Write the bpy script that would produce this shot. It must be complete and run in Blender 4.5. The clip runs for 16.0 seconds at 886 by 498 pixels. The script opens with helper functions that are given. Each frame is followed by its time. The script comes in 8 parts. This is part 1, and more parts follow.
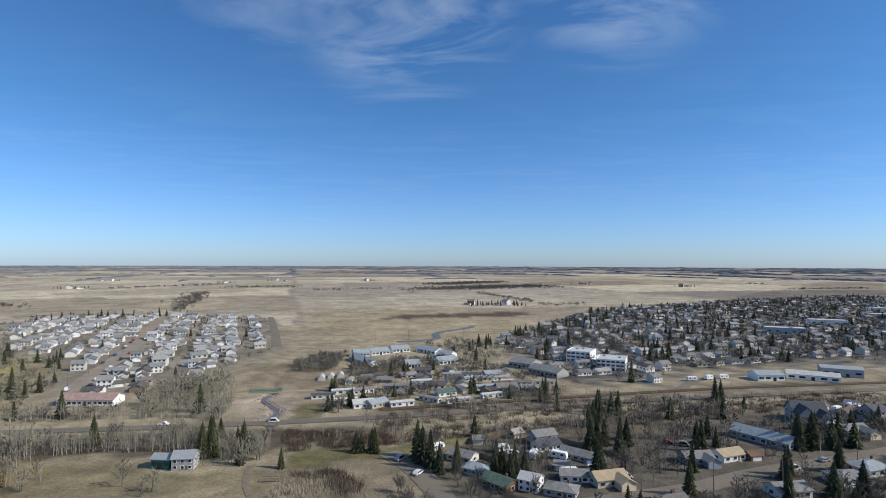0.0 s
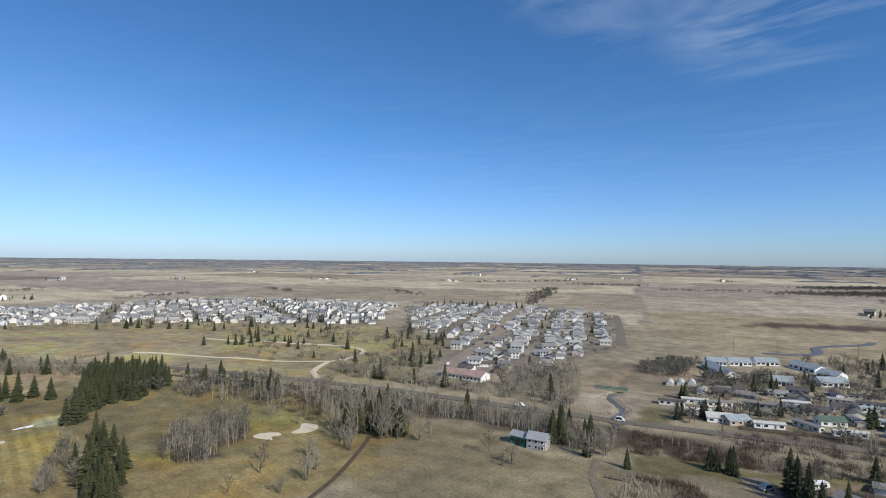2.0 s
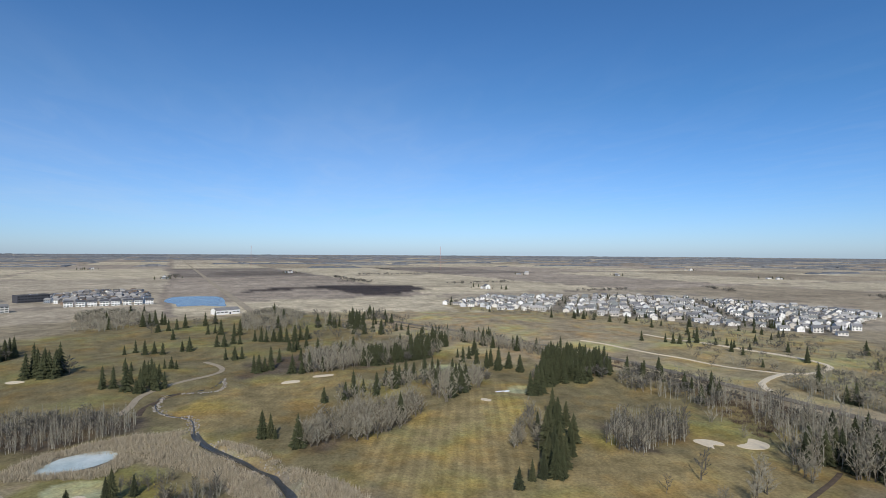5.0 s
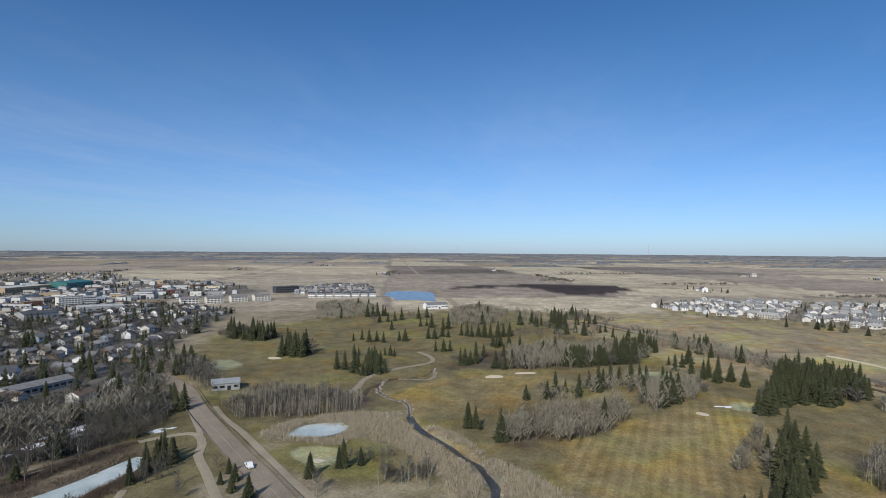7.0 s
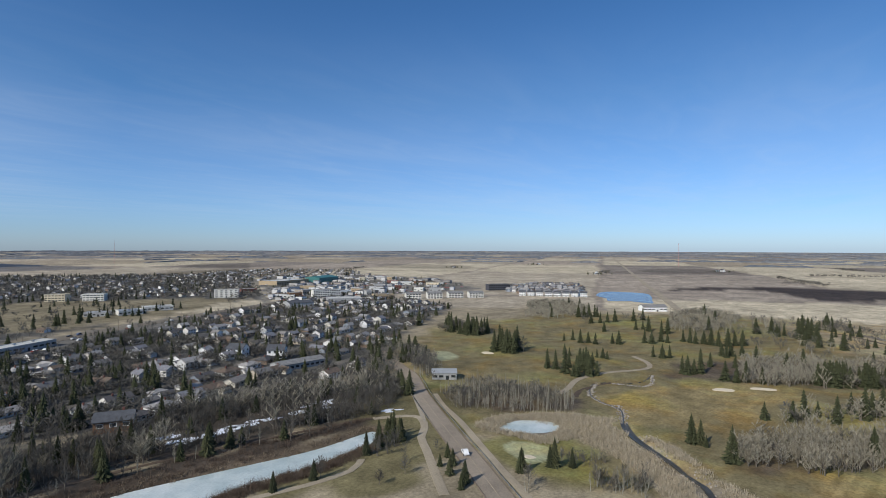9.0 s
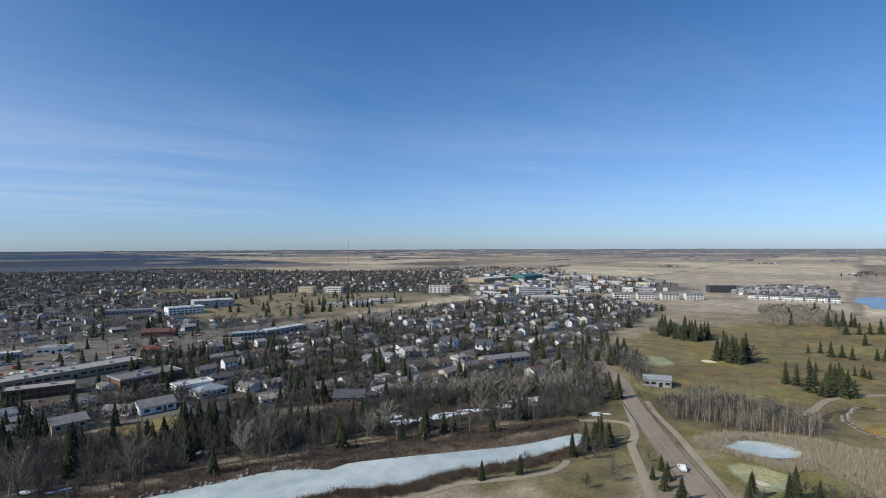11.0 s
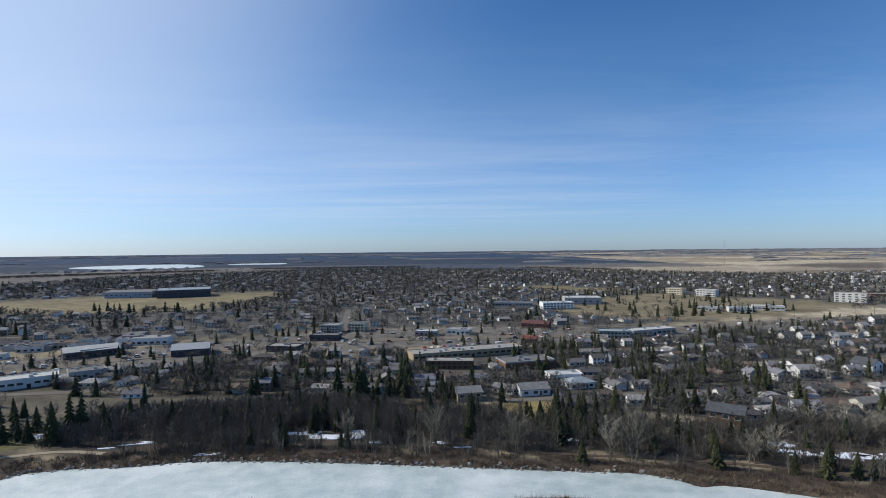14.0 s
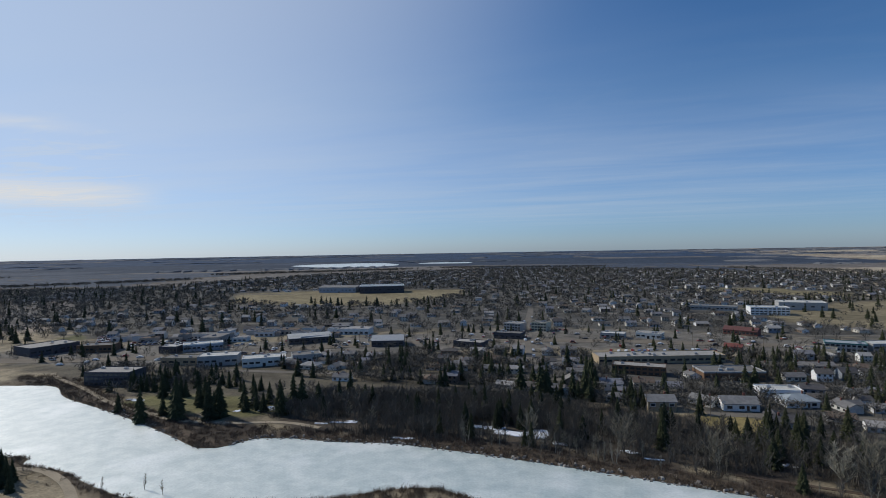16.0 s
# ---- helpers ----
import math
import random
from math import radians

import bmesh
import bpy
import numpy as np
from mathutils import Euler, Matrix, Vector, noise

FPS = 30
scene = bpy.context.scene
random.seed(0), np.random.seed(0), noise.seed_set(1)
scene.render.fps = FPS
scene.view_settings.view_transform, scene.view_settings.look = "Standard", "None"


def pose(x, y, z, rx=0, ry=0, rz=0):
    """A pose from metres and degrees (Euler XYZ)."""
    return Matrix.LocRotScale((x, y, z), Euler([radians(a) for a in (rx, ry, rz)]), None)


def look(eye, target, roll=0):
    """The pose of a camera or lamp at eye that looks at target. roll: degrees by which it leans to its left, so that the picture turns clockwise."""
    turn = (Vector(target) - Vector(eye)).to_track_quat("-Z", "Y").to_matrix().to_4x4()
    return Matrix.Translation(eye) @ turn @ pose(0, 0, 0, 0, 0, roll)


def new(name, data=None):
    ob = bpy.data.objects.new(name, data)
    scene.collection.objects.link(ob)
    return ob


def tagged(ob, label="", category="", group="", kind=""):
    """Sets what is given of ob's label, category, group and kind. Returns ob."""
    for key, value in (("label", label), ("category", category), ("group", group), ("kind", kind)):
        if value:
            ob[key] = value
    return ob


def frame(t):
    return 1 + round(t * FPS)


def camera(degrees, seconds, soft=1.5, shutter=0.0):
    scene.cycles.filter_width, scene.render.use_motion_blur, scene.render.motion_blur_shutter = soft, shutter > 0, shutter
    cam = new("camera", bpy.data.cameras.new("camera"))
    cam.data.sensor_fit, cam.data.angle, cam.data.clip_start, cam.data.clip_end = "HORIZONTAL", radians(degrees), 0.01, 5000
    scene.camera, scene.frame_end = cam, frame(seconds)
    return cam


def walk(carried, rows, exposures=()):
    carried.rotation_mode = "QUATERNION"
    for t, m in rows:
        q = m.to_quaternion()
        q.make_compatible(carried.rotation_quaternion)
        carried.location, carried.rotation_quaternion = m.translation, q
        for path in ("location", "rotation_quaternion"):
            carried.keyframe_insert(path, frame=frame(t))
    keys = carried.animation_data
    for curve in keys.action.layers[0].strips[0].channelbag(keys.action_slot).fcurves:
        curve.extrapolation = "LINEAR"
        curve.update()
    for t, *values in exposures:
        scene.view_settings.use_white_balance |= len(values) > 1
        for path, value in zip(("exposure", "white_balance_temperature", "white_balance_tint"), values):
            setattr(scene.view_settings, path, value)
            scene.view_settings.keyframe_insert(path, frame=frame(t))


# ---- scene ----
cam = camera(78.2, 16.0, 0.9)

GLARE = (8.8, 9.8, 11.2)
SKY, SKY_LOW, SKY_HIGH, CLOUD = 0.1, (0.74, 0.97, 1.46), (0.51, 0.91, 1.26), (6.6, 7.6, 8.8)
EXPO = [(0.0, 0.04), (2.5, -0.05), (4.5, -0.17), (7.0, -0.25), (9.0, -0.17), (11.5, -0.06), (12.5, 0.06), (13.2, 0.06), (14.5, -0.22), (16.0, -0.48)]
PATH = [
    (0.0, pose(0, 0, 70, 91.540, -0.200, 0.000)),
    (0.5, pose(0, 0, 70, 91.445, -0.384, 6.899)),
    (1.0, pose(0, 0, 70, 91.350, -0.474, 15.529)),
    (1.5, pose(0, 0, 70, 91.266, -0.520, 25.205)),
    (2.0, pose(0, 0, 70, 91.077, -0.667, 35.088)),
    (2.5, pose(0, 0, 70, 90.981, -0.673, 44.092)),
    (3.0, pose(0, 0, 70, 90.901, -0.741, 51.720)),
    (3.5, pose(0, 0, 70, 90.806, -0.608, 58.029)),
    (4.0, pose(0, 0, 70, 90.696, -0.690, 64.949)),
    (4.5, pose(0, 0, 70, 90.538, -0.530, 72.170)),
    (7.0, pose(0, 0, 70, 90.157, -0.408, 99.636)),
    (7.5, pose(0, 0, 70, 90.139, -0.509, 105.019)),
    (8.0, pose(0, 0, 70, 90.068, -0.313, 111.379)),
    (8.5, pose(0, 0, 70, 90.019, -0.337, 116.647)),
    (9.0, pose(0, 0, 70, 89.941, -0.153, 121.443)),
    (11.5, pose(0, 0, 70, 89.727, 0.214, 147.983)),
    (12.0, pose(0, 0, 70, 89.693, 0.249, 153.298)),
    (12.5, pose(0, 0, 70, 89.742, 0.371, 159.468)),
    (13.0, pose(0, 0, 70, 89.784, 0.487, 165.747)),
    (13.5, pose(0, 0, 70, 89.879, 0.590, 172.832)),
    (14.0, pose(0, 0, 70, 89.999, 0.607, 179.818)),
    (14.5, pose(0, 0, 70, 90.075, 0.751, 187.175)),
    (15.0, pose(0, 0, 70, 90.141, 0.849, 193.612)),
    (15.5, pose(0, 0, 70, 90.169, 0.886, 196.728)),
    (16.0, pose(0, 0, 70, 90.160, 0.983, 198.803)),
]
walk(cam, PATH, EXPO)

# ---- world and sun ----
SUN_YAW, SUN_EL = radians(258), radians(36)
to_sun = Vector((-math.sin(SUN_YAW) * math.cos(SUN_EL), math.cos(SUN_YAW) * math.cos(SUN_EL), math.sin(SUN_EL)))
sun = new("sun", bpy.data.lights.new("sun", "SUN"))
sun.data.energy, sun.data.angle, sun.data.color = 4.0, radians(0.53), (1.0, 0.95, 0.86)
sun.matrix_world = look((0, 0, 300), Vector((0, 0, 300)) - to_sun)

world = bpy.data.worlds.new("world")
scene.world = world
world.use_nodes = True
wt = world.node_tree
wt.nodes.clear()


def node(tree, kind, ins=None, operation="", use_clamp=False, data_type="", blend_type="", interpolation_type="", attribute_name="", bands_direction="", wave_profile=""):
    """A node with its settings, and its inputs given as values or as sockets."""
    n = tree.nodes.new(kind)
    if operation:
        n.operation = operation
    if use_clamp:
        n.use_clamp = True
    if data_type:
        n.data_type = data_type
    if blend_type:
        n.blend_type = blend_type
    if interpolation_type:
        n.interpolation_type = interpolation_type
    if attribute_name:
        n.attribute_name = attribute_name
    if bands_direction:
        n.bands_direction = bands_direction
    if wave_profile:
        n.wave_profile = wave_profile
    for k, val in (ins or {}).items():
        if isinstance(val, bpy.types.NodeSocket):
            tree.links.new(val, n.inputs[k])
        else:
            n.inputs[k].default_value = val
    return n


def calc(tree, op, a, b=0.0, c=0.0, clamp=False):
    return node(tree, "ShaderNodeMath", {0: a, 1: b, 2: c}, operation=op, use_clamp=clamp).outputs[0]


def mixed(tree, fac, a, b, blend="MIX"):
    n = node(tree, "ShaderNodeMix", {0: fac, 6: a, 7: b}, data_type="RGBA", blend_type=blend)
    return n.outputs[2]


sky = node(wt, "ShaderNodeTexSky")
sky.sky_type, sky.sun_disc, sky.sun_elevation, sky.sun_rotation = "NISHITA", False, SUN_EL, 2 * math.pi - SUN_YAW
sky.altitude, sky.air_density, sky.dust_density, sky.ozone_density = 700, 1.0, 0.6, 3.0
way = node(wt, "ShaderNodeTexCoord").outputs["Generated"]
xyz = node(wt, "ShaderNodeSeparateXYZ", {0: way})
up = calc(wt, "MAXIMUM", xyz.outputs[2], 0.02)
flat = node(wt, "ShaderNodeCombineXYZ", {0: calc(wt, "DIVIDE", xyz.outputs[0], up), 1: calc(wt, "DIVIDE", xyz.outputs[1], up), 2: 0.0}).outputs[0]


def bump_at(yaw, el, width):
    """A soft spot of the sky round one direction."""
    y, e = radians(yaw), radians(el)
    d = (-math.sin(y) * math.cos(e), math.cos(y) * math.cos(e), math.sin(e))
    dot = node(wt, "ShaderNodeVectorMath", {0: way, 1: d}, operation="DOT_PRODUCT").outputs["Value"]
    return node(wt, "ShaderNodeMapRange", {0: dot, 1: math.cos(radians(width)), 2: 1.0, 3: 0.0, 4: 1.0}, interpolation_type="SMOOTHSTEP").outputs[0]


# cirrus: streaks on a high plane, thick in a few spots and thin elsewhere
turned = node(wt, "ShaderNodeMapping", {0: flat, 2: (0, 0, radians(-12)), 3: (0.8, 1.8, 1.0)}).outputs[0]
streak = node(wt, "ShaderNodeTexNoise", {0: turned, 2: 1.2, 3: 7.0, 4: 0.58, 8: 1.3}).outputs[0]
patchy = node(wt, "ShaderNodeTexNoise", {0: flat, 2: 0.55, 3: 3.0, 4: 0.5}).outputs[0]
spots = calc(wt, "MAXIMUM", bump_at(4, 28, 14), calc(wt, "MAXIMUM", calc(wt, "MULTIPLY", bump_at(20, 28, 10), 0.6), calc(wt, "MULTIPLY", bump_at(-19, 29, 12), 0.9)))
thick = calc(wt, "MULTIPLY", spots, node(wt, "ShaderNodeMapRange", {0: streak, 1: 0.42, 2: 0.78, 3: 0.0, 4: 0.52}).outputs[0])
band = node(wt, "ShaderNodeMapRange", {0: xyz.outputs[2], 1: 0.42, 2: 0.12, 3: 0.0, 4: 1.0}, interpolation_type="SMOOTHSTEP").outputs[0]
west = calc(wt, "MAXIMUM", calc(wt, "MULTIPLY", bump_at(110, 8, 60), 0.65), calc(wt, "MULTIPLY", bump_at(204, 8, 62), 1.5))
soft = node(wt, "ShaderNodeTexNoise", {0: node(wt, "ShaderNodeMapping", {0: flat, 2: (0, 0, radians(-12)), 3: (0.25, 0.8, 1.0)}).outputs[0], 2: 0.8, 3: 3.0, 4: 0.5, 8: 0.5}).outputs[0]
haze = node(wt, "ShaderNodeMapRange", {0: soft, 1: 0.36, 2: 0.66, 3: 0.12, 4: 0.27}).outputs[0]
thin = calc(wt, "ADD", calc(wt, "MULTIPLY", calc(wt, "MULTIPLY", band, west), haze),
            calc(wt, "MULTIPLY", calc(wt, "MULTIPLY", band, 0.05), node(wt, "ShaderNodeMapRange", {0: streak, 1: 0.45, 2: 0.7}).outputs[0]))
low = calc(wt, "MULTIPLY", bump_at(233, 6, 9), node(wt, "ShaderNodeMapRange", {0: streak, 1: 0.40, 2: 0.62, 3: 0.1, 4: 0.6}).outputs[0])
above = node(wt, "ShaderNodeMapRange", {0: xyz.outputs[2], 1: 0.025, 2: 0.07, 3: 0.0, 4: 1.0}, interpolation_type="SMOOTHSTEP").outputs[0]
veil = calc(wt, "MULTIPLY", above, calc(wt, "MAXIMUM", thick, calc(wt, "MAXIMUM", thin, low)), clamp=True)
low_sky = node(wt, "ShaderNodeMapRange", {0: xyz.outputs[2], 1: 0.0, 2: 0.26, 3: 0.0, 4: 1.0}).outputs[0]
tint = mixed(wt, 1.0, sky.outputs[0], mixed(wt, low_sky, (*SKY_LOW, 1.0), (*SKY_HIGH, 1.0)), "MULTIPLY")
glow = calc(wt, "ADD", calc(wt, "MULTIPLY", bump_at(248, 36, 58), 0.46), calc(wt, "MULTIPLY", bump_at(232, 30, 58), 0.12))
clouded = mixed(wt, glow, mixed(wt, veil, tint, (*CLOUD, 1.0)), (*GLARE, 1.0))
shelf = calc(wt, "MULTIPLY", node(wt, "ShaderNodeMapRange", {0: xyz.outputs[2], 1: 0.068, 2: 0.092, 3: 0.0, 4: 1.0}, interpolation_type="SMOOTHSTEP").outputs[0],
             node(wt, "ShaderNodeMapRange", {0: xyz.outputs[2], 1: 0.125, 2: 0.098, 3: 0.0, 4: 1.0}, interpolation_type="SMOOTHSTEP").outputs[0])
wisp = calc(wt, "MULTIPLY", node(wt, "ShaderNodeMapRange", {0: xyz.outputs[2], 1: 0.180, 2: 0.192, 3: 0.0, 4: 1.0}, interpolation_type="SMOOTHSTEP").outputs[0],
            node(wt, "ShaderNodeMapRange", {0: xyz.outputs[2], 1: 0.208, 2: 0.195, 3: 0.0, 4: 0.4}, interpolation_type="SMOOTHSTEP").outputs[0])
bright = calc(wt, "MULTIPLY", calc(wt, "MAXIMUM", calc(wt, "MULTIPLY", bump_at(238, 5.5, 13), shelf), calc(wt, "MULTIPLY", bump_at(240, 11, 10), wisp)),
              node(wt, "ShaderNodeMapRange", {0: streak, 1: 0.3, 2: 0.7, 3: 0.5, 4: 1.0}).outputs[0])
clouded = mixed(wt, bright, clouded, (9.9, 9.9, 9.8, 1.0))
back = node(wt, "ShaderNodeBackground", {0: clouded, 1: SKY})
wt.links.new(back.outputs[0], node(wt, "ShaderNodeOutputWorld").inputs[0])


# ---- materials ----
def material(name, rough=0.85, spec=0.25, metal=0.0):
    m = bpy.data.materials.new(name)
    m.use_nodes = True
    t = m.node_tree
    b = t.nodes["Principled BSDF"]
    b.inputs["Roughness"].default_value, b.inputs["Metallic"].default_value = rough, metal
    b.inputs["Specular IOR Level"].default_value = spec
    return m, t, b


def coords(t):
    return node(t, "ShaderNodeTexCoord").outputs["Object"]


def noise_tex(t, scale, detail=4.0, vec=None, rough=0.55):
    return node(t, "ShaderNodeTexNoise", {0: vec or coords(t), 2: scale, 3: detail, 4: rough}).outputs[0]


def relief(t, b, height, strength, distance):
    t.links.new(node(t, "ShaderNodeBump", {"Strength": strength, "Distance": distance, "Height": height}).outputs[0], b.inputs["Normal"])


def gain(t, value, low, high):
    """A grey factor between low and high from a noise of about 0.3 to 0.7."""
    return node(t, "ShaderNodeMapRange", {0: value, 1: 0.3, 2: 0.7, 3: low, 4: high}).outputs[0]


def times(t, colour, grey):
    return node(t, "ShaderNodeVectorMath", {0: colour, 1: node(t, "ShaderNodeCombineXYZ", {0: grey, 1: grey, 2: grey}).outputs[0]}, operation="MULTIPLY").outputs[0]


def palette(t, value, colours):
    n = node(t, "ShaderNodeValToRGB", {0: value})
    r = n.color_ramp
    r.interpolation = "CONSTANT"
    while len(r.elements) < len(colours):
        r.elements.new(0.5)
    for i, c in enumerate(colours):
        r.elements[i].position, r.elements[i].color = i / len(colours), (*c, 1)
    return n.outputs[0]


def paint(name, colours, rough=0.8, spec=0.25, by="object", fine=9.0, coarse=0.6, amount=0.14, bump=0.15, metal=0.0):
    """A worn surface: one colour of the list for each piece, with grain, stains and slight relief."""
    m, t, b = material(name, rough, spec, metal)
    if by == "object":
        rnd = node(t, "ShaderNodeObjectInfo").outputs["Random"]
    else:
        rnd = node(t, "ShaderNodeNewGeometry").outputs["Random Per Island"]
    col = palette(t, rnd, colours) if len(colours) > 1 else None
    if col is None:
        col = node(t, "ShaderNodeRGB").outputs[0]
        col.default_value = (*colours[0], 1)
    g = noise_tex(t, fine, 3.0)
    col = times(t, col, gain(t, g, 1 - amount, 1 + amount))
    col = times(t, col, gain(t, noise_tex(t, coarse, 3.0), 1 - amount, 1 + amount))
    t.links.new(col, b.inputs["Base Color"])
    if bump:
        relief(t, b, g, bump, 0.05)
    return m


WALLS = [(0.80, 0.79, 0.76), (0.62, 0.58, 0.51), (0.78, 0.77, 0.75), (0.44, 0.38, 0.30), (0.58, 0.58, 0.57),
         (0.72, 0.70, 0.65), (0.60, 0.57, 0.49), (0.26, 0.29, 0.33), (0.22, 0.16, 0.12), (0.66, 0.64, 0.60)]
ROOFS = [(0.17, 0.165, 0.16), (0.22, 0.205, 0.19), (0.12, 0.11, 0.10), (0.27, 0.26, 0.25), (0.15, 0.115, 0.09),
         (0.20, 0.20, 0.215), (0.10, 0.095, 0.095), (0.33, 0.315, 0.295)]
M = {}
M["wall"] = paint("house_siding", WALLS, 0.75, 0.3)
M["roof"] = paint("asphalt_shingle", ROOFS, 0.9, 0.1, amount=0.2, bump=0.4)
M["wall_far"] = paint("siding_far", WALLS, 0.75, 0.3, by="island", bump=0)
M["roof_far"] = paint("shingle_far", ROOFS, 0.9, 0.1, by="island", bump=0)
M["wall_suburb"] = paint("siding_suburb", [(0.80, 0.78, 0.75), (0.62, 0.58, 0.52), (0.54, 0.50, 0.44), (0.82, 0.81, 0.79), (0.56, 0.57, 0.58), (0.70, 0.67, 0.62)], 0.75, 0.3, by="island", bump=0)
M["roof_suburb"] = paint("shingle_suburb", [(0.25, 0.245, 0.245), (0.34, 0.33, 0.31), (0.17, 0.17, 0.175), (0.22, 0.23, 0.22), (0.40, 0.385, 0.365)], 0.9, 0.1, by="island", bump=0)
M["white"] = paint("white_trim", [(0.80, 0.80, 0.78)], 0.6, 0.4, amount=0.06)
M["pale"] = paint("pale_stucco", [(0.68, 0.66, 0.60)], 0.85, amount=0.08)
M["cream"] = paint("cream_siding", [(0.60, 0.52, 0.38)], 0.8, amount=0.1)
M["tan"] = paint("tan_siding", [(0.40, 0.31, 0.20)], 0.8, amount=0.12)
M["brown"] = paint("brown_wood", [(0.17, 0.10, 0.06)], 0.8, amount=0.2)
M["brick"] = paint("brick_red", [(0.20, 0.09, 0.07)], 0.85, amount=0.18)
M["red_roof"] = paint("red_shingle", [(0.14, 0.065, 0.058)], 0.85, amount=0.2)
M["faded_red"] = paint("faded_red_shingle", [(0.36, 0.25, 0.21)], 0.85, amount=0.2)
M["orange"] = paint("orange_paint", [(0.20, 0.065, 0.05)], 0.6, amount=0.12)
M["grey_wall"] = paint("grey_block", [(0.36, 0.36, 0.35)], 0.85, amount=0.12)
M["dark_wall"] = paint("dark_cladding", [(0.07, 0.07, 0.08)], 0.7, amount=0.15)
M["blue_wall"] = paint("blue_steel_cladding", [(0.29, 0.33, 0.38)], 0.5, 0.4, amount=0.08)
M["teal"] = paint("teal_steel", [(0.05, 0.17, 0.16)], 0.5, 0.4, amount=0.1)
M["green_wall"] = paint("green_siding", [(0.03, 0.17, 0.13)], 0.7, amount=0.12)
M["grey_roof"] = paint("grey_shingle", [(0.225, 0.22, 0.21)], 0.9, 0.1, amount=0.2, bump=0.4)
M["blue_roof"] = paint("pale_blue_shingle", [(0.30, 0.335, 0.35)], 0.9, 0.1, amount=0.14)
M["dark_roof"] = paint("dark_shingle", [(0.085, 0.088, 0.095)], 0.8, amount=0.22)
M["green_roof"] = paint("moss_green_shingle", [(0.10, 0.14, 0.11)], 0.8, amount=0.22)
M["flat_roof"] = paint("gravel_roof", [(0.22, 0.20, 0.17), (0.32, 0.30, 0.27), (0.17, 0.16, 0.145)], 0.9, amount=0.16)
M["white_roof"] = paint("white_membrane", [(0.50, 0.49, 0.45)], 0.85, 0.1, amount=0.14)
M["metal_roof"] = paint("steel_sheet", [(0.38, 0.39, 0.39)], 0.6, 0.3, amount=0.1, metal=0.3)
M["bark"] = paint("grey_bark", [(0.150, 0.130, 0.106), (0.185, 0.162, 0.132), (0.120, 0.104, 0.085)], 0.9, 0.1, amount=0.2)
M["twig"] = paint("bare_twigs", [(0.118, 0.110, 0.095), (0.142, 0.132, 0.113), (0.092, 0.085, 0.073)], 0.9, 0.1, amount=0.2, bump=0)
M["pale_twig"] = paint("pale_twigs", [(0.278, 0.252, 0.192), (0.318, 0.290, 0.225), (0.232, 0.208, 0.158)], 0.9, 0.1, amount=0.2, bump=0)
M["stone"] = paint("stream_stones", [(0.27, 0.24, 0.205), (0.21, 0.185, 0.16), (0.33, 0.30, 0.26)], 0.9, 0.2, by="island", amount=0.2, bump=0)
M["pale_bark"] = paint("pale_aspen_bark", [(0.33, 0.31, 0.255), (0.27, 0.25, 0.20)], 0.9, 0.1, amount=0.15)
M["spruce"] = paint("spruce_needles", [(0.046, 0.051, 0.025), (0.060, 0.063, 0.031), (0.036, 0.041, 0.022)], 0.9, 0.15, amount=0.3, fine=3.0, bump=0)
# far woods in blue-grey: the haze of distance is put into their colour
M["wood_hazed"] = paint("hazed_far_woods", [(0.150, 0.158, 0.168), (0.175, 0.176, 0.178), (0.125, 0.135, 0.150)], 0.95, 0.05, by="island", amount=0.2, fine=0.4, coarse=0.05, bump=0)
M["reed"] = paint("dry_reeds", [(0.39, 0.335, 0.245), (0.33, 0.28, 0.20), (0.44, 0.38, 0.285)], 0.95, 0.05, by="island", amount=0.15, bump=0)
M["sedge"] = paint("brown_sedge", [(0.215, 0.165, 0.118), (0.18, 0.14, 0.10), (0.25, 0.20, 0.145)], 0.95, 0.05, by="island", amount=0.2, bump=0)
M["willow"] = paint("red_brown_brush", [(0.120, 0.086, 0.064), (0.105, 0.082, 0.064), (0.145, 0.106, 0.080)], 0.95, 0.05, by="island", amount=0.2, bump=0)
M["asphalt"] = paint("worn_asphalt", [(0.285, 0.236, 0.180)], 0.92, 0.1, amount=0.16, fine=2.0, coarse=0.08)
M["street"] = paint("dusty_street", [(0.190, 0.162, 0.126)], 0.92, 0.1, amount=0.14, fine=1.5, coarse=0.06)
M["asphalt_old"] = paint("old_street", [(0.17, 0.152, 0.126)], 0.92, 0.1, amount=0.14, fine=1.5, coarse=0.06)
M["gravel"] = paint("pale_gravel", [(0.34, 0.285, 0.205)], 0.95, 0.1, amount=0.16, fine=3.0, coarse=0.1)
M["rail_road"] = paint("grey_brown_road", [(0.172, 0.148, 0.120)], 0.92, 0.1, amount=0.14, fine=1.5, coarse=0.06)
M["path_soil"] = paint("trodden_soil", [(0.20, 0.165, 0.12)], 0.95, 0.1, amount=0.2)
M["dirt"] = paint("dark_dirt_track", [(0.10, 0.075, 0.055)], 0.95, 0.1, amount=0.2)
M["concrete"] = paint("concrete", [(0.33, 0.285, 0.22)], 0.9, 0.2, amount=0.12)
M["sand"] = paint("bunker_sand", [(0.64, 0.55, 0.41)], 0.95, 0.1, amount=0.08, bump=0.3)
M["snow"] = paint("old_snow", [(0.74, 0.77, 0.82)], 0.7, 0.3, amount=0.1, bump=0.4)
M["rubber"] = paint("tyre_rubber", [(0.02, 0.02, 0.02)], 0.9, 0.2, bump=0)
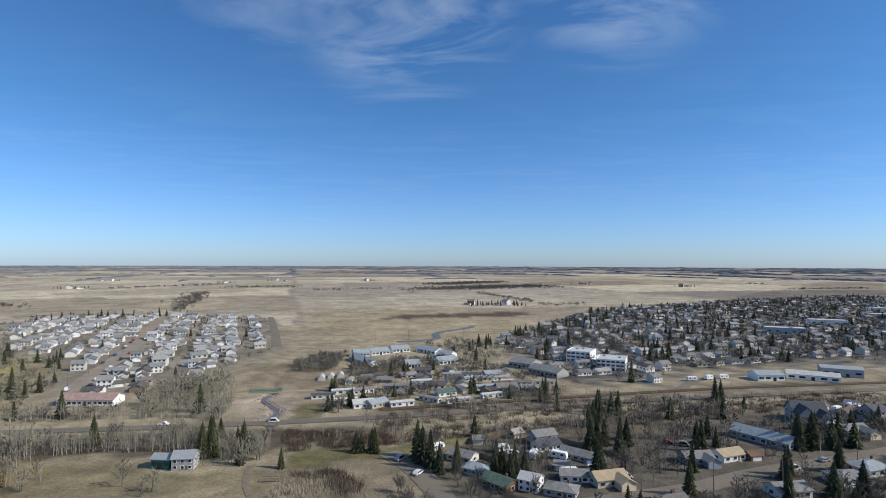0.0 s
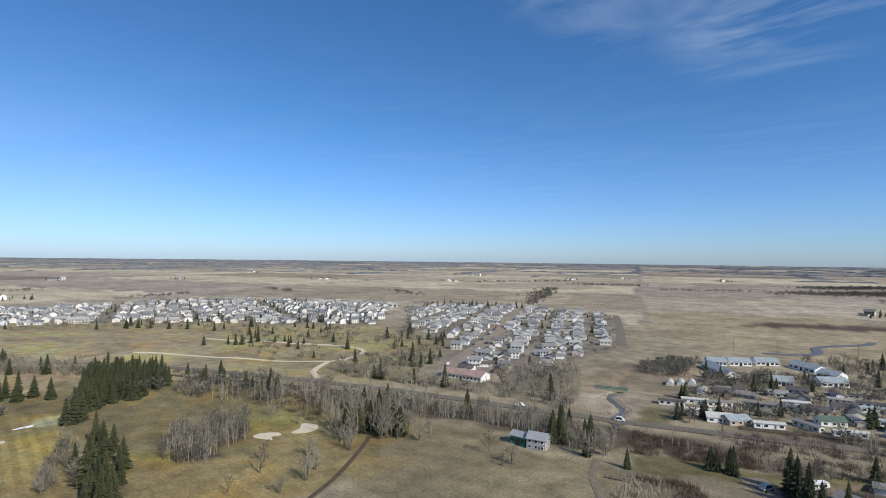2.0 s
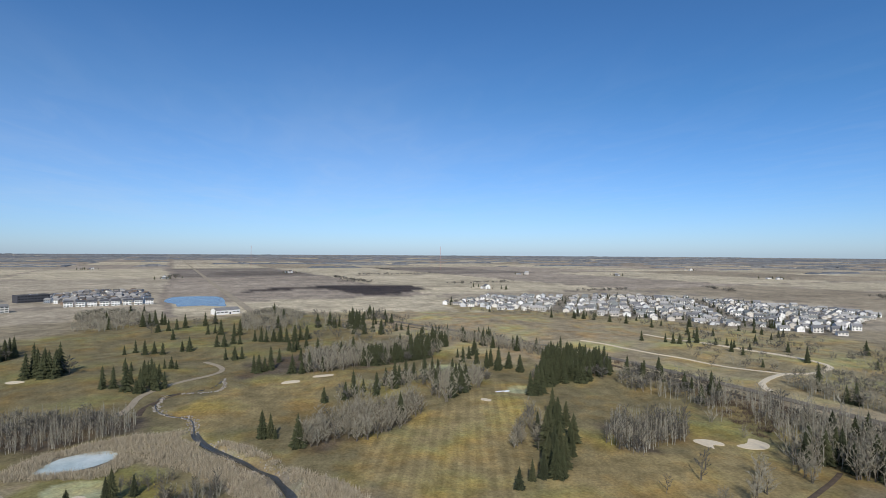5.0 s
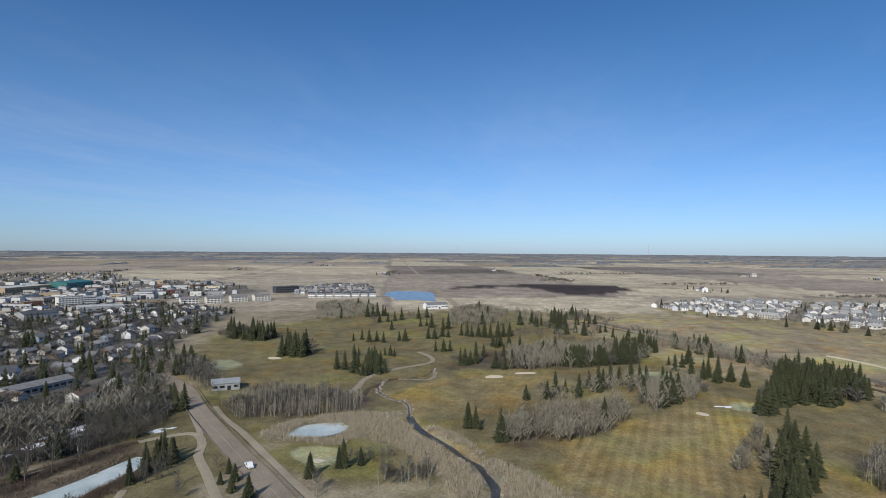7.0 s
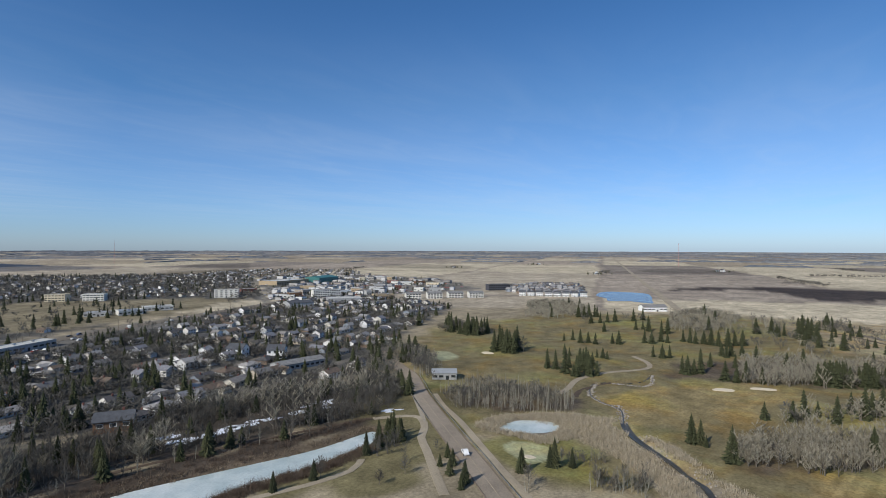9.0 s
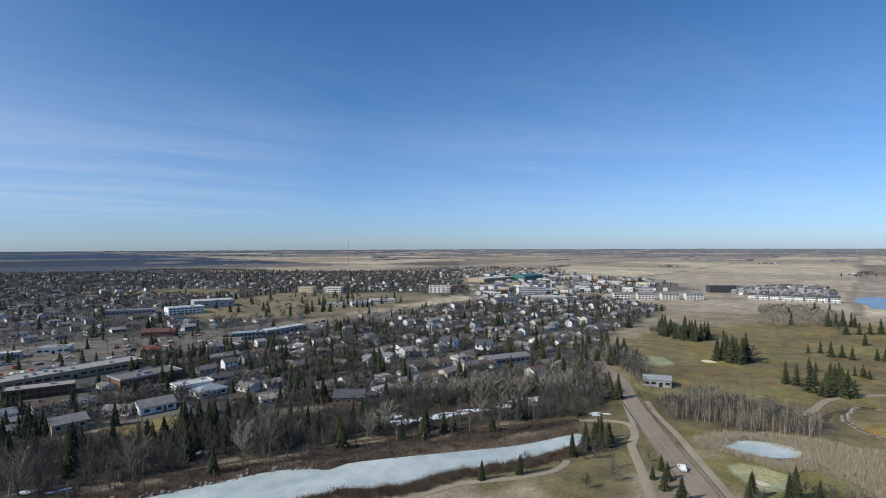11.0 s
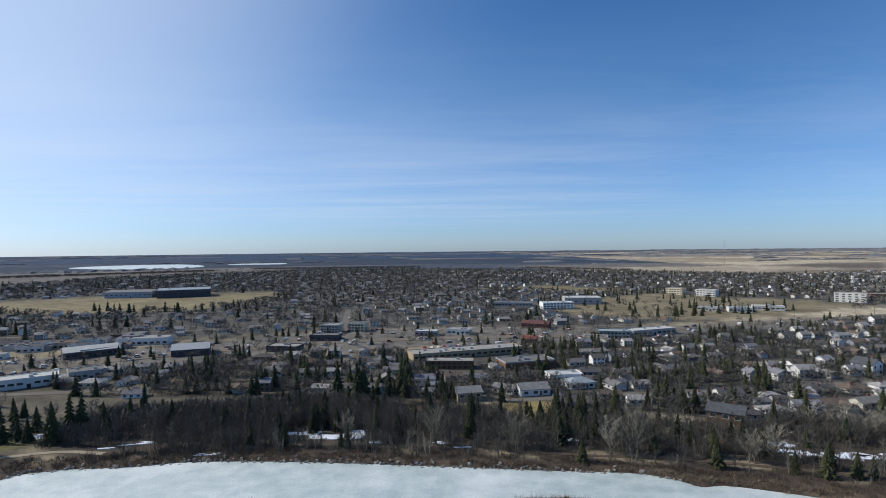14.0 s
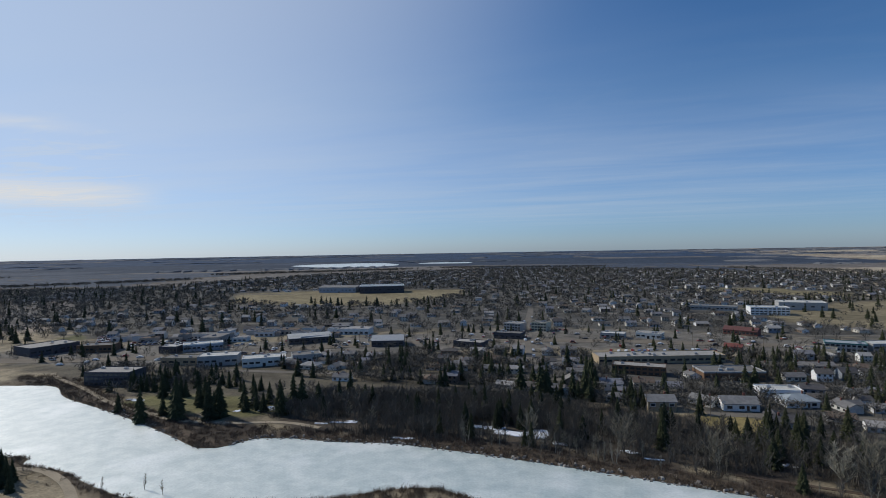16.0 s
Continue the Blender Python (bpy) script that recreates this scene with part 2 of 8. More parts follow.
M["car"] = paint("car_paint", [(0.70, 0.70, 0.70), (0.05, 0.05, 0.06), (0.30, 0.31, 0.33), (0.25, 0.04, 0.03), (0.72, 0.72, 0.70), (0.06, 0.09, 0.18)], 0.3, 0.5, amount=0.04, bump=0)
M["shop_wall"] = paint("shop_walls", [(0.42, 0.40, 0.37), (0.58, 0.56, 0.53), (0.28, 0.26, 0.24), (0.36, 0.31, 0.26), (0.48, 0.48, 0.48), (0.66, 0.65, 0.62)], 0.85, 0.2, by="island", bump=0)
M["car_far"] = paint("car_paint_far", [(0.70, 0.70, 0.70), (0.05, 0.05, 0.06), (0.30, 0.31, 0.33), (0.25, 0.04, 0.03), (0.72, 0.72, 0.70)], 0.3, 0.5, by="island", amount=0.04, bump=0)
M["steel"] = paint("galvanised_steel", [(0.42, 0.43, 0.44)], 0.45, 0.5, metal=0.6, amount=0.1)
M["mast"] = paint("red_white_mast", [(0.45, 0.20, 0.18)], 0.6, amount=0.1)
M["pole"] = paint("weathered_pole", [(0.20, 0.16, 0.12)], 0.9, 0.1, amount=0.2)
M["green_steel"] = paint("green_bridge_steel", [(0.03, 0.16, 0.13)], 0.5, 0.4, amount=0.12)


def glass(name, colour, rough):
    m, t, b = material(name, rough, 0.6)
    g = noise_tex(t, 0.8, 2.0)
    col = node(t, "ShaderNodeRGB").outputs[0]
    col.default_value = (*colour, 1)
    t.links.new(times(t, col, gain(t, g, 0.7, 1.3)), b.inputs["Base Color"])
    return m


M["glass"] = glass("window_glass", (0.03, 0.035, 0.04), 0.08)


def ice_material():
    """River ice in thaw: pale blue-green, with white crust and darker wet patches."""
    m, t, b = material("river_ice", 0.4, 1.0)
    big, mid, small = noise_tex(t, 0.035, 5.0), noise_tex(t, 0.16, 6.0, rough=0.65), noise_tex(t, 1.3, 5.0)
    base = mixed(t, node(t, "ShaderNodeMapRange", {0: mid, 1: 0.35, 2: 0.68}).outputs[0], (0.40, 0.48, 0.445, 1), (0.63, 0.685, 0.63, 1))
    base = mixed(t, node(t, "ShaderNodeMapRange", {0: big, 1: 0.52, 2: 0.72}).outputs[0], base, (0.80, 0.83, 0.78, 1))
    base = times(t, base, gain(t, small, 0.86, 1.08))
    t.links.new(base, b.inputs["Base Color"])
    t.links.new(node(t, "ShaderNodeMapRange", {0: mid, 1: 0.3, 2: 0.7, 3: 0.46, 4: 0.64}).outputs[0], b.inputs["Roughness"])
    b.inputs["Coat Weight"].default_value, b.inputs["Coat Roughness"].default_value, b.inputs["Coat IOR"].default_value = 1.0, 0.56, 2.0
    relief(t, b, small, 0.3, 0.12)
    return m


def water_material(name, colour, rough):
    m, t, b = material(name, rough, 0.3)
    b.inputs["IOR"].default_value = 1.33
    n = noise_tex(t, 0.25, 4.0)
    col = node(t, "ShaderNodeRGB").outputs[0]
    col.default_value = (*colour, 1)
    t.links.new(times(t, col, gain(t, n, 0.8, 1.2)), b.inputs["Base Color"])
    relief(t, b, noise_tex(t, 1.4, 4.0), 0.4, 0.2)
    return m


M["ice"] = ice_material()
M["water"] = water_material("creek_water", (0.06, 0.06, 0.055), 0.4)
M["pond_water"] = water_material("pond_water", (0.15, 0.18, 0.21), 0.2)
M["creek_silt"] = paint("silty_creek_water", [(0.135, 0.130, 0.128)], 0.45, 0.12, amount=0.2, fine=1.0, bump=0.2)


def ground_material():
    """Dry spring ground. The cover attribute holds the crop or sward of each part, with far haze and tree shade in its
    colour; mow marks striped fairways.
    """
    m, t, b = material("dry_ground", 0.95, 0.1)
    vec = coords(t)
    cover = node(t, "ShaderNodeAttribute", attribute_name="cover").outputs["Color"]
    mow = node(t, "ShaderNodeAttribute", attribute_name="mow").outputs["Fac"]
    turf = node(t, "ShaderNodeAttribute", attribute_name="turf").outputs["Fac"]
    tuft, spot, broad, vast = noise_tex(t, 0.9, 5.0, vec, 0.65), noise_tex(t, 0.11, 5.0, vec, 0.6), noise_tex(t, 0.022, 5.0, vec, 0.6), noise_tex(t, 0.004, 4.0, vec)
    col = times(t, cover, gain(t, tuft, 0.70, 1.30))
    col = times(t, col, gain(t, spot, 0.70, 1.30))
    col = times(t, col, gain(t, broad, 0.68, 1.28))
    col = times(t, col, gain(t, vast, 0.9, 1.1))
    col = mixed(t, calc(t, "MULTIPLY", turf, node(t, "ShaderNodeMapRange", {0: noise_tex(t, 0.045, 4.0, vec, 0.6), 1: 0.46, 2: 0.66}).outputs[0]), col, mixed(t, 1.0, col, (1.16, 0.98, 0.74, 1), "MULTIPLY"))
    green = mixed(t, calc(t, "MULTIPLY", turf, node(t, "ShaderNodeMapRange", {0: broad, 1: 0.48, 2: 0.66}).outputs[0]), col, times(t, mixed(t, 1.0, col, (0.84, 0.98, 0.76, 1), "MULTIPLY"), 1.0))
    turn = node(t, "ShaderNodeMapping", {0: vec, 2: (0, 0, radians(14)), 3: (1, 1, 1)}).outputs[0]
    stripe = node(t, "ShaderNodeTexWave", {0: turn, 1: 0.075, 2: 0.6, 3: 2.0}, bands_direction="Y", wave_profile="SIN").outputs[1]
    stripe = node(t, "ShaderNodeMapRange", {0: stripe, 1: 0.3, 2: 0.7, 3: 0.90, 4: 1.07}).outputs[0]
    stripe = calc(t, "ADD", 1.0, calc(t, "MULTIPLY", mow, calc(t, "SUBTRACT", stripe, 1.0)))
    col = times(t, green, stripe)
    t.links.new(col, b.inputs["Base Color"])
    relief(t, b, calc(t, "ADD", tuft, spot), 0.5, 0.35)
    return m


M["ground"] = ground_material()


# ---- plan helpers ----
def smooth(pts, step=6.0, closed=False):
    """A rounded line through the corners of the plan."""
    p = np.array(pts, float)
    n = len(p)
    out = []
    for i in range(n if closed else n - 1):
        a, b, c, d = (p[(i + k) % n] if closed else p[min(max(i + k, 0), n - 1)] for k in (-1, 0, 1, 2))
        m = max(2, int(np.hypot(*(c - b)) / step))
        for s in np.arange(m) / m:
            out.append(0.5 * ((2 * b) + (c - a) * s + (2 * a - 5 * b + 4 * c - d) * s * s + (3 * b - a - 3 * c + d) * s ** 3))
    if not closed:
        out.append(p[-1])
    return np.array(out)


def inside(poly, x, y):
    """Whether points of the plan lie within an outline."""
    p = np.asarray(poly, float)
    x, y = np.asarray(x, float), np.asarray(y, float)
    q = np.roll(p, -1, 0)
    if x.size * len(p) < 60000:
        x1, y1, x2, y2 = (c[:, None] for c in (p[:, 0], p[:, 1], q[:, 0], q[:, 1]))
        fx, fy = x.ravel()[None], y.ravel()[None]
        rise = np.where(y2 == y1, 1e-9, y2 - y1)
        hit = ((y1 > fy) != (y2 > fy)) & (fx < (x2 - x1) * (fy - y1) / rise + x1)
        return (hit.sum(0) % 2 == 1).reshape(x.shape)
    res = np.zeros(x.shape, bool)
    near = (x > p[:, 0].min()) & (x < p[:, 0].max()) & (y > p[:, 1].min()) & (y < p[:, 1].max())
    xs, ys = x[near], y[near]
    part_res = np.zeros(xs.shape, bool)
    for (x1, y1), (x2, y2) in zip(p, q):
        if y1 != y2:
            part_res ^= ((y1 > ys) != (y2 > ys)) & (xs < (x2 - x1) * (ys - y1) / (y2 - y1) + x1)
    res[near] = part_res
    return res


def gap_to(line, x, y, closed=False):
    """How far points of the plan are from a line; 99 or more where they are far from it."""
    p = np.asarray(line, float)
    x, y = np.asarray(x, float), np.asarray(y, float)
    p, q = (p, np.roll(p, -1, 0)) if closed else (p[:-1], p[1:])
    best = np.full(x.size, 99.0)
    fx, fy = x.ravel(), y.ravel()
    near = np.where((fx > p[:, 0].min() - 99) & (fx < p[:, 0].max() + 99) & (fy > p[:, 1].min() - 99) & (fy < p[:, 1].max() + 99))[0]
    d = q - p
    dd = np.maximum((d * d).sum(1), 1e-9)
    for k in range(0, len(near), 20000):
        i = near[k:k + 20000]
        ax, ay = fx[i][:, None] - p[:, 0], fy[i][:, None] - p[:, 1]
        s = np.clip((ax * d[:, 0] + ay * d[:, 1]) / dd, 0, 1)
        best[i] = np.minimum(99.0, np.sqrt(((ax - s * d[:, 0]) ** 2 + (ay - s * d[:, 1]) ** 2).min(1)))
    return best.reshape(x.shape)


def signed(poly, x, y):
    """The distance to an outline, negative within."""
    return np.where(inside(poly, x, y), -1, 1) * gap_to(poly, x, y, True)


RIVER = smooth([(-166, -133), (-140, -138), (-118, -147), (-97, -156), (-83, -161), (-76, -160), (-72, -164), (-62, -170), (-36, -173),
                (-5, -177), (39, -182), (70, -184), (88, -183.5), (104, -180), (124, -178.5), (137, -174), (141, -166), (150, -160), (172, -168), (197, -177),
                (232, -188), (271, -199), (300, -214), (332, -207), (440, -180), (440, -60), (300, -90), (213, -133), (197, -130), (178, -130),
                (157, -124), (131, -121), (103, -130), (89, -135), (78, -141), (67, -149), (56, -153), (44, -150), (20, -146), (0, -147),
                (-20, -152), (-34, -153), (-50, -147), (-70, -144), (-88, -136), (-103, -135), (-123, -129), (-149, -125), (-160, -127)], 4.0, True)
CREEK = smooth([(-319, -59), (-298, -62), (-285, -80), (-263, -77), (-251, -68), (-244, -58), (-224, -52), (-211, -45), (-193, -29), (-182, -20), (-173, -14), (-163, -12), (-150, -9), (-120, 10)], 3.0)
BROOK = smooth([(-72, 232), (-78, 246), (-79, 262), (-92, 282), (-91, 294), (-101, 333), (-93, 369)], 3.0)
ICE_POND = smooth([(-193, -93), (-206, -90), (-212, -79), (-206, -72), (-197, -76), (-191, -87)], 3.0, True)
BLUE_POND = smooth([(-812, -228), (-870, -240), (-902, -232), (-898, -178), (-840, -156), (-790, -146), (-735, -136), (-752, -166), (-741, -192), (-776, -204)], 12.0, True)
GOLF = [(-150, 20), (-160, -60), (-205, -140), (-300, -215), (-420, -260), (-560, -200), (-640, -60), (-640, 160), (-480, 300), (-300, 170), (-200, 200), (-110, 180)]
GOLF_BACK = [(-660, 150), (-480, 296), (-300, 190), (-214, 226), (-206, 262), (-262, 360), (-352, 420), (-400, 412), (-520, 335), (-620, 262), (-720, 150)]
EYE_Z, NEAR, FAR, DEEP = 70.0, 2400.0, 4900.0, 14300.0
BEND = (DEEP - NEAR) / (FAR - NEAR) - 1


def gz(x, y):
    """The height of the ground on the plan: rolling turf on the golf course, and beds for the river, the creeks and the pond."""
    x, y = np.asarray(x, float), np.asarray(y, float)
    shape = x.shape
    x, y = x.ravel(), y.ravel()
    out = np.zeros(x.size)
    near = np.hypot(x, y) < 720
    if near.any():
        px, py = x[near], y[near]
        roll = np.sin(px / 13.0 + 1.3 * np.sin(py / 29.0)) * np.sin(py / 11.0 + 0.7) * 0.5 + np.sin(px / 31.0 - py / 23.0) * 0.7
        mounds = np.sin(px / 44.0 + 0.8 * np.sin(py / 37.0)) * np.sin(py / 33.0 + 0.4) + 0.6 * np.sin(px / 19.0 - 0.9) * np.sin(py / 24.0 + 1.1 * np.sin(px / 51.0))
        z = (0.9 * roll + 0.8 * mounds) * np.clip(np.maximum(-signed(GOLF, px, py), -signed(GOLF_BACK, px, py)) / 30.0, 0, 1) * np.clip((signed(ICE_POND, px, py) - 4) / 16, 0, 1) * np.clip((gap_to(CREEK, px, py) - 3) / 14, 0.15, 1)

        def dip(dist, depth, slope):
            return -depth * np.clip((slope - dist) / (2 * slope), 0, 1)
        z = z + dip(signed(RIVER, px, py), 1.8, 2.5)
        z = z + dip(gap_to(CREEK, px, py) - np.where(px > -222, 1.9, 0.7), 1.2, 1.2) + dip(gap_to(BROOK, px, py) - 2.2, 1.2, 1.6) + dip(signed(ICE_POND, px, py), 1.0, 2.0)
        out[near] = z
    return out.reshape(shape)


def lift(x, y):
    """Where a place of the flat plan stands: beyond NEAR the plan is drawn in, and the land rises towards the skyline. Also the size things keep there."""
    x, y = np.asarray(x, float), np.asarray(y, float)
    d = np.hypot(x, y) + 1e-9
    s = np.clip(d - NEAR, 0, None)
    lo, hi = np.zeros_like(s), np.full_like(s, FAR - NEAR)
    for _ in range(30):
        m = (lo + hi) / 2
        over = m * (1 + BEND * (m / (FAR - NEAR)) ** 2) > s
        hi, lo = np.where(over, m, hi), np.where(over, lo, m)
    r = np.where(d > NEAR, NEAR + lo, d)
    k = r / d
    return x * k, y * k, np.where(d > NEAR, EYE_Z * (1 - k), gz(x, y)), k


class Geo:
    """A mesh in the making: corners, faces and the material of each face."""

    def __init__(self):
        self.v, self.f, self.m = [], [], []

    def face(self, pts, mat=0):
        n = len(self.v)
        self.v += [tuple(p) for p in pts]
        self.f.append(tuple(range(n, n + len(pts))))
        self.m.append(mat)

    def box(self, x0, y0, z0, x1, y1, z1, mat=0, bottom=True):
        n = len(self.v)
        self.v += [(x0, y0, z0), (x1, y0, z0), (x1, y1, z0), (x0, y1, z0), (x0, y0, z1), (x1, y0, z1), (x1, y1, z1), (x0, y1, z1)]
        fs = [(4, 5, 6, 7), (0, 1, 5, 4), (1, 2, 6, 5), (2, 3, 7, 6), (3, 0, 4, 7)] + ([(3, 2, 1, 0)] if bottom else [])
        self.f += [tuple(n + i for i in f) for f in fs]
        self.m += [mat] * len(fs)

    def solid(self, bottom, top, mat=0):
        """A closed shape between two outlines with as many corners."""
        n, k = len(self.v), len(bottom)
        self.v += [tuple(p) for p in bottom] + [tuple(p) for p in top]
        self.f += [tuple(n + k + i for i in range(k)), tuple(n + k - 1 - i for i in range(k))]
        self.f += [(n + i, n + (i + 1) % k, n + k + (i + 1) % k, n + k + i) for i in range(k)]
        self.m += [mat] * (k + 2)

    def tube(self, p, q, r0, r1, sides=4, mat=0, cap=False):
        p, q = Vector(p), Vector(q)
        d = (q - p).normalized()
        a = d.orthogonal().normalized()
        b = d.cross(a)
        n = len(self.v)
        for c, r in ((p, r0), (q, r1)):
            self.v += [tuple(c + r * (a * math.cos(2 * math.pi * i / sides) + b * math.sin(2 * math.pi * i / sides))) for i in range(sides)]
        self.f += [(n + i, n + (i + 1) % sides, n + sides + (i + 1) % sides, n + sides + i) for i in range(sides)]
        self.m += [mat] * sides
        if cap:
            self.f += [tuple(n + sides + i for i in range(sides)), tuple(n + sides - 1 - i for i in range(sides))]
            self.m += [mat] * 2

    def mesh(self, name, mats):
        me = bpy.data.meshes.new(name)
        me.from_pydata(self.v, [], self.f)
        for m in mats:
            me.materials.append(m)
        if len(mats) > 1:
            me.polygons.foreach_set("material_index", self.m)
        me.update()
        return me

    def arrays(self):
        tris, ms = [], []
        for f, m in zip(self.f, self.m):
            for i in range(1, len(f) - 1):
                tris.append((f[0], f[i], f[i + 1]))
                ms.append(m)
        return np.array(self.v, float), np.array(tris, int), np.array(ms, int)


def part(name, geo, mat, parent, label=""):
    """One mesh object under a thing or a part."""
    ob = new(name, geo if isinstance(geo, bpy.types.Mesh) else geo.mesh(name, [mat]))
    ob.parent = parent
    return tagged(ob, label)


def thing(name, label, category, m=None, group="", kind=""):
    ob = new(name)
    ob.empty_display_size = 0.5
    if m is not None:
        ob.matrix_basis = m
    return tagged(ob, label, category, group, kind)


def joined(name, templates, places, mats, label="", category=""):
    """One mesh of many alike things: places are rows of template, x, y, turn, size, height factor, on the flat plan."""
    vs, fs, ms, base = [], [], [], 0
    places = np.array(places, float)
    if not len(places):
        return None
    for k, (tv, tf, tm) in enumerate(templates):
        p = places[places[:, 0] == k]
        if not len(p):
            continue
        x, y, z, s = lift(p[:, 1], p[:, 2])
        size = (p[:, 4] * s)[:, None]
        c, sn = np.cos(p[:, 3])[:, None], np.sin(p[:, 3])[:, None]
        v = np.stack([x[:, None] + size * (c * tv[:, 0] - sn * tv[:, 1]), y[:, None] + size * (sn * tv[:, 0] + c * tv[:, 1]),
                      z[:, None] + size * p[:, 5][:, None] * tv[:, 2]], -1).reshape(-1, 3)
        vs.append(v)
        fs.append((base + np.arange(len(p))[:, None, None] * len(tv) + tf[None]).reshape(-1, 3))
        ms.append(np.tile(tm, len(p)))
        base += len(v)
    v, f, m = np.concatenate(vs), np.concatenate(fs), np.concatenate(ms)
    return tagged(quick(name, v, f, mats, m), label, category, kind="stuff")


def quick(name, v, f, mats, m=None):
    me = bpy.data.meshes.new(name)
    k = f.shape[1]
    me.vertices.add(len(v))
    me.vertices.foreach_set("co", v.astype(np.float32).ravel())
    me.loops.add(f.size)
    me.loops.foreach_set("vertex_index", f.astype(np.int32).ravel())
    me.polygons.add(len(f))
    me.polygons.foreach_set("loop_start", np.arange(0, f.size, k, dtype=np.int32))
    for mat in mats:
        me.materials.append(mat)
    if m is not None:
        me.polygons.foreach_set("material_index", m.astype(np.int32))
    me.attributes.new("sharp_face", "BOOLEAN", "FACE").data.foreach_set("value", np.ones(len(f), bool))
    me.update(calc_edges=True)
    return new(name, me)


TAKEN = set()


def take(x, y, r):
    for i in range(int((x - r) // 4), int((x + r) // 4) + 1):
        for j in range(int((y - r) // 4), int((y + r) // 4) + 1):
            TAKEN.add((i, j))


def free(x, y):
    return (int(x // 4), int(y // 4)) not in TAKEN


def strip(name, pts, width, mat, label, category, dz=0.12, step=6.0, take_room=True, kind="structure"):
    """A road or path along a line of the plan, with a slight crown and edges that reach into the ground."""
    p = smooth(pts, step)
    t = np.gradient(p, axis=0)
    n = np.stack([-t[:, 1], t[:, 0]], 1) / np.linalg.norm(t, axis=1)[:, None]
    rows = []
    for off, drop in ((-0.5, 0.5), (-0.5, 0.0), (0.0, -0.06), (0.5, 0.0), (0.5, 0.5)):
        q = p + n * off * width * (1.0 if drop < 0.2 else 1.02)
        x, y, z, _ = lift(q[:, 0], q[:, 1])
        rows.append(np.stack([x, y, z + dz - drop], 1))
    v = np.stack(rows, 1)
    k, w = v.shape[:2]
    i, j = np.meshgrid(np.arange(k - 1), np.arange(w - 1), indexing="ij")
    a = (i * w + j).ravel()
    f = np.stack([a, a + w, a + w + 1, a + 1], 1)
    if take_room:
        for x, y in smooth(pts, 3.0):
            take(x, y, width / 2 + 0.5)
    return tagged(quick(name, v.reshape(-1, 3), f[:, ::-1], [mat]), label, category, kind=kind)


def patch(name, outline, mat, label, category, dz=0.1, rings=4, level=None, kind="structure", closed=True):
    """A sheet within an outline of the plan; it follows the ground, or lies level."""
    o = np.asarray(outline, float)
    c = o.mean(0)
    n = len(o)
    pts = [c[None]] + [c + (o - c) * (k + 1) / rings for k in range(rings)] + [c + (o - c) * 1.01]
    q = np.concatenate(pts)
    x, y, z, _ = lift(q[:, 0], q[:, 1])
    z = np.full_like(z, level) if level is not None else z + dz
    z[-n:] -= 0.3
    f = [(0, 1 + i, 1 + (i + 1) % n) for i in range(n)]
    for k in range(rings):
        a, b = 1 + k * n, 1 + (k + 1) * n
        for i in range(n):
            j = (i + 1) % n
            f += [(a + i, b + i, b + j), (a + i, b + j, a + j)]
    return tagged(quick(name, np.stack([x, y, z], 1), np.array(f), [mat]), label, category, kind=kind)


def sheet(name, outline, mat, label, category, level):
    """A level sheet of water or ice within any outline."""
    bm = bmesh.new()
    vs = [bm.verts.new((x, y, level)) for x, y in outline]
    face = bm.faces.new(vs)
    bmesh.ops.triangulate(bm, faces=[face])
    bmesh.ops.recalc_face_normals(bm, faces=bm.faces[:])
    if sum(fc.normal.z for fc in bm.faces) < 0:
        bmesh.ops.reverse_faces(bm, faces=bm.faces[:])
    me = bpy.data.meshes.new(name)
    bm.to_mesh(me)
    bm.free()
    me.materials.append(mat)
    return tagged(new(name, me), label, category, kind="structure")


def spread(poly, count, rng, apart=0.0, room=False):
    """Random places within an outline."""
    p = np.asarray(poly, float)
    lo, hi = p.min(0), p.max(0)
    out = []
    grid = set()
    tries = 0
    while len(out) < count and tries < count * 12:
        xs, ys = rng.uniform(lo[0], hi[0], count), rng.uniform(lo[1], hi[1], count)
        ok = inside(p, xs, ys)
        tries += count
        for x, y in zip(xs[ok], ys[ok]):
            if room and not free(x, y):
                continue
            if apart:
                c = (int(x // apart), int(y // apart))
                if c in grid:
                    continue
                grid.add(c)
            out.append((x, y))
            if len(out) >= count:
                break
    return out


# ---- ground, one sheet to the skyline ----
TAN, OLIVE, FAIRWAY, GREEN = (0.280, 0.228, 0.148), (0.190, 0.155, 0.080), (0.252, 0.194, 0.092), (0.36, 0.355, 0.21)
STRAW, PALE_STRAW, STUBBLE, PLOUGH, BURNT = (0.375, 0.310, 0.220), (0.45, 0.375, 0.255), (0.32, 0.26, 0.195), (0.145, 0.115, 0.088), (0.055, 0.042, 0.035)
TOWN, BROWN, REEDBED, LOT = (0.102, 0.094, 0.080), (0.315, 0.250, 0.155), (0.248, 0.207, 0.148), (0.165, 0.148, 0.122)
U, V = np.array((-0.965, -0.263)), np.array((0.263, -0.965))

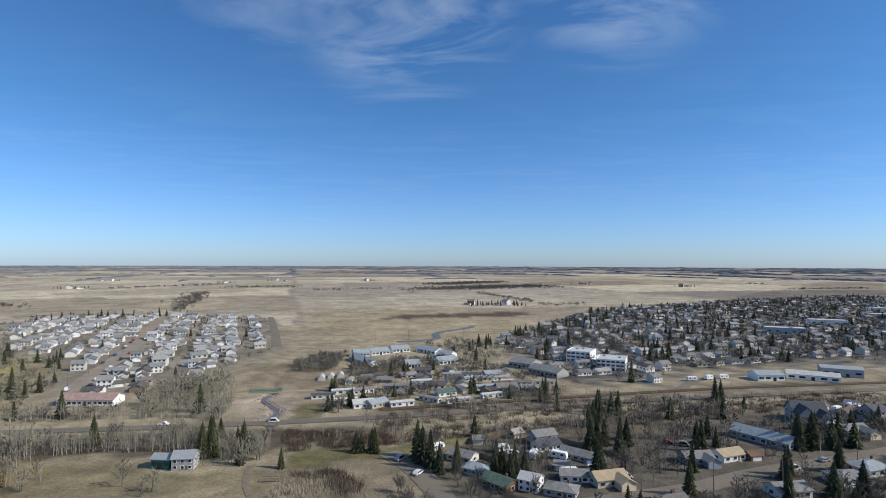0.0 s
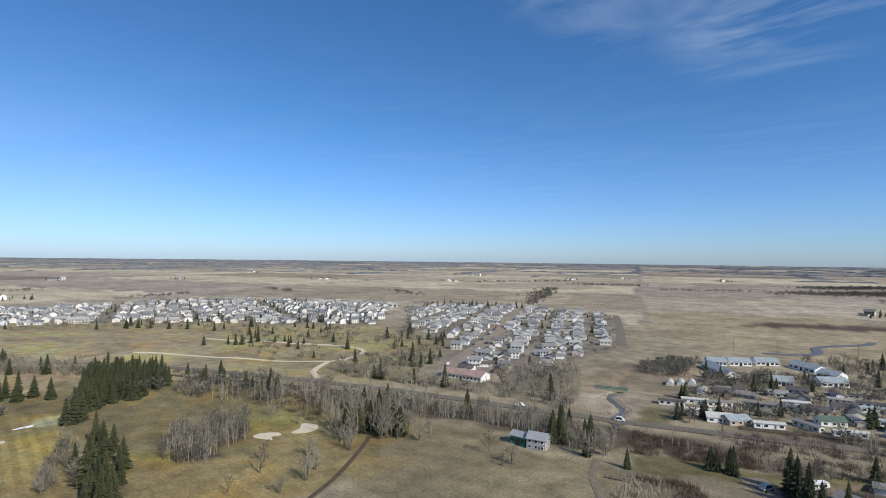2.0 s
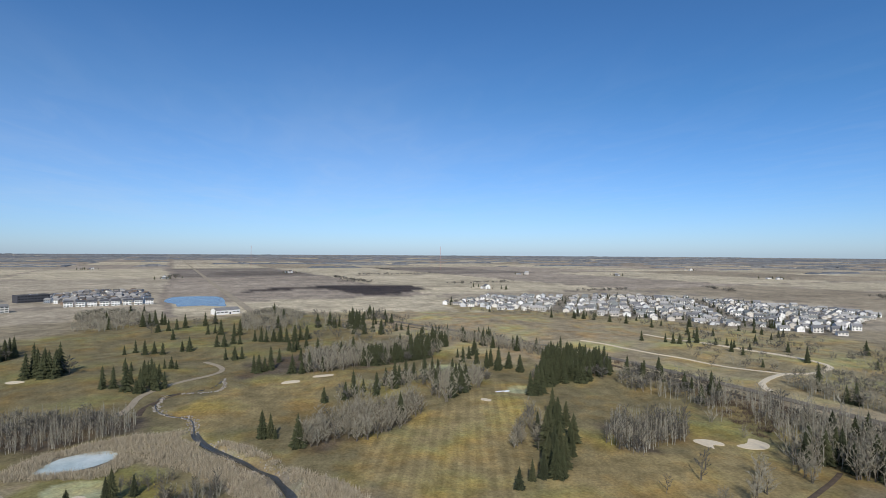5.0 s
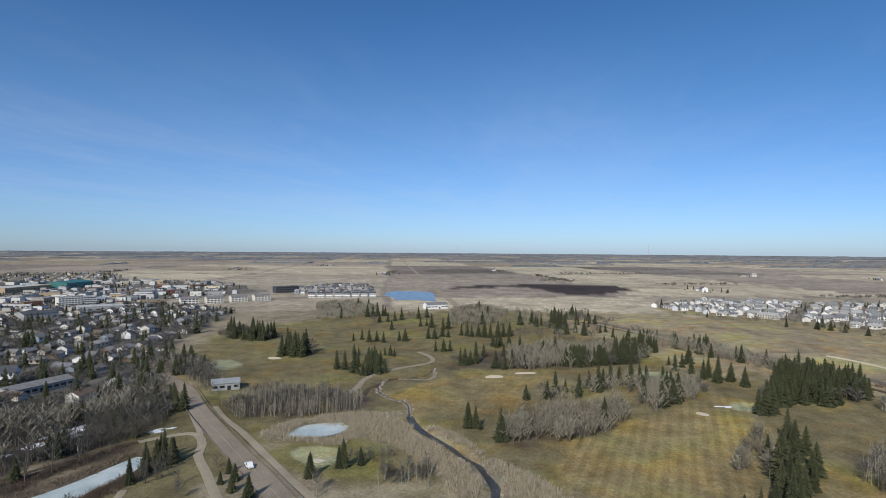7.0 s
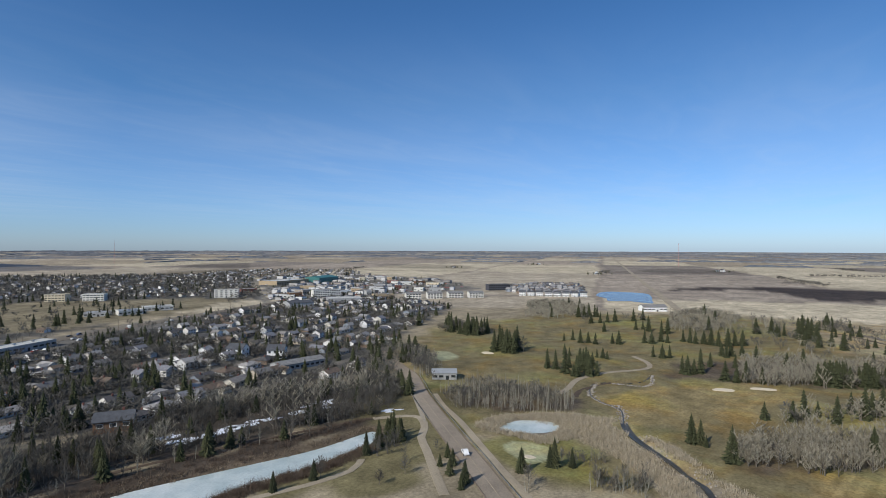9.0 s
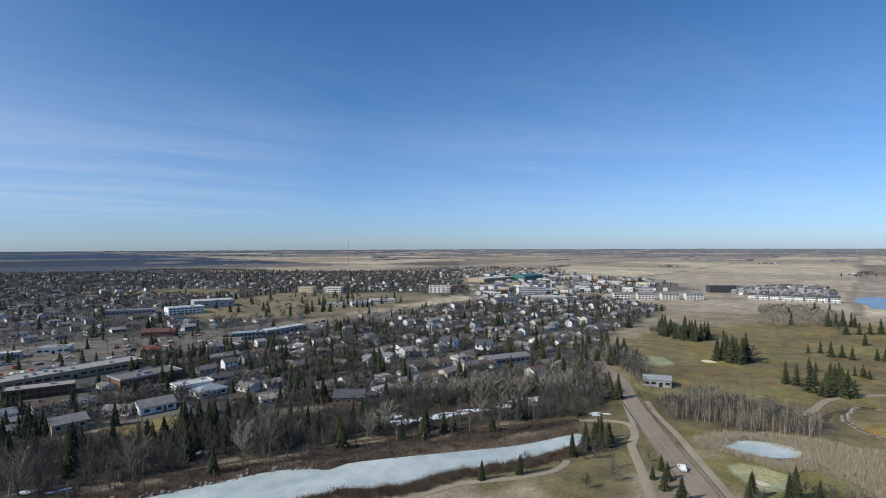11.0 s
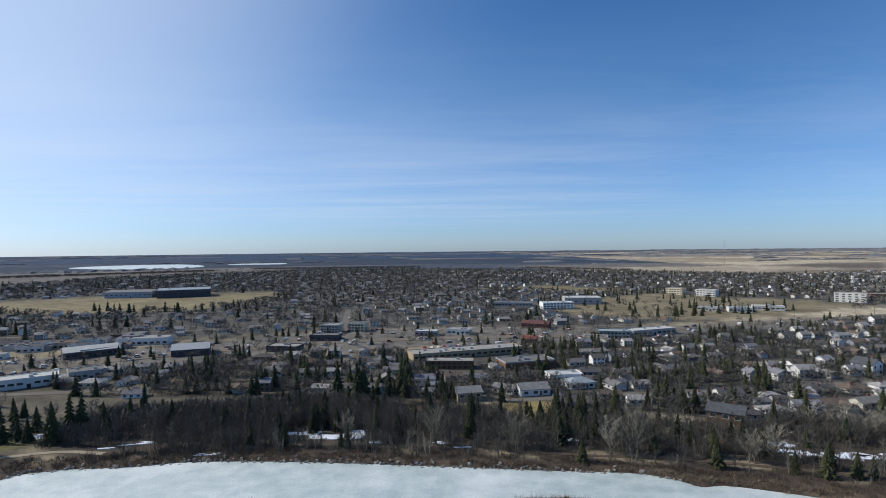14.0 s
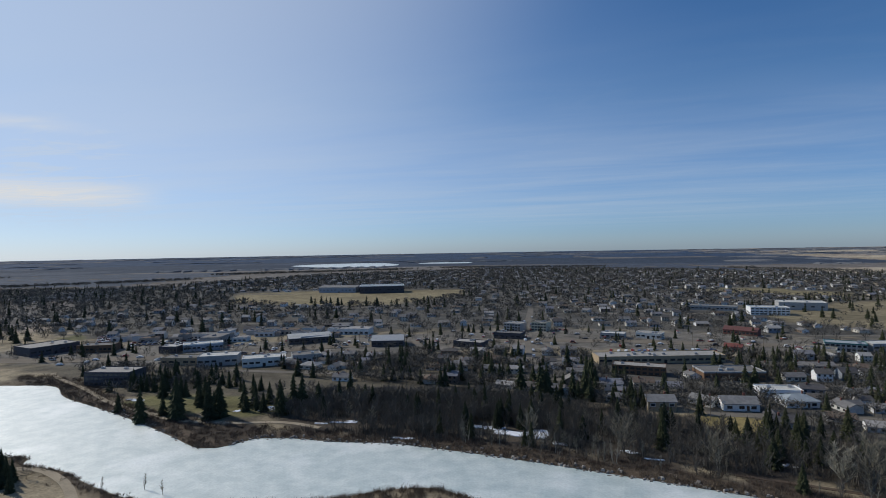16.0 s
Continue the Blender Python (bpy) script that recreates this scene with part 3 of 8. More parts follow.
TOWN_WEST = [(33, -262), (-23, -252), (-84, -222), (-168, -212), (-258, -196), (-362, -262), (-560, -330), (-620, -470), (-500, -520), (-250, -470), (-118, -395), (30, -372), (180, -345), (232, -268), (150, -262)]
TOWN_SOUTH = [(60, -480), (-160, -470), (-330, -560), (-520, -610), (-969, -1202), (-579, -1493), (-169, -1799), (150, -1950), (500, -1900), (900, -1500), (1000, -900), (640, -420), (420, -330), (240, -420)]
TOWN_TRADE = [(-420, -470), (-640, -500), (-830, -430), (-1050, -640), (-1150, -1000), (-900, -1080), (-560, -660)]
TOWN_EAST = [(48, 500), (236, 825), (520, 1010), (900, 1200), (1000, 900), (700, 560), (330, 400), (158, 365), (128, 325), (78, 325), (68, 400)]
SUBURB = [(-495, 612), (-470, 720), (-225, 712), (-133, 455), (-146, 349), (-150, 302), (-172, 285), (-220, 300), (-261, 387), (-352, 436)]
SUBURB_FAR = [(-640, 190), (-734, 141), (-840, 230), (-815, 527), (-560, 640), (-500, 600), (-394, 432), (-512, 345), (-600, 275)]
MEADOW = smooth([(-138, 182), (-120, 194), (-100, 187), (-62, 182), (-20, 205), (-15, 215), (-50, 200), (-60, 150), (-118, 120)], 6, True)
REEDS_NEAR = [(-188, -104), (-208, -98), (-222, -80), (-226, -56), (-205, -30), (-185, -16), (-168, 2), (-150, 14), (-138, -2), (-150, -22), (-172, -30), (-190, -48), (-198, -64), (-186, -70)]
REEDS_EAST = smooth([(-50, 182), (-34, 180), (-24, 166), (-30, 158), (-50, 160)], 5, True)
FAIRWAY_A = smooth([(-165, 12), (-196, 8), (-216, 26), (-242, 48), (-285, 92), (-270, 104), (-245, 94), (-200, 74), (-160, 60), (-120, 40)], 6, True)
FAIRWAY_B = smooth([(-240, -62), (-266, -66), (-313, -30), (-325, 0), (-290, 0), (-250, -14), (-226, -45)], 6, True)
FAIRWAY_C = smooth([(-150, 60), (-178, 90), (-168, 112), (-182, 138), (-172, 160), (-150, 150), (-128, 118), (-120, 80)], 6, True)
GREENS = [smooth(g, 3, True) for g in (
    [(-302, -196), (-320, -196), (-312, -178), (-292, -178)], [(-174, -80), (-182, -81), (-185, -73), (-185, -67), (-174, -64), (-168, -69)],
    [(-327, 59), (-341, 66), (-335, 79), (-317, 72)], [(-262, 88), (-276, 92), (-270, 102), (-256, 98)])]
SCHOOL_FIELD = [(557, -651), (654, -800), (560, -850), (400, -900), (270, -920), (250, -800), (300, -652), (420, -625)]
PARK_FIELD = [(-138, -560), (-120, -690), (-319, -822), (-508, -630), (-380, -560), (-230, -520)]
OPEN_FIELD = [(-60, -960), (-200, -1010), (-330, -870), (-250, -840)]
COMMERCE = smooth([(420, -255), (300, -262), (170, -330), (60, -385), (-54, -392), (-170, -400), (-250, -450), (-400, -500), (-390, -520), (-260, -500), (-160, -462), (-40, -490), (70, -480), (180, -430), (300, -350), (430, -300)], 15, True)
ROUGH = [(-140, 600), (-210, 820), (30, 860), (110, 640), (20, 470), (-80, 480)]
DARK_STRIP = [(-70, 690), (-60, 740), (110, 800), (120, 740)]
BURN = smooth([(-955, -159), (-1071, -138), (-1139, -56), (-1202, 31), (-1170, 140), (-1066, 180), (-953, 130), (-900, 76), (-925, 33), (-1030, 0), (-1056, -52), (-1011, -121)], 25, True)
SCRUB_BANK = smooth([(-180, -140), (-100, -170), (-20, -187), (60, -194), (130, -187), (200, -190), (300, -228), (340, -222), (280, -196), (150, -150), (138, -176), (0, -170), (-80, -155)], 8, True)
RAW_BANK = [(-97, 250), (-70, 243), (-74, 268), (-84, 296), (-104, 292), (-105, 272)]
RAW_RISE = [(-125, 370), (-60, 385), (-70, 300), (-120, 300)]

WOODS = [[(30, -190), (-20, -186), (-70, -178), (-110, -168), (-189, -140), (-236, -166), (-200, -200), (-144, -220), (-90, -216), (-48, -240), (15, -256), (80, -264), (149, -244), (152, -200), (121, -184)],
         [(-170, 194), (-100, 203), (-66, 199), (-66, 216), (-110, 226), (-168, 216), (-226, 206), (-226, 190)], [(-204, -130), (-216, -100), (-226, -74), (-250, -80), (-256, -132), (-226, -140)],
         [(-172, 104), (-184, 132), (-204, 142), (-210, 118), (-190, 100)], [(-317, -48), (-330, 18), (-374, 69), (-418, 78), (-387, -18), (-350, -49)], [(-199, -13), (-206, 21), (-236, 38), (-254, 38), (-223, -8)]]


def cover_of(x, y):
    """The colour of what grows on each place of the plan, with haze tinted into the far fields, and where it is mown in
    stripes.
    """
    d = np.hypot(x, y)
    u, v = x * U[0] + y * U[1], x * V[0] + y * V[1]
    wob = 8 * np.sin(u / 210) + 8 * np.sin(v / 170)
    cu, cv = np.floor((u + wob) / 805), np.floor((v + wob) / 402)
    h = np.abs(np.sin(cu * 127.1 + cv * 311.7) * 43758.5453) % 1
    kinds = np.array([STRAW, PALE_STRAW, STUBBLE, STRAW, (0.31, 0.25, 0.17), STUBBLE, STRAW, (0.22, 0.18, 0.14), PALE_STRAW, (0.27, 0.22, 0.16)])
    fields = kinds[(h * len(kinds)).astype(int) % len(kinds)]
    # worked strips within each quarter, and low damp ground
    strips = np.abs(np.sin(np.floor((u + wob) / (115 + 60 * (h * 3 % 1))) * 12.9898 + cv * 78.233 + cu * 37.7) * 43758.5453) % 1
    fields = fields * (0.86 + 0.26 * strips)[:, None]
    damp = np.sin(u / 330 + 1.7 * np.sin(v / 410)) * np.sin(v / 270 + 1.3 * np.sin(u / 520))
    fields = fields * np.where((damp > 0.72) & (d > 900), 0.72, 1.0)[:, None]
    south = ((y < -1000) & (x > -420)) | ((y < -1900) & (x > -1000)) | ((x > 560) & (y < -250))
    # far and southern woods and fields, with grey-blue haze put into their colours
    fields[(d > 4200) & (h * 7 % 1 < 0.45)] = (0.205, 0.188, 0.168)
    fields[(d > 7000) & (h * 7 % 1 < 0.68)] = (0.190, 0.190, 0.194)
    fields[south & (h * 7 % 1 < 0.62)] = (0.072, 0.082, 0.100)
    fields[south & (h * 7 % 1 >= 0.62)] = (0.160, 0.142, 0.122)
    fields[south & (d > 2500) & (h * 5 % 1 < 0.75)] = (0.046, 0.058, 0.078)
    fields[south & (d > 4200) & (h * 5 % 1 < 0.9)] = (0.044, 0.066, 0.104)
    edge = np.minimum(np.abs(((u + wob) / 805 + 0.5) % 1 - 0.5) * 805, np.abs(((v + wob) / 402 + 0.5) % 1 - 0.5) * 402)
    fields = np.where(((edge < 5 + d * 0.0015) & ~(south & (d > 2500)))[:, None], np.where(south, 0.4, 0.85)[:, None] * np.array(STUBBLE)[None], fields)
    c = np.where((d > 640)[:, None], fields, np.array(TAN)[None])
    c[(d > 400) & (d <= 640)] = TAN
    mow = np.zeros_like(d)
    ragged = 3 * np.sin(x / 5.1 + 1.7 * np.sin(y / 7.3)) + 2.2 * np.sin(y / 3.7 + np.sin(x / 4.9))

    def lay(poly, colour, soft=4.0, reach=1e9):
        near = np.where(d < reach)[0]
        k = np.clip(0.5 - (signed(poly, x[near], y[near]) + ragged[near] * soft / 6) / soft, 0, 1)
        c[near] = c[near] * (1 - k[:, None]) + np.array(colour) * k[:, None]
        return near, k

    lay(TOWN_SOUTH, TOWN, 20)
    lay(TOWN_WEST, TOWN, 10)
    lay(TOWN_TRADE, LOT, 20)
    lay(TOWN_EAST, TOWN, 20)
    # crescent yards: bare town soil, with shade of many trees in its dark colour
    lay([(-20, 150), (0, 222), (40, 240), (140, 262), (260, 300), (330, 260), (200, 120), (60, 110)], (0.108, 0.092, 0.070), 8, 600)
    lay(SUBURB, (0.225, 0.19, 0.14), 12)
    lay(SUBURB_FAR, (0.225, 0.19, 0.14), 12)
    lay(GOLF, OLIVE, 14, 800)
    lay([(-640, 160), (-480, 300), (-300, 175), (-340, 100), (-460, 40), (-640, -20)], BROWN, 16, 900)
    lay(GOLF_BACK, (0.300, 0.244, 0.138), 14, 900)
    lay(ROUGH, BROWN, 20, 1200)
    lay(DARK_STRIP, (0.10, 0.07, 0.05), 10, 1200)
    lay(BURN, BURNT, 12, 1400)
    lay(SCHOOL_FIELD, (0.215, 0.175, 0.10), 8, 1300)
    lay(PARK_FIELD, (0.205, 0.168, 0.102), 8, 1300)
    lay(OPEN_FIELD, (0.205, 0.168, 0.09), 8, 1300)
    lay([(120, -192), (200, -188), (330, -232), (420, -250), (300, -268), (150, -340), (60, -370), (80, -262)], (0.115, 0.098, 0.070), 10, 600)
    lay(COMMERCE, LOT, 8, 700)
    lay([(426, -303), (440, -341), (472, -366), (465, -335)], (0.13, 0.125, 0.06), 4, 700)
    # woods floor: leaf litter, darkened further for the shade of the trees
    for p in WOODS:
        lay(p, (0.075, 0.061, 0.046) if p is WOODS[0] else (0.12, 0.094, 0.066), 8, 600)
    lay([(-66, 186), (-20, 204), (0, 170), (-20, 110), (-56, 120)], (0.205, 0.165, 0.108), 6, 400)
    lay(MEADOW, (0.208, 0.169, 0.099), 4, 400)
    for p in (FAIRWAY_A, FAIRWAY_B, FAIRWAY_C):
        near, k = lay(p, FAIRWAY, 5, 500)
        mow[near] = np.maximum(mow[near], k if p is FAIRWAY_A else 0.35 * k)
    for p in GREENS:
        lay(p, GREEN, 1.5, 500)
    lay(REEDS_NEAR, REEDBED, 4, 400)
    lay(REEDS_EAST, REEDBED, 4, 400)
    lay([(-160, -58), (-168, -48), (-190, -56), (-196, -70), (-190, -92), (-172, -92), (-160, -78)], (0.185, 0.165, 0.070), 6, 400)
    lay(GREENS[1], GREEN, 1.5, 500)
    lay(ICE_POND + (ICE_POND - ICE_POND.mean(0)) * 0.5, REEDBED, 4, 400)
    lay([(-120, -92), (-176, -98), (-236, -136), (-240, -166), (-176, -156), (-150, -132), (-104, -126)], (0.148, 0.124, 0.062), 8, 500)
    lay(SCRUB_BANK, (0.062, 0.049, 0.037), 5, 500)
    lay([(-26, -246), (-31, -230), (-48, -224), (-54, -248), (-36, -253)], (0.21, 0.165, 0.07), 3, 500)
    lay([(150, -198), (200, -190), (232, -198), (232, -212), (180, -222), (150, -212)], (0.16, 0.145, 0.065), 4, 500)
    lay([(-60, 222), (0, 226), (60, 246), (150, 272), (330, 316), (330, 300), (150, 256), (60, 226), (-20, 206)], (0.150, 0.118, 0.082), 8, 500)
    lay([(-30, 268), (60, 292), (160, 318), (300, 342), (300, 326), (160, 300), (60, 276), (-30, 252)], (0.178, 0.138, 0.092), 6, 500)
    lay([(-70, 242), (-53, 249), (-56, 275), (-72, 270)], (0.150, 0.128, 0.066), 4, 500)
    lay([(-56, 206), (-52, 187), (-40, 190), (-20, 200), (18, 214), (17, 228), (-4, 218), (-30, 210)], (0.150, 0.128, 0.062), 4, 400)
    lay([(-66, 208), (-20, 218), (-18, 240), (-76, 230)], (0.125, 0.096, 0.066), 6, 400)
    lay(RAW_BANK, (0.34, 0.27, 0.19), 4, 500)
    lay(RAW_RISE, (0.24, 0.185, 0.12), 8, 600)
    near = d < 500
    s = signed(RIVER, x[near], y[near])
    k = np.clip(1 - np.abs(s - 2) / 6, 0, 1)
    c[near] = c[near] * (1 - k[:, None]) + np.array((0.095, 0.070, 0.048)) * k[:, None]
    turf = np.zeros_like(d)
    near = np.where(d < 800)[0]
    turf[near] = np.clip(0.5 - np.minimum(signed(GOLF, x[near], y[near]), signed(GOLF_BACK, x[near], y[near])) / 16, 0, 1)
    return c * np.array((1.07, 1.09, 1.12)), mow, turf


def build_ground():
    rs = [0.001, 15, 30, 45]
    while rs[-1] < FAR:
        r = rs[-1]
        rs.append(r + (8 if r < 90 else min(max(1.8, r * r / 22000), 60)))
    rs = np.array(rs[:-1] + [FAR])
    na = 900
    a = np.arange(na) * 2 * math.pi / na
    s = np.clip(rs - NEAR, 0, None)
    flat_d = np.where(rs > NEAR, NEAR + s * (1 + BEND * (s / (FAR - NEAR)) ** 2), rs)
    x, y = np.outer(flat_d, np.cos(a)).ravel(), np.outer(flat_d, np.sin(a)).ravel()
    x[:na] += 6.0
    y[:na] += 4.0
    k = np.repeat(rs / flat_d, na)
    z = np.where(k < 1, EYE_Z * (1 - k), gz(x, y))
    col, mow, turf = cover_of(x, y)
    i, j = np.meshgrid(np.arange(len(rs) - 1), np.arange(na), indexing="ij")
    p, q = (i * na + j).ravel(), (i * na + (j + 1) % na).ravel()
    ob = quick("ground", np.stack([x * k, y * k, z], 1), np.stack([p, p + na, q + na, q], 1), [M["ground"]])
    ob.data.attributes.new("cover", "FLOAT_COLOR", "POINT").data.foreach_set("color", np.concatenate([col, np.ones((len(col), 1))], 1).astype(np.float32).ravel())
    ob.data.attributes.new("mow", "FLOAT", "POINT").data.foreach_set("value", mow.astype(np.float32))
    ob.data.attributes.new("turf", "FLOAT", "POINT").data.foreach_set("value", turf.astype(np.float32))
    ob.data.attributes.remove(ob.data.attributes["sharp_face"])
    return tagged(ob, "dry tan spring prairie with fields, lawns and golf turf", "ground", kind="structure")


build_ground()
for p in (PARK_FIELD, SCHOOL_FIELD, OPEN_FIELD, COMMERCE):
    q = np.asarray(p)
    xs, ys = (g.ravel() for g in np.meshgrid(np.arange(q[:, 0].min(), q[:, 0].max(), 4.0) + 2, np.arange(q[:, 1].min(), q[:, 1].max(), 4.0) + 2))
    ok = inside(q, xs, ys)
    TAKEN.update((int(a // 4), int(b // 4)) for a, b in zip(xs[ok], ys[ok]))

# ---- water and ice ----
sheet("water_river", RIVER + (RIVER - RIVER.mean(0)) * 0.004, M["ice"], "frozen pale blue-green river covered with thawing ice", "river", -0.9)
sheet("water_pond", ICE_POND, M["ice"], "small frozen pond with pale ice among reeds", "pond", -0.3)
strip("water_creek", [(-224, -52), (-211, -45), (-200, -36), (-192, -29), (-184, -24), (-178, -18), (-173, -16), (-167, -13), (-161, -11), (-150, -9), (-120, 10)], 2.6, M["water"], "dark open creek winding through reeds", "creek", dz=0.5, step=3.0)
strip("water_stream", [(-319, -59), (-298, -62), (-285, -80), (-263, -77), (-251, -68), (-244, -58), (-224, -52)], 0.5, M["water"], "narrow stony stream across the golf turf", "creek", dz=0.5, step=3.0, take_room=False)
strip("water_brook", [(-72, 232), (-78, 246), (-79, 262), (-92, 282), (-91, 292)], 2.2, M["creek_silt"], "narrow grey creek between bare clay banks", "creek", dz=0.5, step=3.0, take_room=False)
strip("water_stream_far", [(-40, 488), (-22, 494), (-10, 503), (-5, 520), (-7, 546), (4, 566), (18, 582), (30, 600), (33, 616)], 7.0, M["creek_silt"], "grey-blue winding stream behind the row houses", "creek", dz=0.4, step=6.0, take_room=False)
patch("water_lake", BLUE_POND, M["pond_water"], "open blue storm pond at the edge of town", "pond", dz=0.25)
patch("water_slough", smooth([(1693, -2482), (1709, -2854), (1441, -2986), (1174, -2687), (1090, -2405), (1241, -2200)], 80, True), M["ice"], "far frozen slough, pale grey", "lake", dz=0.6)
patch("water_slough_west", smooth([(1100, -2800), (1080, -3100), (880, -3050), (830, -2800)], 80, True), M["ice"], "far frozen slough, pale grey", "lake", dz=0.6)

take(-201, -83, 7)
take(-40, -238, 9)
take(-30, -236, 6)

# ---- roads and paths ----
strip("road_bridge", [(-60, 16), (-100, -27), (-139, -66), (-145, -72), (-161, -88), (-178, -106), (-216, -144), (-233, -159), (-248, -173), (-266, -196), (-296, -228)], 7.6, M["asphalt"], "worn grey two-lane asphalt road with faded lines", "road")
for side in (-1, 1):
    line = smooth([(-60, 16), (-100, -27), (-139, -66), (-145, -72), (-161, -88), (-178, -106), (-216, -144), (-233, -159), (-248, -173), (-266, -196)], 8.0)
    t = np.gradient(line, axis=0)
    line = line + np.stack([-t[:, 1], t[:, 0]], 1) / np.linalg.norm(t, axis=1)[:, None] * 4.0 * side
    strip("kerb_road", line, 0.4, M["pole"], "dark weathered kerb rail along the bridge road", "kerb", dz=0.24)
strip("road_line", [(-60, 16), (-100, -27), (-139, -66), (-145, -72), (-161, -88), (-178, -106), (-216, -144), (-233, -159), (-248, -173), (-266, -196)], 0.16, M["gravel"], "faded pale centre line on asphalt", "road marking", dz=0.2)
strip("road_highway", [(-560, 58), (-454, 126), (-410, 152), (-330, 184), (-257, 207), (-182, 224), (-119, 233), (-60, 243), (0, 256), (91, 279), (249, 309), (420, 345), (800, 420)], 6.0, M["rail_road"], "straight dusty asphalt road along the rail corridor", "road", dz=0.5)
strip("road_track", [(-560, 40), (-440, 112), (-330, 164), (-257, 192), (-182, 210), (-119, 219)], 3.0, M["dirt"], "dark old rail bed between bare trees", "track", dz=0.3)
strip("road_rail", [(-30, 262), (60, 286), (160, 310), (300, 333), (600, 390)], 4.0, M["dirt"], "dark rail bed with tan ballast shoulders", "track", dz=0.4)
strip("path_back_nine", [(-432, 266), (-372, 285), (-336, 300), (-302, 307), (-285, 303), (-275, 283), (-272, 256), (-254, 226), (-240, 219)], 3.4, M["sand"], "pale sandy cart path over the back nine", "path", dz=0.3)
strip("path_back_low", [(-410, 196), (-386, 209), (-351, 219), (-326, 237), (-290, 250), (-274, 258)], 2.4, M["sand"], "pale sandy cart path over the back nine", "path", dz=0.34)
strip("path_meadow", [(-100, 70), (-118, 96), (-128, 124), (-140, 149), (-147, 160)], 1.6, M["dirt"], "dark trampled dirt path across the meadow edge", "path")
strip("ditch_golf", [(-250, -80), (-262, -82), (-278, -79), (-293, -71)], 2.6, M["dirt"], "dark wet ditch beside the cart path", "ditch", dz=0.05)
strip("path_park", [(-132, -80), (-142, -89), (-158, -103), (-168, -112), (-178, -117), (-187, -125), (-186, -132), (-176, -141)], 3.0, M["gravel"], "pale gravel park path", "path")
strip("path_shoulder", [(-110, -26), (-143, -59), (-156, -73), (-174, -91), (-193, -110), (-208, -127), (-222, -140)], 2.6, M["gravel"], "tan gravel shoulder below the guard rail", "path", dz=0.08)
strip("path_verge", [(-178, -117), (-190, -126), (-204, -138), (-226, -157)], 2.0, M["concrete"], "pale concrete sidewalk beside the road", "path")
strip("path_river", [(-70, -130), (-86, -126), (-101, -125), (-116, -118), (-131, -114), (-140, -117)], 2.4, M["gravel"], "pale gravel path along the river bank", "path")
strip("path_far_bank", [(330, -236), (317, -228), (272, -211), (233, -194), (199, -186), (185, -182), (159, -185), (136, -192), (118, -190)], 2.6, M["gravel"], "pale gravel trail under trees on the far bank", "path")
strip("path_woods", [(-30, -186), (-80, -178), (-120, -166), (-176, -142)], 1.8, M["dirt"], "trodden dirt trail between bare trees", "path")
strip("path_track", [(-66, 190), (-63, 177), (-59, 168), (-50, 154), (-30, 130)], 2.4, M["path_soil"], "dusty double track across the meadow", "path")
strip("path_point", [(205, -118), (188, -127), (167, -122), (150, -112)], 3.0, M["gravel"], "pale gravel path on the point", "path")
strip("path_cart", [(-250, -88), (-264, -88), (-284, -90), (-304, -84), (-340, -64), (-372, -80)], 3.0, M["gravel"], "pale gravel cart path by the creek", "path")
strip("road_court", [(-20, 204), (-12, 192), (-4, 176), (4, 150), (12, 120)], 8.5, M["street"], "grey residential street with parked cars", "road")
strip("road_crescent", [(20, 150), (40, 160), (58, 166), (80, 173), (108, 186), (166, 206), (240, 236)], 7.5, M["street"], "grey residential street among houses", "road")
strip("road_yard", [(132, 307), (167, 341), (226, 356), (308, 381), (500, 430)], 6.0, M["street"], "dusty industrial road past steel sheds", "road")
strip("road_suburb", [(-186, 262), (-195, 284), (-213, 331), (-241, 411), (-294, 543), (-377, 755)], 13.0, M["asphalt"], "wide dusty residential street with parked cars", "road")
strip("road_suburb_east", [(-138, 455), (-172, 560), (-222, 705)], 8.0, M["street"], "dusty residential street at the suburb's edge", "road")
strip("road_rural", [(-640, -86), (-732, -111), (-874, -150), (-1173, -232), (-1800, -403), (-2500, -594), (-5200, -1330), (-9000, -2366)], 9.0, M["gravel"], "straight pale gravel road running to the skyline", "road", dz=0.4, step=40)
strip("road_main", [(520, -230), (374, -262), (288, -300), (184, -373), (100, -408), (30, -425), (-57, -430), (-130, -440), (-250, -482), (-431, -534), (-640, -590), (-900, -700)], 15.0, M["street"], "wide dusty main street with service lanes", "road", dz=0.2)
strip("road_cross", [(58, -336), (66, -380), (86, -480), (104, -600), (112, -650)], 6.5, M["asphalt_old"], "dusty cross street running away through town", "road")
strip("road_creek_bridge", [(-112, 292), (-104, 294), (-87, 298), (-70, 302)], 3.0, M["gravel"], "gravel approach to the creek footbridge", "path", dz=0.3)

# bunkers, snow banks
for pts in ([(-184, 132), (-186, 138), (-181, 144), (-177, 143), (-178, 138), (-174, 135)], [(-177, 145), (-179, 152), (-184, 158), (-176, 161), (-171, 156), (-172, 148)],
            [(-303, -28), (-309, -26), (-310, -18), (-305, -17)], [(-313, -12), (-318, -10), (-318, 0), (-313, 1)], [(-246, 67), (-242, 71), (-245, 73), (-249, 69)],
            [(-296, -206), (-300, -208), (-302, -200), (-297, -199)], [(-330, -172), (-334, -168), (-330, -160), (-326, -166)], [(-171, -74), (-174, -72), (-173, -68), (-170, -70)]):
    pts = np.array(pts, float)
    pts = pts.mean(0) + (pts - pts.mean(0)) * 0.8
    patch("sand_bunker", smooth(pts, 1.0, True), M["sand"], "pale sand bunker beside a golf green", "bunker", dz=0.14)
rng = np.random.default_rng(11)
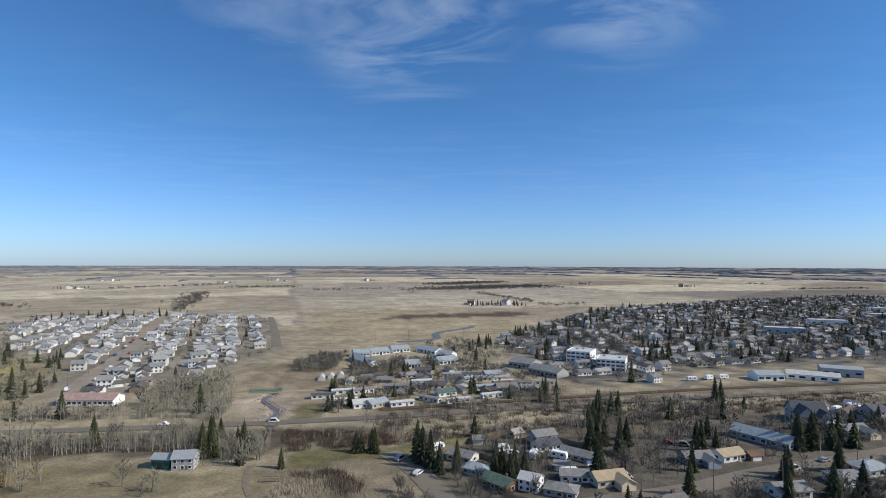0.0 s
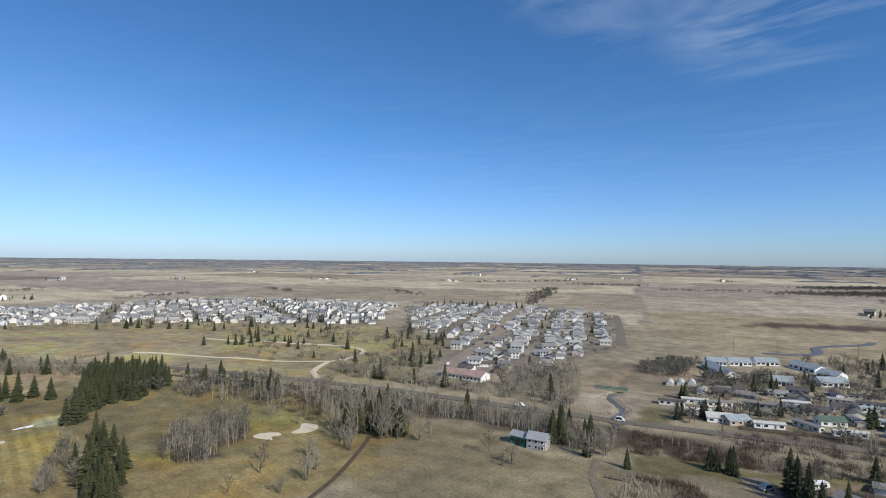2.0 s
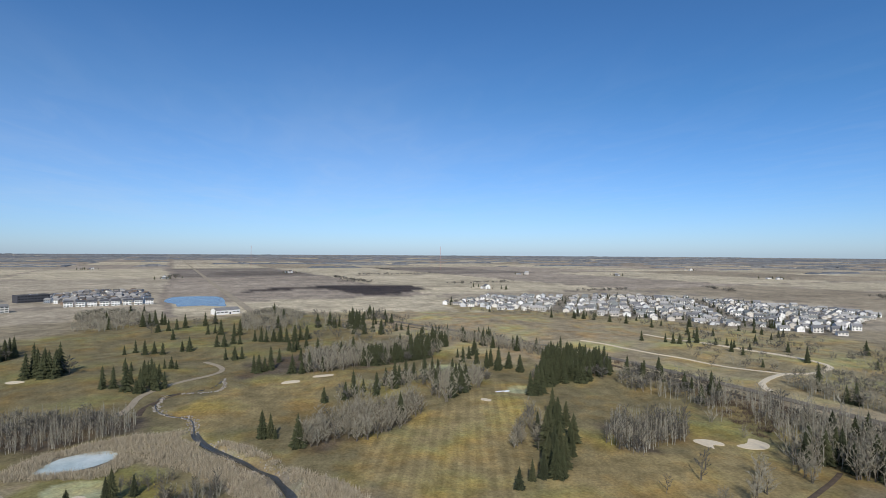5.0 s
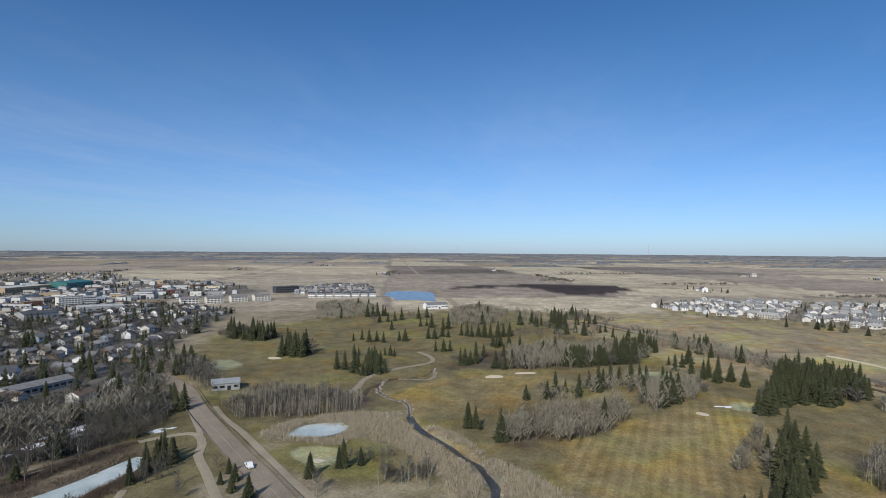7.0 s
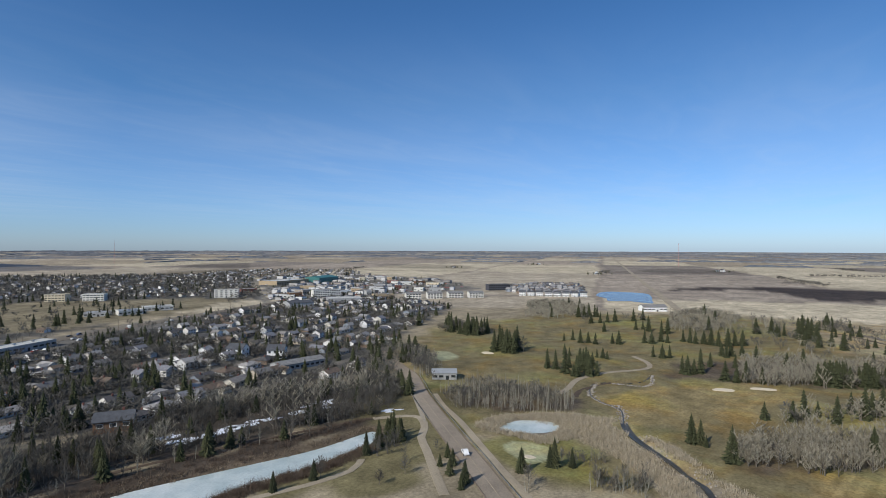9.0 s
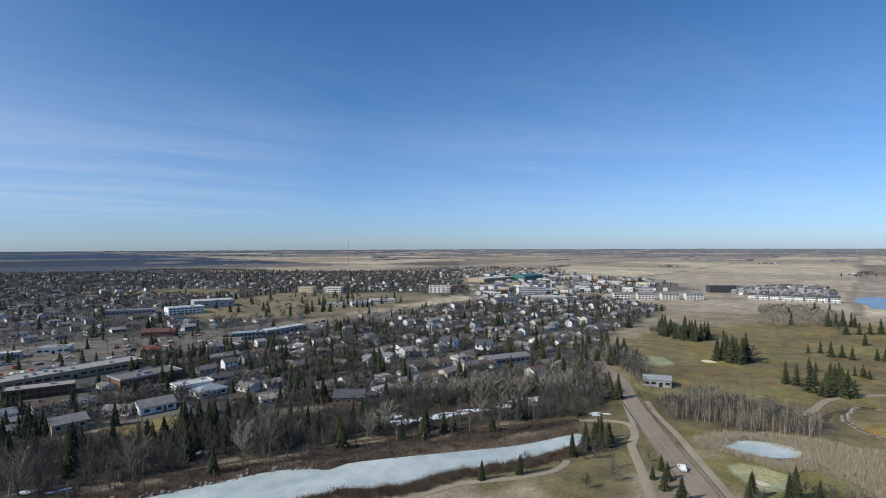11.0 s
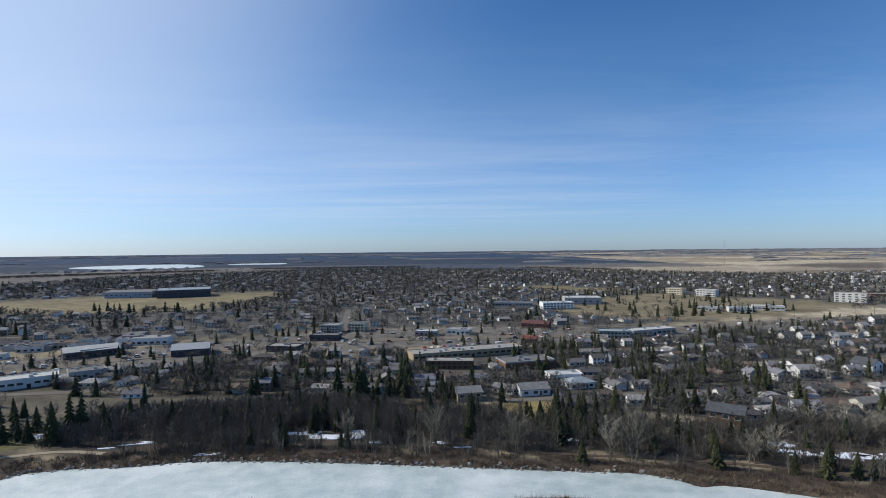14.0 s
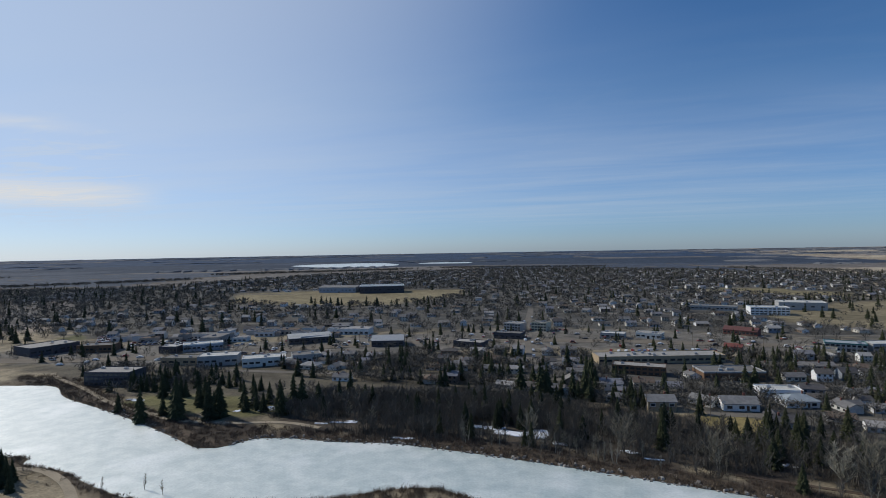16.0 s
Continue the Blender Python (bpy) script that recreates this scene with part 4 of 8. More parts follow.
for x, y, long, wide, turn in ((-118, -187, 13, 6, 168), (-132, -181, 13, 6, 160), (-146, -178, 12, 5, 165), (-162, -174, 13, 5, 165), (-180, -173, 11, 5, 165), (52, -205, 15, 7, 10), (36, -203, 13, 7, 170), (157, -207, 11, 6, 30), (112, -198, 12, 2.5, 12), (226, -202, 9, 2, 12),
                               (-264, 84, 7, 1.4, 100), (-46, -198, 3, 1.6, 20), (2, -197, 5, 1.4, 0), (-138, -38, 3, 1.8, 40), (-190, -141, 6, 1.6, 140), (80, -188, 8, 1.2, 4), (-8, -192, 4, 1.2, 0)):
    c, s = math.cos(radians(turn)), math.sin(radians(turn))
    take(x, y, long * 0.4)
    for k in range(5):
        ox, oy = rng.normal(0, long * 0.4), rng.normal(0, wide * 0.5)
        a = np.arange(16) * 2 * math.pi / 16
        q = rng.uniform(0.45, 1.1, 16) * rng.uniform(0.4, 0.9)
        u, v = ox + np.cos(a) * q * long * 0.5, oy + np.sin(a) * q * wide * 0.6
        patch("snow_bank", np.stack([x + u * c - v * s, y + u * s + v * c], 1), M["snow"], "leftover ragged bank of old snow in the shade", "snow", dz=0.2 + 0.012 * k, rings=2)


# ---- houses ----
def gable(g_wall, g_roof, w, d, hw, rise, over=0.5, x=0.0, y=0.0, across=False, z=0.0):
    """Walls with two gables and a roof of two slabs, along x, or along y when across."""
    def at(px, py, pz):
        return (x - py, y + px, z + pz) if across else (x + px, y + py, z + pz)
    a, b = w / 2, d / 2
    for s in (1, -1):
        g_wall.face([at(-a * s, -b * s, 0), at(a * s, -b * s, 0), at(a * s, -b * s, hw), at(-a * s, -b * s, hw)])
        g_wall.face([at(a * s, -b * s, 0), at(a * s, b * s, 0), at(a * s, b * s, hw), at(a * s, 0, hw + rise), at(a * s, -b * s, hw)])
    k = rise / b
    for s in (1, -1):
        lo, hi = hw - k * over, hw + rise
        e = b + over
        bottom = [at(-a - over, -e * s, lo), at(a + over, -e * s, lo), at(a + over, 0, hi), at(-a - over, 0, hi)]
        g_roof.solid(bottom, [(p[0], p[1], p[2] + 0.22) for p in bottom])


def hipped(g_wall, g_roof, w, d, hw, rise, over=0.6):
    a, b = w / 2, d / 2
    g_wall.box(-a, -b, 0, a, b, hw, bottom=False)
    e, f = a + over, b + over
    r = max(a - b, 0.4)
    for dz in (0.0,):
        c = [(-e, -f, hw), (e, -f, hw), (e, f, hw), (-e, f, hw)]
        t = [(-r, 0, hw + rise), (r, 0, hw + rise)]
        g_roof.face([c[0], c[1], t[1], t[0]])
        g_roof.face([c[2], c[3], t[0], t[1]])
        g_roof.face([c[1], c[2], t[1]])
        g_roof.face([c[3], c[0], t[0]])
        g_roof.box(-e, -f, hw - 0.22, e, f, hw - 0.003)


def pane_boxes(w, d, hw, rows, cols, size=(1.5, 1.1), sides="fblr"):
    """The windows of a plain block: centre, half width, half height, side."""
    out = []
    for r in range(rows):
        z = 1.55 + r * (hw / rows)
        for s in sides:
            span = w if s in "fb" else d
            n = cols if s in "fb" else max(1, int(cols * d / w))
            for i in range(n):
                out.append((s, (i + 0.5) / n * span - span / 2, z, size[0] / 2, size[1] / 2))
    return out


def put_window(frame_geo, pane_geo, w, d, s, u, z, hx, hz):
    """A proud frame of four bars and a pane set back in it."""
    def bar(g, u0, u1, z0, z1, n0, n1):
        if s == "f":
            g.box(u0, -d / 2 - n1, z0, u1, -d / 2 - n0, z1)
        elif s == "b":
            g.box(u0, d / 2 + n0, z0, u1, d / 2 + n1, z1)
        elif s == "r":
            g.box(w / 2 + n0, u0, z0, w / 2 + n1, u1, z1)
        else:
            g.box(-w / 2 - n1, u0, z0, -w / 2 - n0, u1, z1)
    if frame_geo is not None:
        b = 0.12
        bar(frame_geo, u - hx - b, u + hx + b, z + hz, z + hz + b, 0.0, 0.10)
        bar(frame_geo, u - hx - b, u + hx + b, z - hz - b, z - hz, 0.0, 0.14)
        bar(frame_geo, u - hx - b, u - hx, z - hz, z + hz, 0.0, 0.10)
        bar(frame_geo, u + hx, u + hx + b, z - hz, z + hz, 0.0, 0.10)
    bar(pane_geo, u - hx, u + hx, z - hz, z + hz, 0.003, 0.05)


KINDS = {
    "bungalow": (13.0, 8.6, 2.9, 1.9), "split": (12.0, 8.8, 4.2, 2.0), "storey": (9.6, 8.6, 5.4, 2.4), "hip": (13.5, 9.4, 3.0, 2.0),
    "ell": (13.0, 8.4, 3.0, 2.0), "mobile": (15.0, 4.4, 2.9, 0.6), "garage": (6.6, 6.2, 2.6, 1.4), "shed": (4.2, 3.4, 2.2, 1.1), "ranch": (25.0, 9.0, 3.0, 2.4), "manor": (16.0, 11.0, 4.6, 4.6)}


def house_geo(kind):
    """The pieces of one kind of house: walls, roof and the list of its windows and doors."""
    w, d, hw, rise = KINDS[kind]
    wall, roof = Geo(), Geo()
    if kind == "hip":
        hipped(wall, roof, w, d, hw, rise)
    else:
        gable(wall, roof, w, d, hw, rise)
    if kind == "ell":
        gable(wall, roof, 7.0, 6.0, hw - 0.01, 1.6, x=w / 2 - 3.2, y=-d / 2 - 1.6, across=True)
    if kind == "manor":
        gable(wall, roof, 8.0, 6.5, hw + 0.5, 3.2, x=-w / 2 + 4, y=-d / 2 - 1.0, across=True)
        gable(wall, roof, 7.0, 5.0, hw - 0.6, 2.4, x=w / 2 - 3.2, y=-d / 2 - 1.6, across=True)
    rows = 2 if kind in ("storey", "manor") else 1
    cols = {"garage": 1, "shed": 1, "ranch": 6, "mobile": 4, "manor": 4}.get(kind, 3)
    wins = pane_boxes(w, d, hw, rows, cols, (1.9, 1.2) if rows == 1 else (1.3, 1.3), "fblr" if kind not in ("shed", "garage") else "l")
    if kind == "split":
        wins = [(s, u, z + 1.2, hx, hz) for s, u, z, hx, hz in wins]
    return wall, roof, wins


HOUSE = {k: house_geo(k) for k in KINDS}


def house_master(kind, wall_mat, roof_mat, detail=True):
    """One house with its parts, as mesh data to share: name, mesh, part it belongs to."""
    w, d, hw, rise = KINDS[kind]
    wall, roof, wins = HOUSE[kind]
    rows = [("wall", wall.mesh("wall", [wall_mat]), None), ("roof", roof.mesh("roof", [roof_mat]), None)]
    if kind not in ("shed", "garage", "mobile"):
        c = Geo()
        c.box(w * 0.18, 0.5, hw + rise * 0.5, w * 0.18 + 0.7, 1.2, hw + rise + 0.9)
        c.box(w * 0.18 - 0.08, 0.42, hw + rise + 0.9, w * 0.18 + 0.78, 1.28, hw + rise + 1.05)
        rows.append(("chimney", c.mesh("chimney", [M["brick"]]), "roof"))
    g = Geo()
    dx = w * 0.3 if kind in ("garage", "shed") else 0.55
    hi = 2.2 if kind == "garage" else 2.0
    half = 2.3 if kind == "garage" else 0.48
    x0 = 0.0 if kind in ("garage", "shed") else w / 6 + dx * 0.2 - w / 6 + w / 3 - w / 6
    g.box(x0 - half, -d / 2 - 0.06, 0.1, x0 + half, -d / 2 - 0.003, 0.1 + hi)
    for k in range(3):
        g.box(x0 - half * 0.85, -d / 2 - 0.09, 0.25 + k * hi / 3, x0 + half * 0.85, -d / 2 - 0.06, 0.1 + (k + 0.8) * hi / 3)
    rows.append(("door", g.mesh("door", [M["white"] if kind in ("garage", "shed") else M["brown"]]), None))
    if kind not in ("garage", "shed"):
        g = Geo()
        for k in range(3):
            g.box(x0 - 0.9, -d / 2 - 1.5 + k * 0.35, 0.0, x0 + 0.9, -d / 2 - 0.1, 0.12 + k * 0.0 if k == 0 else 0.12 * (k + 1))
        rows.append(("steps", g.mesh("steps", [M["concrete"]]), None))
    for s, u, z, hx, hz in (wins if detail else [q for q in wins if q[0] in "fb"]):
        if s == "f" and abs(u - x0) < hx + half + 0.2:
            continue
        if detail:
            fr, pa = Geo(), Geo()
            put_window(fr, pa, w, d, s, u, z, hx, hz)
            rows.append(("window", fr.mesh("window", [M["white"]]), None))
            rows.append(("pane", pa.mesh("pane", [M["glass"]]), "window"))
        else:
            pa = Geo()
            put_window(None, pa, w, d, s, u, z, hx, hz)
            rows.append(("window", pa.mesh("window", [M["glass"]]), None))
    return rows


MASTERS = {}


def house(kind, x, y, turn, wall="wall", roof="roof", label="", group="", detail=True, size=1.0, category="house", name="house"):
    key = (kind, wall, roof, detail)
    if key not in MASTERS:
        MASTERS[key] = house_master(kind, M[wall], M[roof], detail)
    root = thing(name, label, category, pose(x, y, float(gz(x, y)) - 0.05, 0, 0, turn), group)
    root.scale = (size, size, size)
    last = {}
    for part_name, me, under in MASTERS[key]:
        last[part_name] = part(part_name, me, None, last.get(under, root))
    take(x, y, max(KINDS[kind][:2]) * size * 0.5)
    return root


def between(x1, y1, x2, y2, depth):
    """The middle and turn of a block whose front runs from one place to another and that lies behind it as seen from the site's middle."""
    dx, dy = x2 - x1, y2 - y1
    n = Vector((-dy, dx)).normalized()
    c = Vector(((x1 + x2) / 2, (y1 + y2) / 2))
    if n.dot(c) < 0:
        n = -n
    c += n * depth / 2
    turn = math.degrees(math.atan2(n.y, n.x)) - 90
    return c.x, c.y, turn, math.hypot(dx, dy)


def flat_block(name, label, x1, y1, x2, y2, depth, height, wall, roof, storeys=1, cols=6, pitched=0.0, units=2, category="building", band=None, group="", win=(1.6, 1.2)):
    """A flat-roofed or low-pitched building with parapet, windows, doors and roof units."""
    x, y, turn, w = between(x1, y1, x2, y2, depth)
    sc = float(lift(x, y)[3])
    root = thing(name, label, category, pose(x, y, float(gz(x, y)) - 0.1, 0, 0, turn), group)
    wl, rf = Geo(), Geo()
    if pitched:
        gable(wl, rf, w, depth, height, pitched, 0.4)
    else:
        wl.box(-w / 2, -depth / 2, 0, w / 2, depth / 2, height)
        rf.box(-w / 2 + 0.3, -depth / 2 + 0.3, height + 0.003, w / 2 - 0.3, depth / 2 - 0.3, height + 0.12)
    part("wall", wl, M[wall], root)
    r = part("roof", rf, M[roof], root)
    if not pitched:
        pr = Geo()
        for a in ((-w / 2 - 0.05, -depth / 2 - 0.05, w / 2 + 0.05, -depth / 2 + 0.25), (-w / 2 - 0.05, depth / 2 - 0.25, w / 2 + 0.05, depth / 2 + 0.05),
                  (-w / 2 - 0.05, -depth / 2 + 0.25, -w / 2 + 0.25, depth / 2 - 0.25), (w / 2 - 0.25, -depth / 2 + 0.25, w / 2 + 0.05, depth / 2 - 0.25)):
            pr.box(a[0], a[1], height - 0.35, a[2], a[3], height + 0.5)
        part("parapet", pr, M[band or wall], root)
        rng = random.Random(int(x * 7 + y))
        for _ in range(units):
            ux, uy = rng.uniform(-w * 0.38, w * 0.38), rng.uniform(-depth * 0.3, depth * 0.3)
            u = Geo()
            u.box(ux - 0.9, uy - 0.7, height + 0.12, ux + 0.9, uy + 0.7, height + 1.1)
            u.box(ux - 0.6, uy - 0.5, height + 1.1, ux + 0.6, uy + 0.5, height + 1.25)
            part("roof_unit", u, M["steel"], r)
    for row in range(storeys):
        z = (row + 0.5) * height / storeys + 0.1
        for i in range(cols):
            u = (i + 0.5) / cols * w - w / 2
            if row == 0 and cols > 2 and i == cols // 2:
                dr = Geo()
                dr.box(u - 0.9, -depth / 2 - 0.08, 0.1, u + 0.9, -depth / 2 - 0.003, 2.3)
                part("door", dr, M["glass"], root, "dark glazed door")
                continue
            pa = Geo()
            put_window(None, pa, w, depth, "f", u, z, min(win[0], w / cols * 0.35) / 1.0, min(win[1], height / storeys * 0.5) / 2)
            part("window", pa, M["glass"], root)
    take(x, y, max(w, depth) * 0.5)
    return root


# ---- trees ----
def spruce_geo(seed, tiers, fronds, tall=14.0, wide=3.0):
    """A spruce: a tapered trunk, and whorls of drooping boughs round a ragged cone."""
    r = random.Random(seed)
    trunk, crown = Geo(), Geo()
    trunk.tube((0, 0, -0.3), (0, 0, tall * 0.9), 0.2, 0.03, 5)
    lean = (r.uniform(-0.2, 0.2), r.uniform(-0.2, 0.2))
    for i in range(tiers):
        k = i / tiers
        z = tall * (0.06 + 0.9 * k)
        rad = wide * (1 - k) ** 0.8 * r.uniform(0.82, 1.12) + 0.15
        a0 = r.uniform(0, 6.3)
        for j in range(fronds):
            a = a0 + 6.283 * j / fronds + r.uniform(-0.25, 0.25)
            q = rad * r.uniform(0.72, 1.2)
            half = 6.283 / fronds * 0.62
            sag = q * r.uniform(0.18, 0.42)
            c = Vector((lean[0] * k, lean[1] * k, 0))
            top = c + Vector((0, 0, z + tall / tiers * 0.9))
            tip = c + Vector((math.cos(a) * q, math.sin(a) * q, z - sag))
            left = c + Vector((math.cos(a - half) * q * 0.62, math.sin(a - half) * q * 0.62, z - sag * 0.95))
            right = c + Vector((math.cos(a + half) * q * 0.62, math.sin(a + half) * q * 0.62, z - sag * 0.95))
            crown.face([top, left, tip])
            crown.face([top, tip, right])
    crown.tube((0, 0, tall * 0.92), (lean[0], lean[1], tall * 1.03), 0.18, 0.01, 4)
    return trunk, crown


def bare_geo(seed, tall, spread_r, limbs, twigs, twig_w, low=0.25, stems=1, rise=0.75):
    """A leafless tree: bent tapered stems, limbs that fork, and many thin twigs."""
    r = random.Random(seed)
    trunk, crown = Geo(), Geo()
    for s in range(stems):
        off = Vector((r.uniform(-0.8, 0.8), r.uniform(-0.8, 0.8), 0)) * (stems > 1)
        lean = Vector((r.uniform(-1, 1), r.uniform(-1, 1), 0)) * tall * (0.05 if stems == 1 else 0.16)
        pts = [off + Vector((0, 0, -0.3))]
        for k in (0.3, 0.6, 0.95):
            pts.append(off + lean * k + Vector((r.uniform(-0.25, 0.25), r.uniform(-0.25, 0.25), tall * k)))
        base = 0.018 * tall
        for k in range(3):
            trunk.tube(pts[k], pts[k + 1], base * (1 - k * 0.3), base * (0.7 - k * 0.3) + 0.01, 5 if k == 0 else 4)
        for i in range(limbs // stems):
            f = low + (0.93 - low) * (i + r.random()) / max(1, limbs // stems)
            seg = min(2, int(f / 0.3167))
            p = pts[seg].lerp(pts[seg + 1], min(1, (f - seg * 0.3167) / 0.3167))
            a = i * 2.4 + r.uniform(-0.5, 0.5) + s
            long = spread_r * (1.15 - f * 0.75) * r.uniform(0.7, 1.15)
            d1 = Vector((math.cos(a), math.sin(a), rise * r.uniform(0.7, 1.4))).normalized()
            d2 = (d1 + Vector((r.uniform(-0.4, 0.4), r.uniform(-0.4, 0.4), 0.45))).normalized()
            m, e = p + d1 * long * 0.5, p + d1 * long * 0.5 + d2 * long * 0.5
            w = base * 0.42 * (1.1 - f * 0.6)
            if twigs > 15:
                crown.tube(p, m, w, w * 0.6, 3)
                crown.tube(m, e, w * 0.6, w * 0.2, 3)
            else:
                crown.tube(p, e, w, w * 0.3, 3)
            for j in range(twigs):
                k = r.uniform(0.2, 1.0)
                q = p.lerp(m, k * 2) if k < 0.5 else m.lerp(e, k * 2 - 1)
                d = (d2 + Vector((r.uniform(-1, 1), r.uniform(-1, 1), r.uniform(-0.3, 1.0)))).normalized()
                ln = long * r.uniform(0.22, 0.5)
                side = d.orthogonal().normalized()
                side.rotate(Matrix.Rotation(r.uniform(0, 6.28), 3, d))
                crown.face([q - side * twig_w / 2, q + side * twig_w / 2, q + d * ln])
                if twigs > 15:
                    q2 = q + d * ln * 0.45
                    d3 = (d + Vector((r.uniform(-0.9, 0.9), r.uniform(-0.9, 0.9), r.uniform(-0.2, 0.7)))).normalized()
                    crown.face([q2 - side * twig_w / 2.6, q2 + side * twig_w / 2.6, q2 + d3 * ln * 0.6])
    return trunk, crown


def brush_geo(seed, tall, wide, blades, blade_w):
    """A clump of upright stems."""
    r = random.Random(seed)
    g = Geo()
    for _ in range(blades):
        a, q = r.uniform(0, 6.28), wide * math.sqrt(r.random())
        p = Vector((math.cos(a) * q, math.sin(a) * q, -0.15))
        d = Vector((math.cos(a) * 0.35 * q / wide + r.uniform(-0.25, 0.25), math.sin(a) * 0.35 * q / wide + r.uniform(-0.25, 0.25), 1)) * tall * r.uniform(0.55, 1.1)
        s = Vector((r.uniform(-1, 1), r.uniform(-1, 1), 0)).normalized() * blade_w / 2
        g.face([p - s, p + s, p + d])
    return g


def puff_geo(seed, tall, wide, blades, half=0.5):
    """A leafless tree far off: a trunk and a round crown of broad twig sprays."""
    r = random.Random(seed)
    t, c = Geo(), Geo()
    t.tube((0, 0, -0.3), (0, 0, tall * 0.5), 0.22, 0.15, 3)
    for i in range(blades):
        a, q, z = r.uniform(0, 6.28), wide * math.sqrt(r.random()) * 0.7, tall * r.uniform(0.22, 0.8)
        p = Vector((math.cos(a) * q * 0.5, math.sin(a) * q * 0.5, z))
        d = Vector((math.cos(a) * 0.8 + r.uniform(-0.4, 0.4), math.sin(a) * 0.8 + r.uniform(-0.4, 0.4), r.uniform(0.1, 1.1))).normalized() * wide * r.uniform(0.4, 0.75)
        s = Vector((r.uniform(-1, 1), r.uniform(-1, 1), r.uniform(-1, 1))).normalized() * r.uniform(0.6, 1.4) * half
        c.face([p - s * 0.4, p + d + s, p + d * 1.1 - s])
    return both(t, c)


def both(trunk, crown):
    """Trunk and crown as one template with two materials."""
    a, b = trunk.arrays(), crown.arrays()
    return np.concatenate([a[0], b[0]]), np.concatenate([a[1], b[1] + len(a[0])]), np.concatenate([a[2] * 0, b[2] * 0 + 1])


SPRUCE_NEAR = [spruce_geo(s, 24, 12, 14.5, w) for s, w in ((1, 3.2), (2, 3.7), (3, 2.9), (4, 4.0))]
SPRUCE_FAR = [both(*spruce_geo(s + 10, 9, 7, 13.5, w)) for s, w in ((1, 3.3), (2, 3.9), (3, 3.5))]
BARE_NEAR = [bare_geo(21, 11, 5.0, 28, 24, 0.10), bare_geo(22, 9, 4.8, 26, 24, 0.10, 0.2), bare_geo(23, 12, 4.6, 28, 24, 0.10, 0.25), bare_geo(24, 8.5, 4.6, 28, 24, 0.10, 0.15, 3)]
BARE_FAR = [both(*bare_geo(31, 11, 5.0, 13, 14, 0.18, 0.2)), both(*bare_geo(32, 9.5, 4.8, 13, 14, 0.18, 0.15)), both(*bare_geo(33, 10, 4.8, 13, 14, 0.18, 0.12, 3))]
BARE_MID = [puff_geo(34, 10, 5.2, 56, 0.29), puff_geo(35, 9, 5.0, 56, 0.29), puff_geo(36, 8, 4.8, 56, 0.29)]
ASPEN_NEAR = [bare_geo(41, 12, 2.6, 22, 22, 0.09, 0.25, 1, 1.2), bare_geo(42, 11, 2.4, 20, 22, 0.09, 0.3, 1, 1.3), bare_geo(43, 13, 2.8, 22, 22, 0.09, 0.25, 2, 1.2)]
BUSHY_NEAR = [bare_geo(44, 7.5, 4.2, 26, 22, 0.09, 0.08, 4, 0.95), bare_geo(45, 8.5, 4.6, 25, 22, 0.09, 0.1, 3, 0.85), bare_geo(46, 7.0, 4.4, 26, 22, 0.09, 0.06, 4, 0.8)]
BUSHY_FAR = [both(*bare_geo(56, 7.5, 4.0, 14, 15, 0.17, 0.08, 3, 0.95)), both(*bare_geo(57, 8.0, 4.4, 14, 15, 0.17, 0.1, 3, 0.85))]
ASPEN_FAR = [both(*bare_geo(51, 12, 2.6, 10, 10, 0.19, 0.25, 1, 1.2)), both(*bare_geo(52, 10, 2.5, 10, 10, 0.19, 0.25, 1, 1.3)), both(*bare_geo(53, 11, 2.9, 10, 10, 0.19, 0.15, 2, 1.2))]
ASPEN_MID = [puff_geo(54, 11, 3.0, 52, 0.2), puff_geo(55, 10, 3.2, 52, 0.2)]
DOT_TREE = [puff_geo(61, 8.5, 5.2, 22, 0.95), puff_geo(62, 7.5, 5.6, 22, 0.95), puff_geo(63, 9.5, 4.8, 22, 0.95)]
DOT_SPRUCE = [both(*spruce_geo(71, 4, 5, 13, 4.2)), both(*spruce_geo(72, 4, 5, 12, 3.9))]
REED_CLUMP = [(g.arrays()) for g in (brush_geo(81, 1.7, 1.1, 26, 0.16), brush_geo(82, 1.4, 1.3, 26, 0.16))]
WILLOW_CLUMP = [(g.arrays()) for g in (brush_geo(91, 2.8, 1.5, 40, 0.10), brush_geo(92, 2.0, 1.6, 40, 0.10))]

TOWN_TREES = (0.96, 0.84, 0.82)
TREES = {"spruce": [], "bare": [], "aspen": [], "bushy": []}
rng = np.random.default_rng(5)


def grow(poly, count, share, size=(0.7, 1.15), apart=2.0, room=True, shrink=(1.0, 0.82, 0.82), slim="aspen"):
    """Trees within an outline: share gives the parts of spruce, spreading bare trees and slim aspens."""
    pts = spread(poly, count, rng, apart, room)
    part_of = np.array(share) / sum(share)
    for x, y in pts:
        clump = 0.5 + 0.5 * math.sin(x / 11.0 + 1.9 * math.sin(y / 17.0)) * math.sin(y / 13.0 + 1.6 * math.sin(x / 19.0))
        if rng.random() < part_of[0] * (0.25 + 3.4 * clump ** 2.2):
            k = 0
        else:
            k = 1 if rng.random() * (part_of[1] + part_of[2]) <= part_of[1] else 2
        TREES[("spruce", "bare", slim)[k]].append((x, y, rng.uniform(0, 6.28), rng.uniform(*size) * shrink[k]))


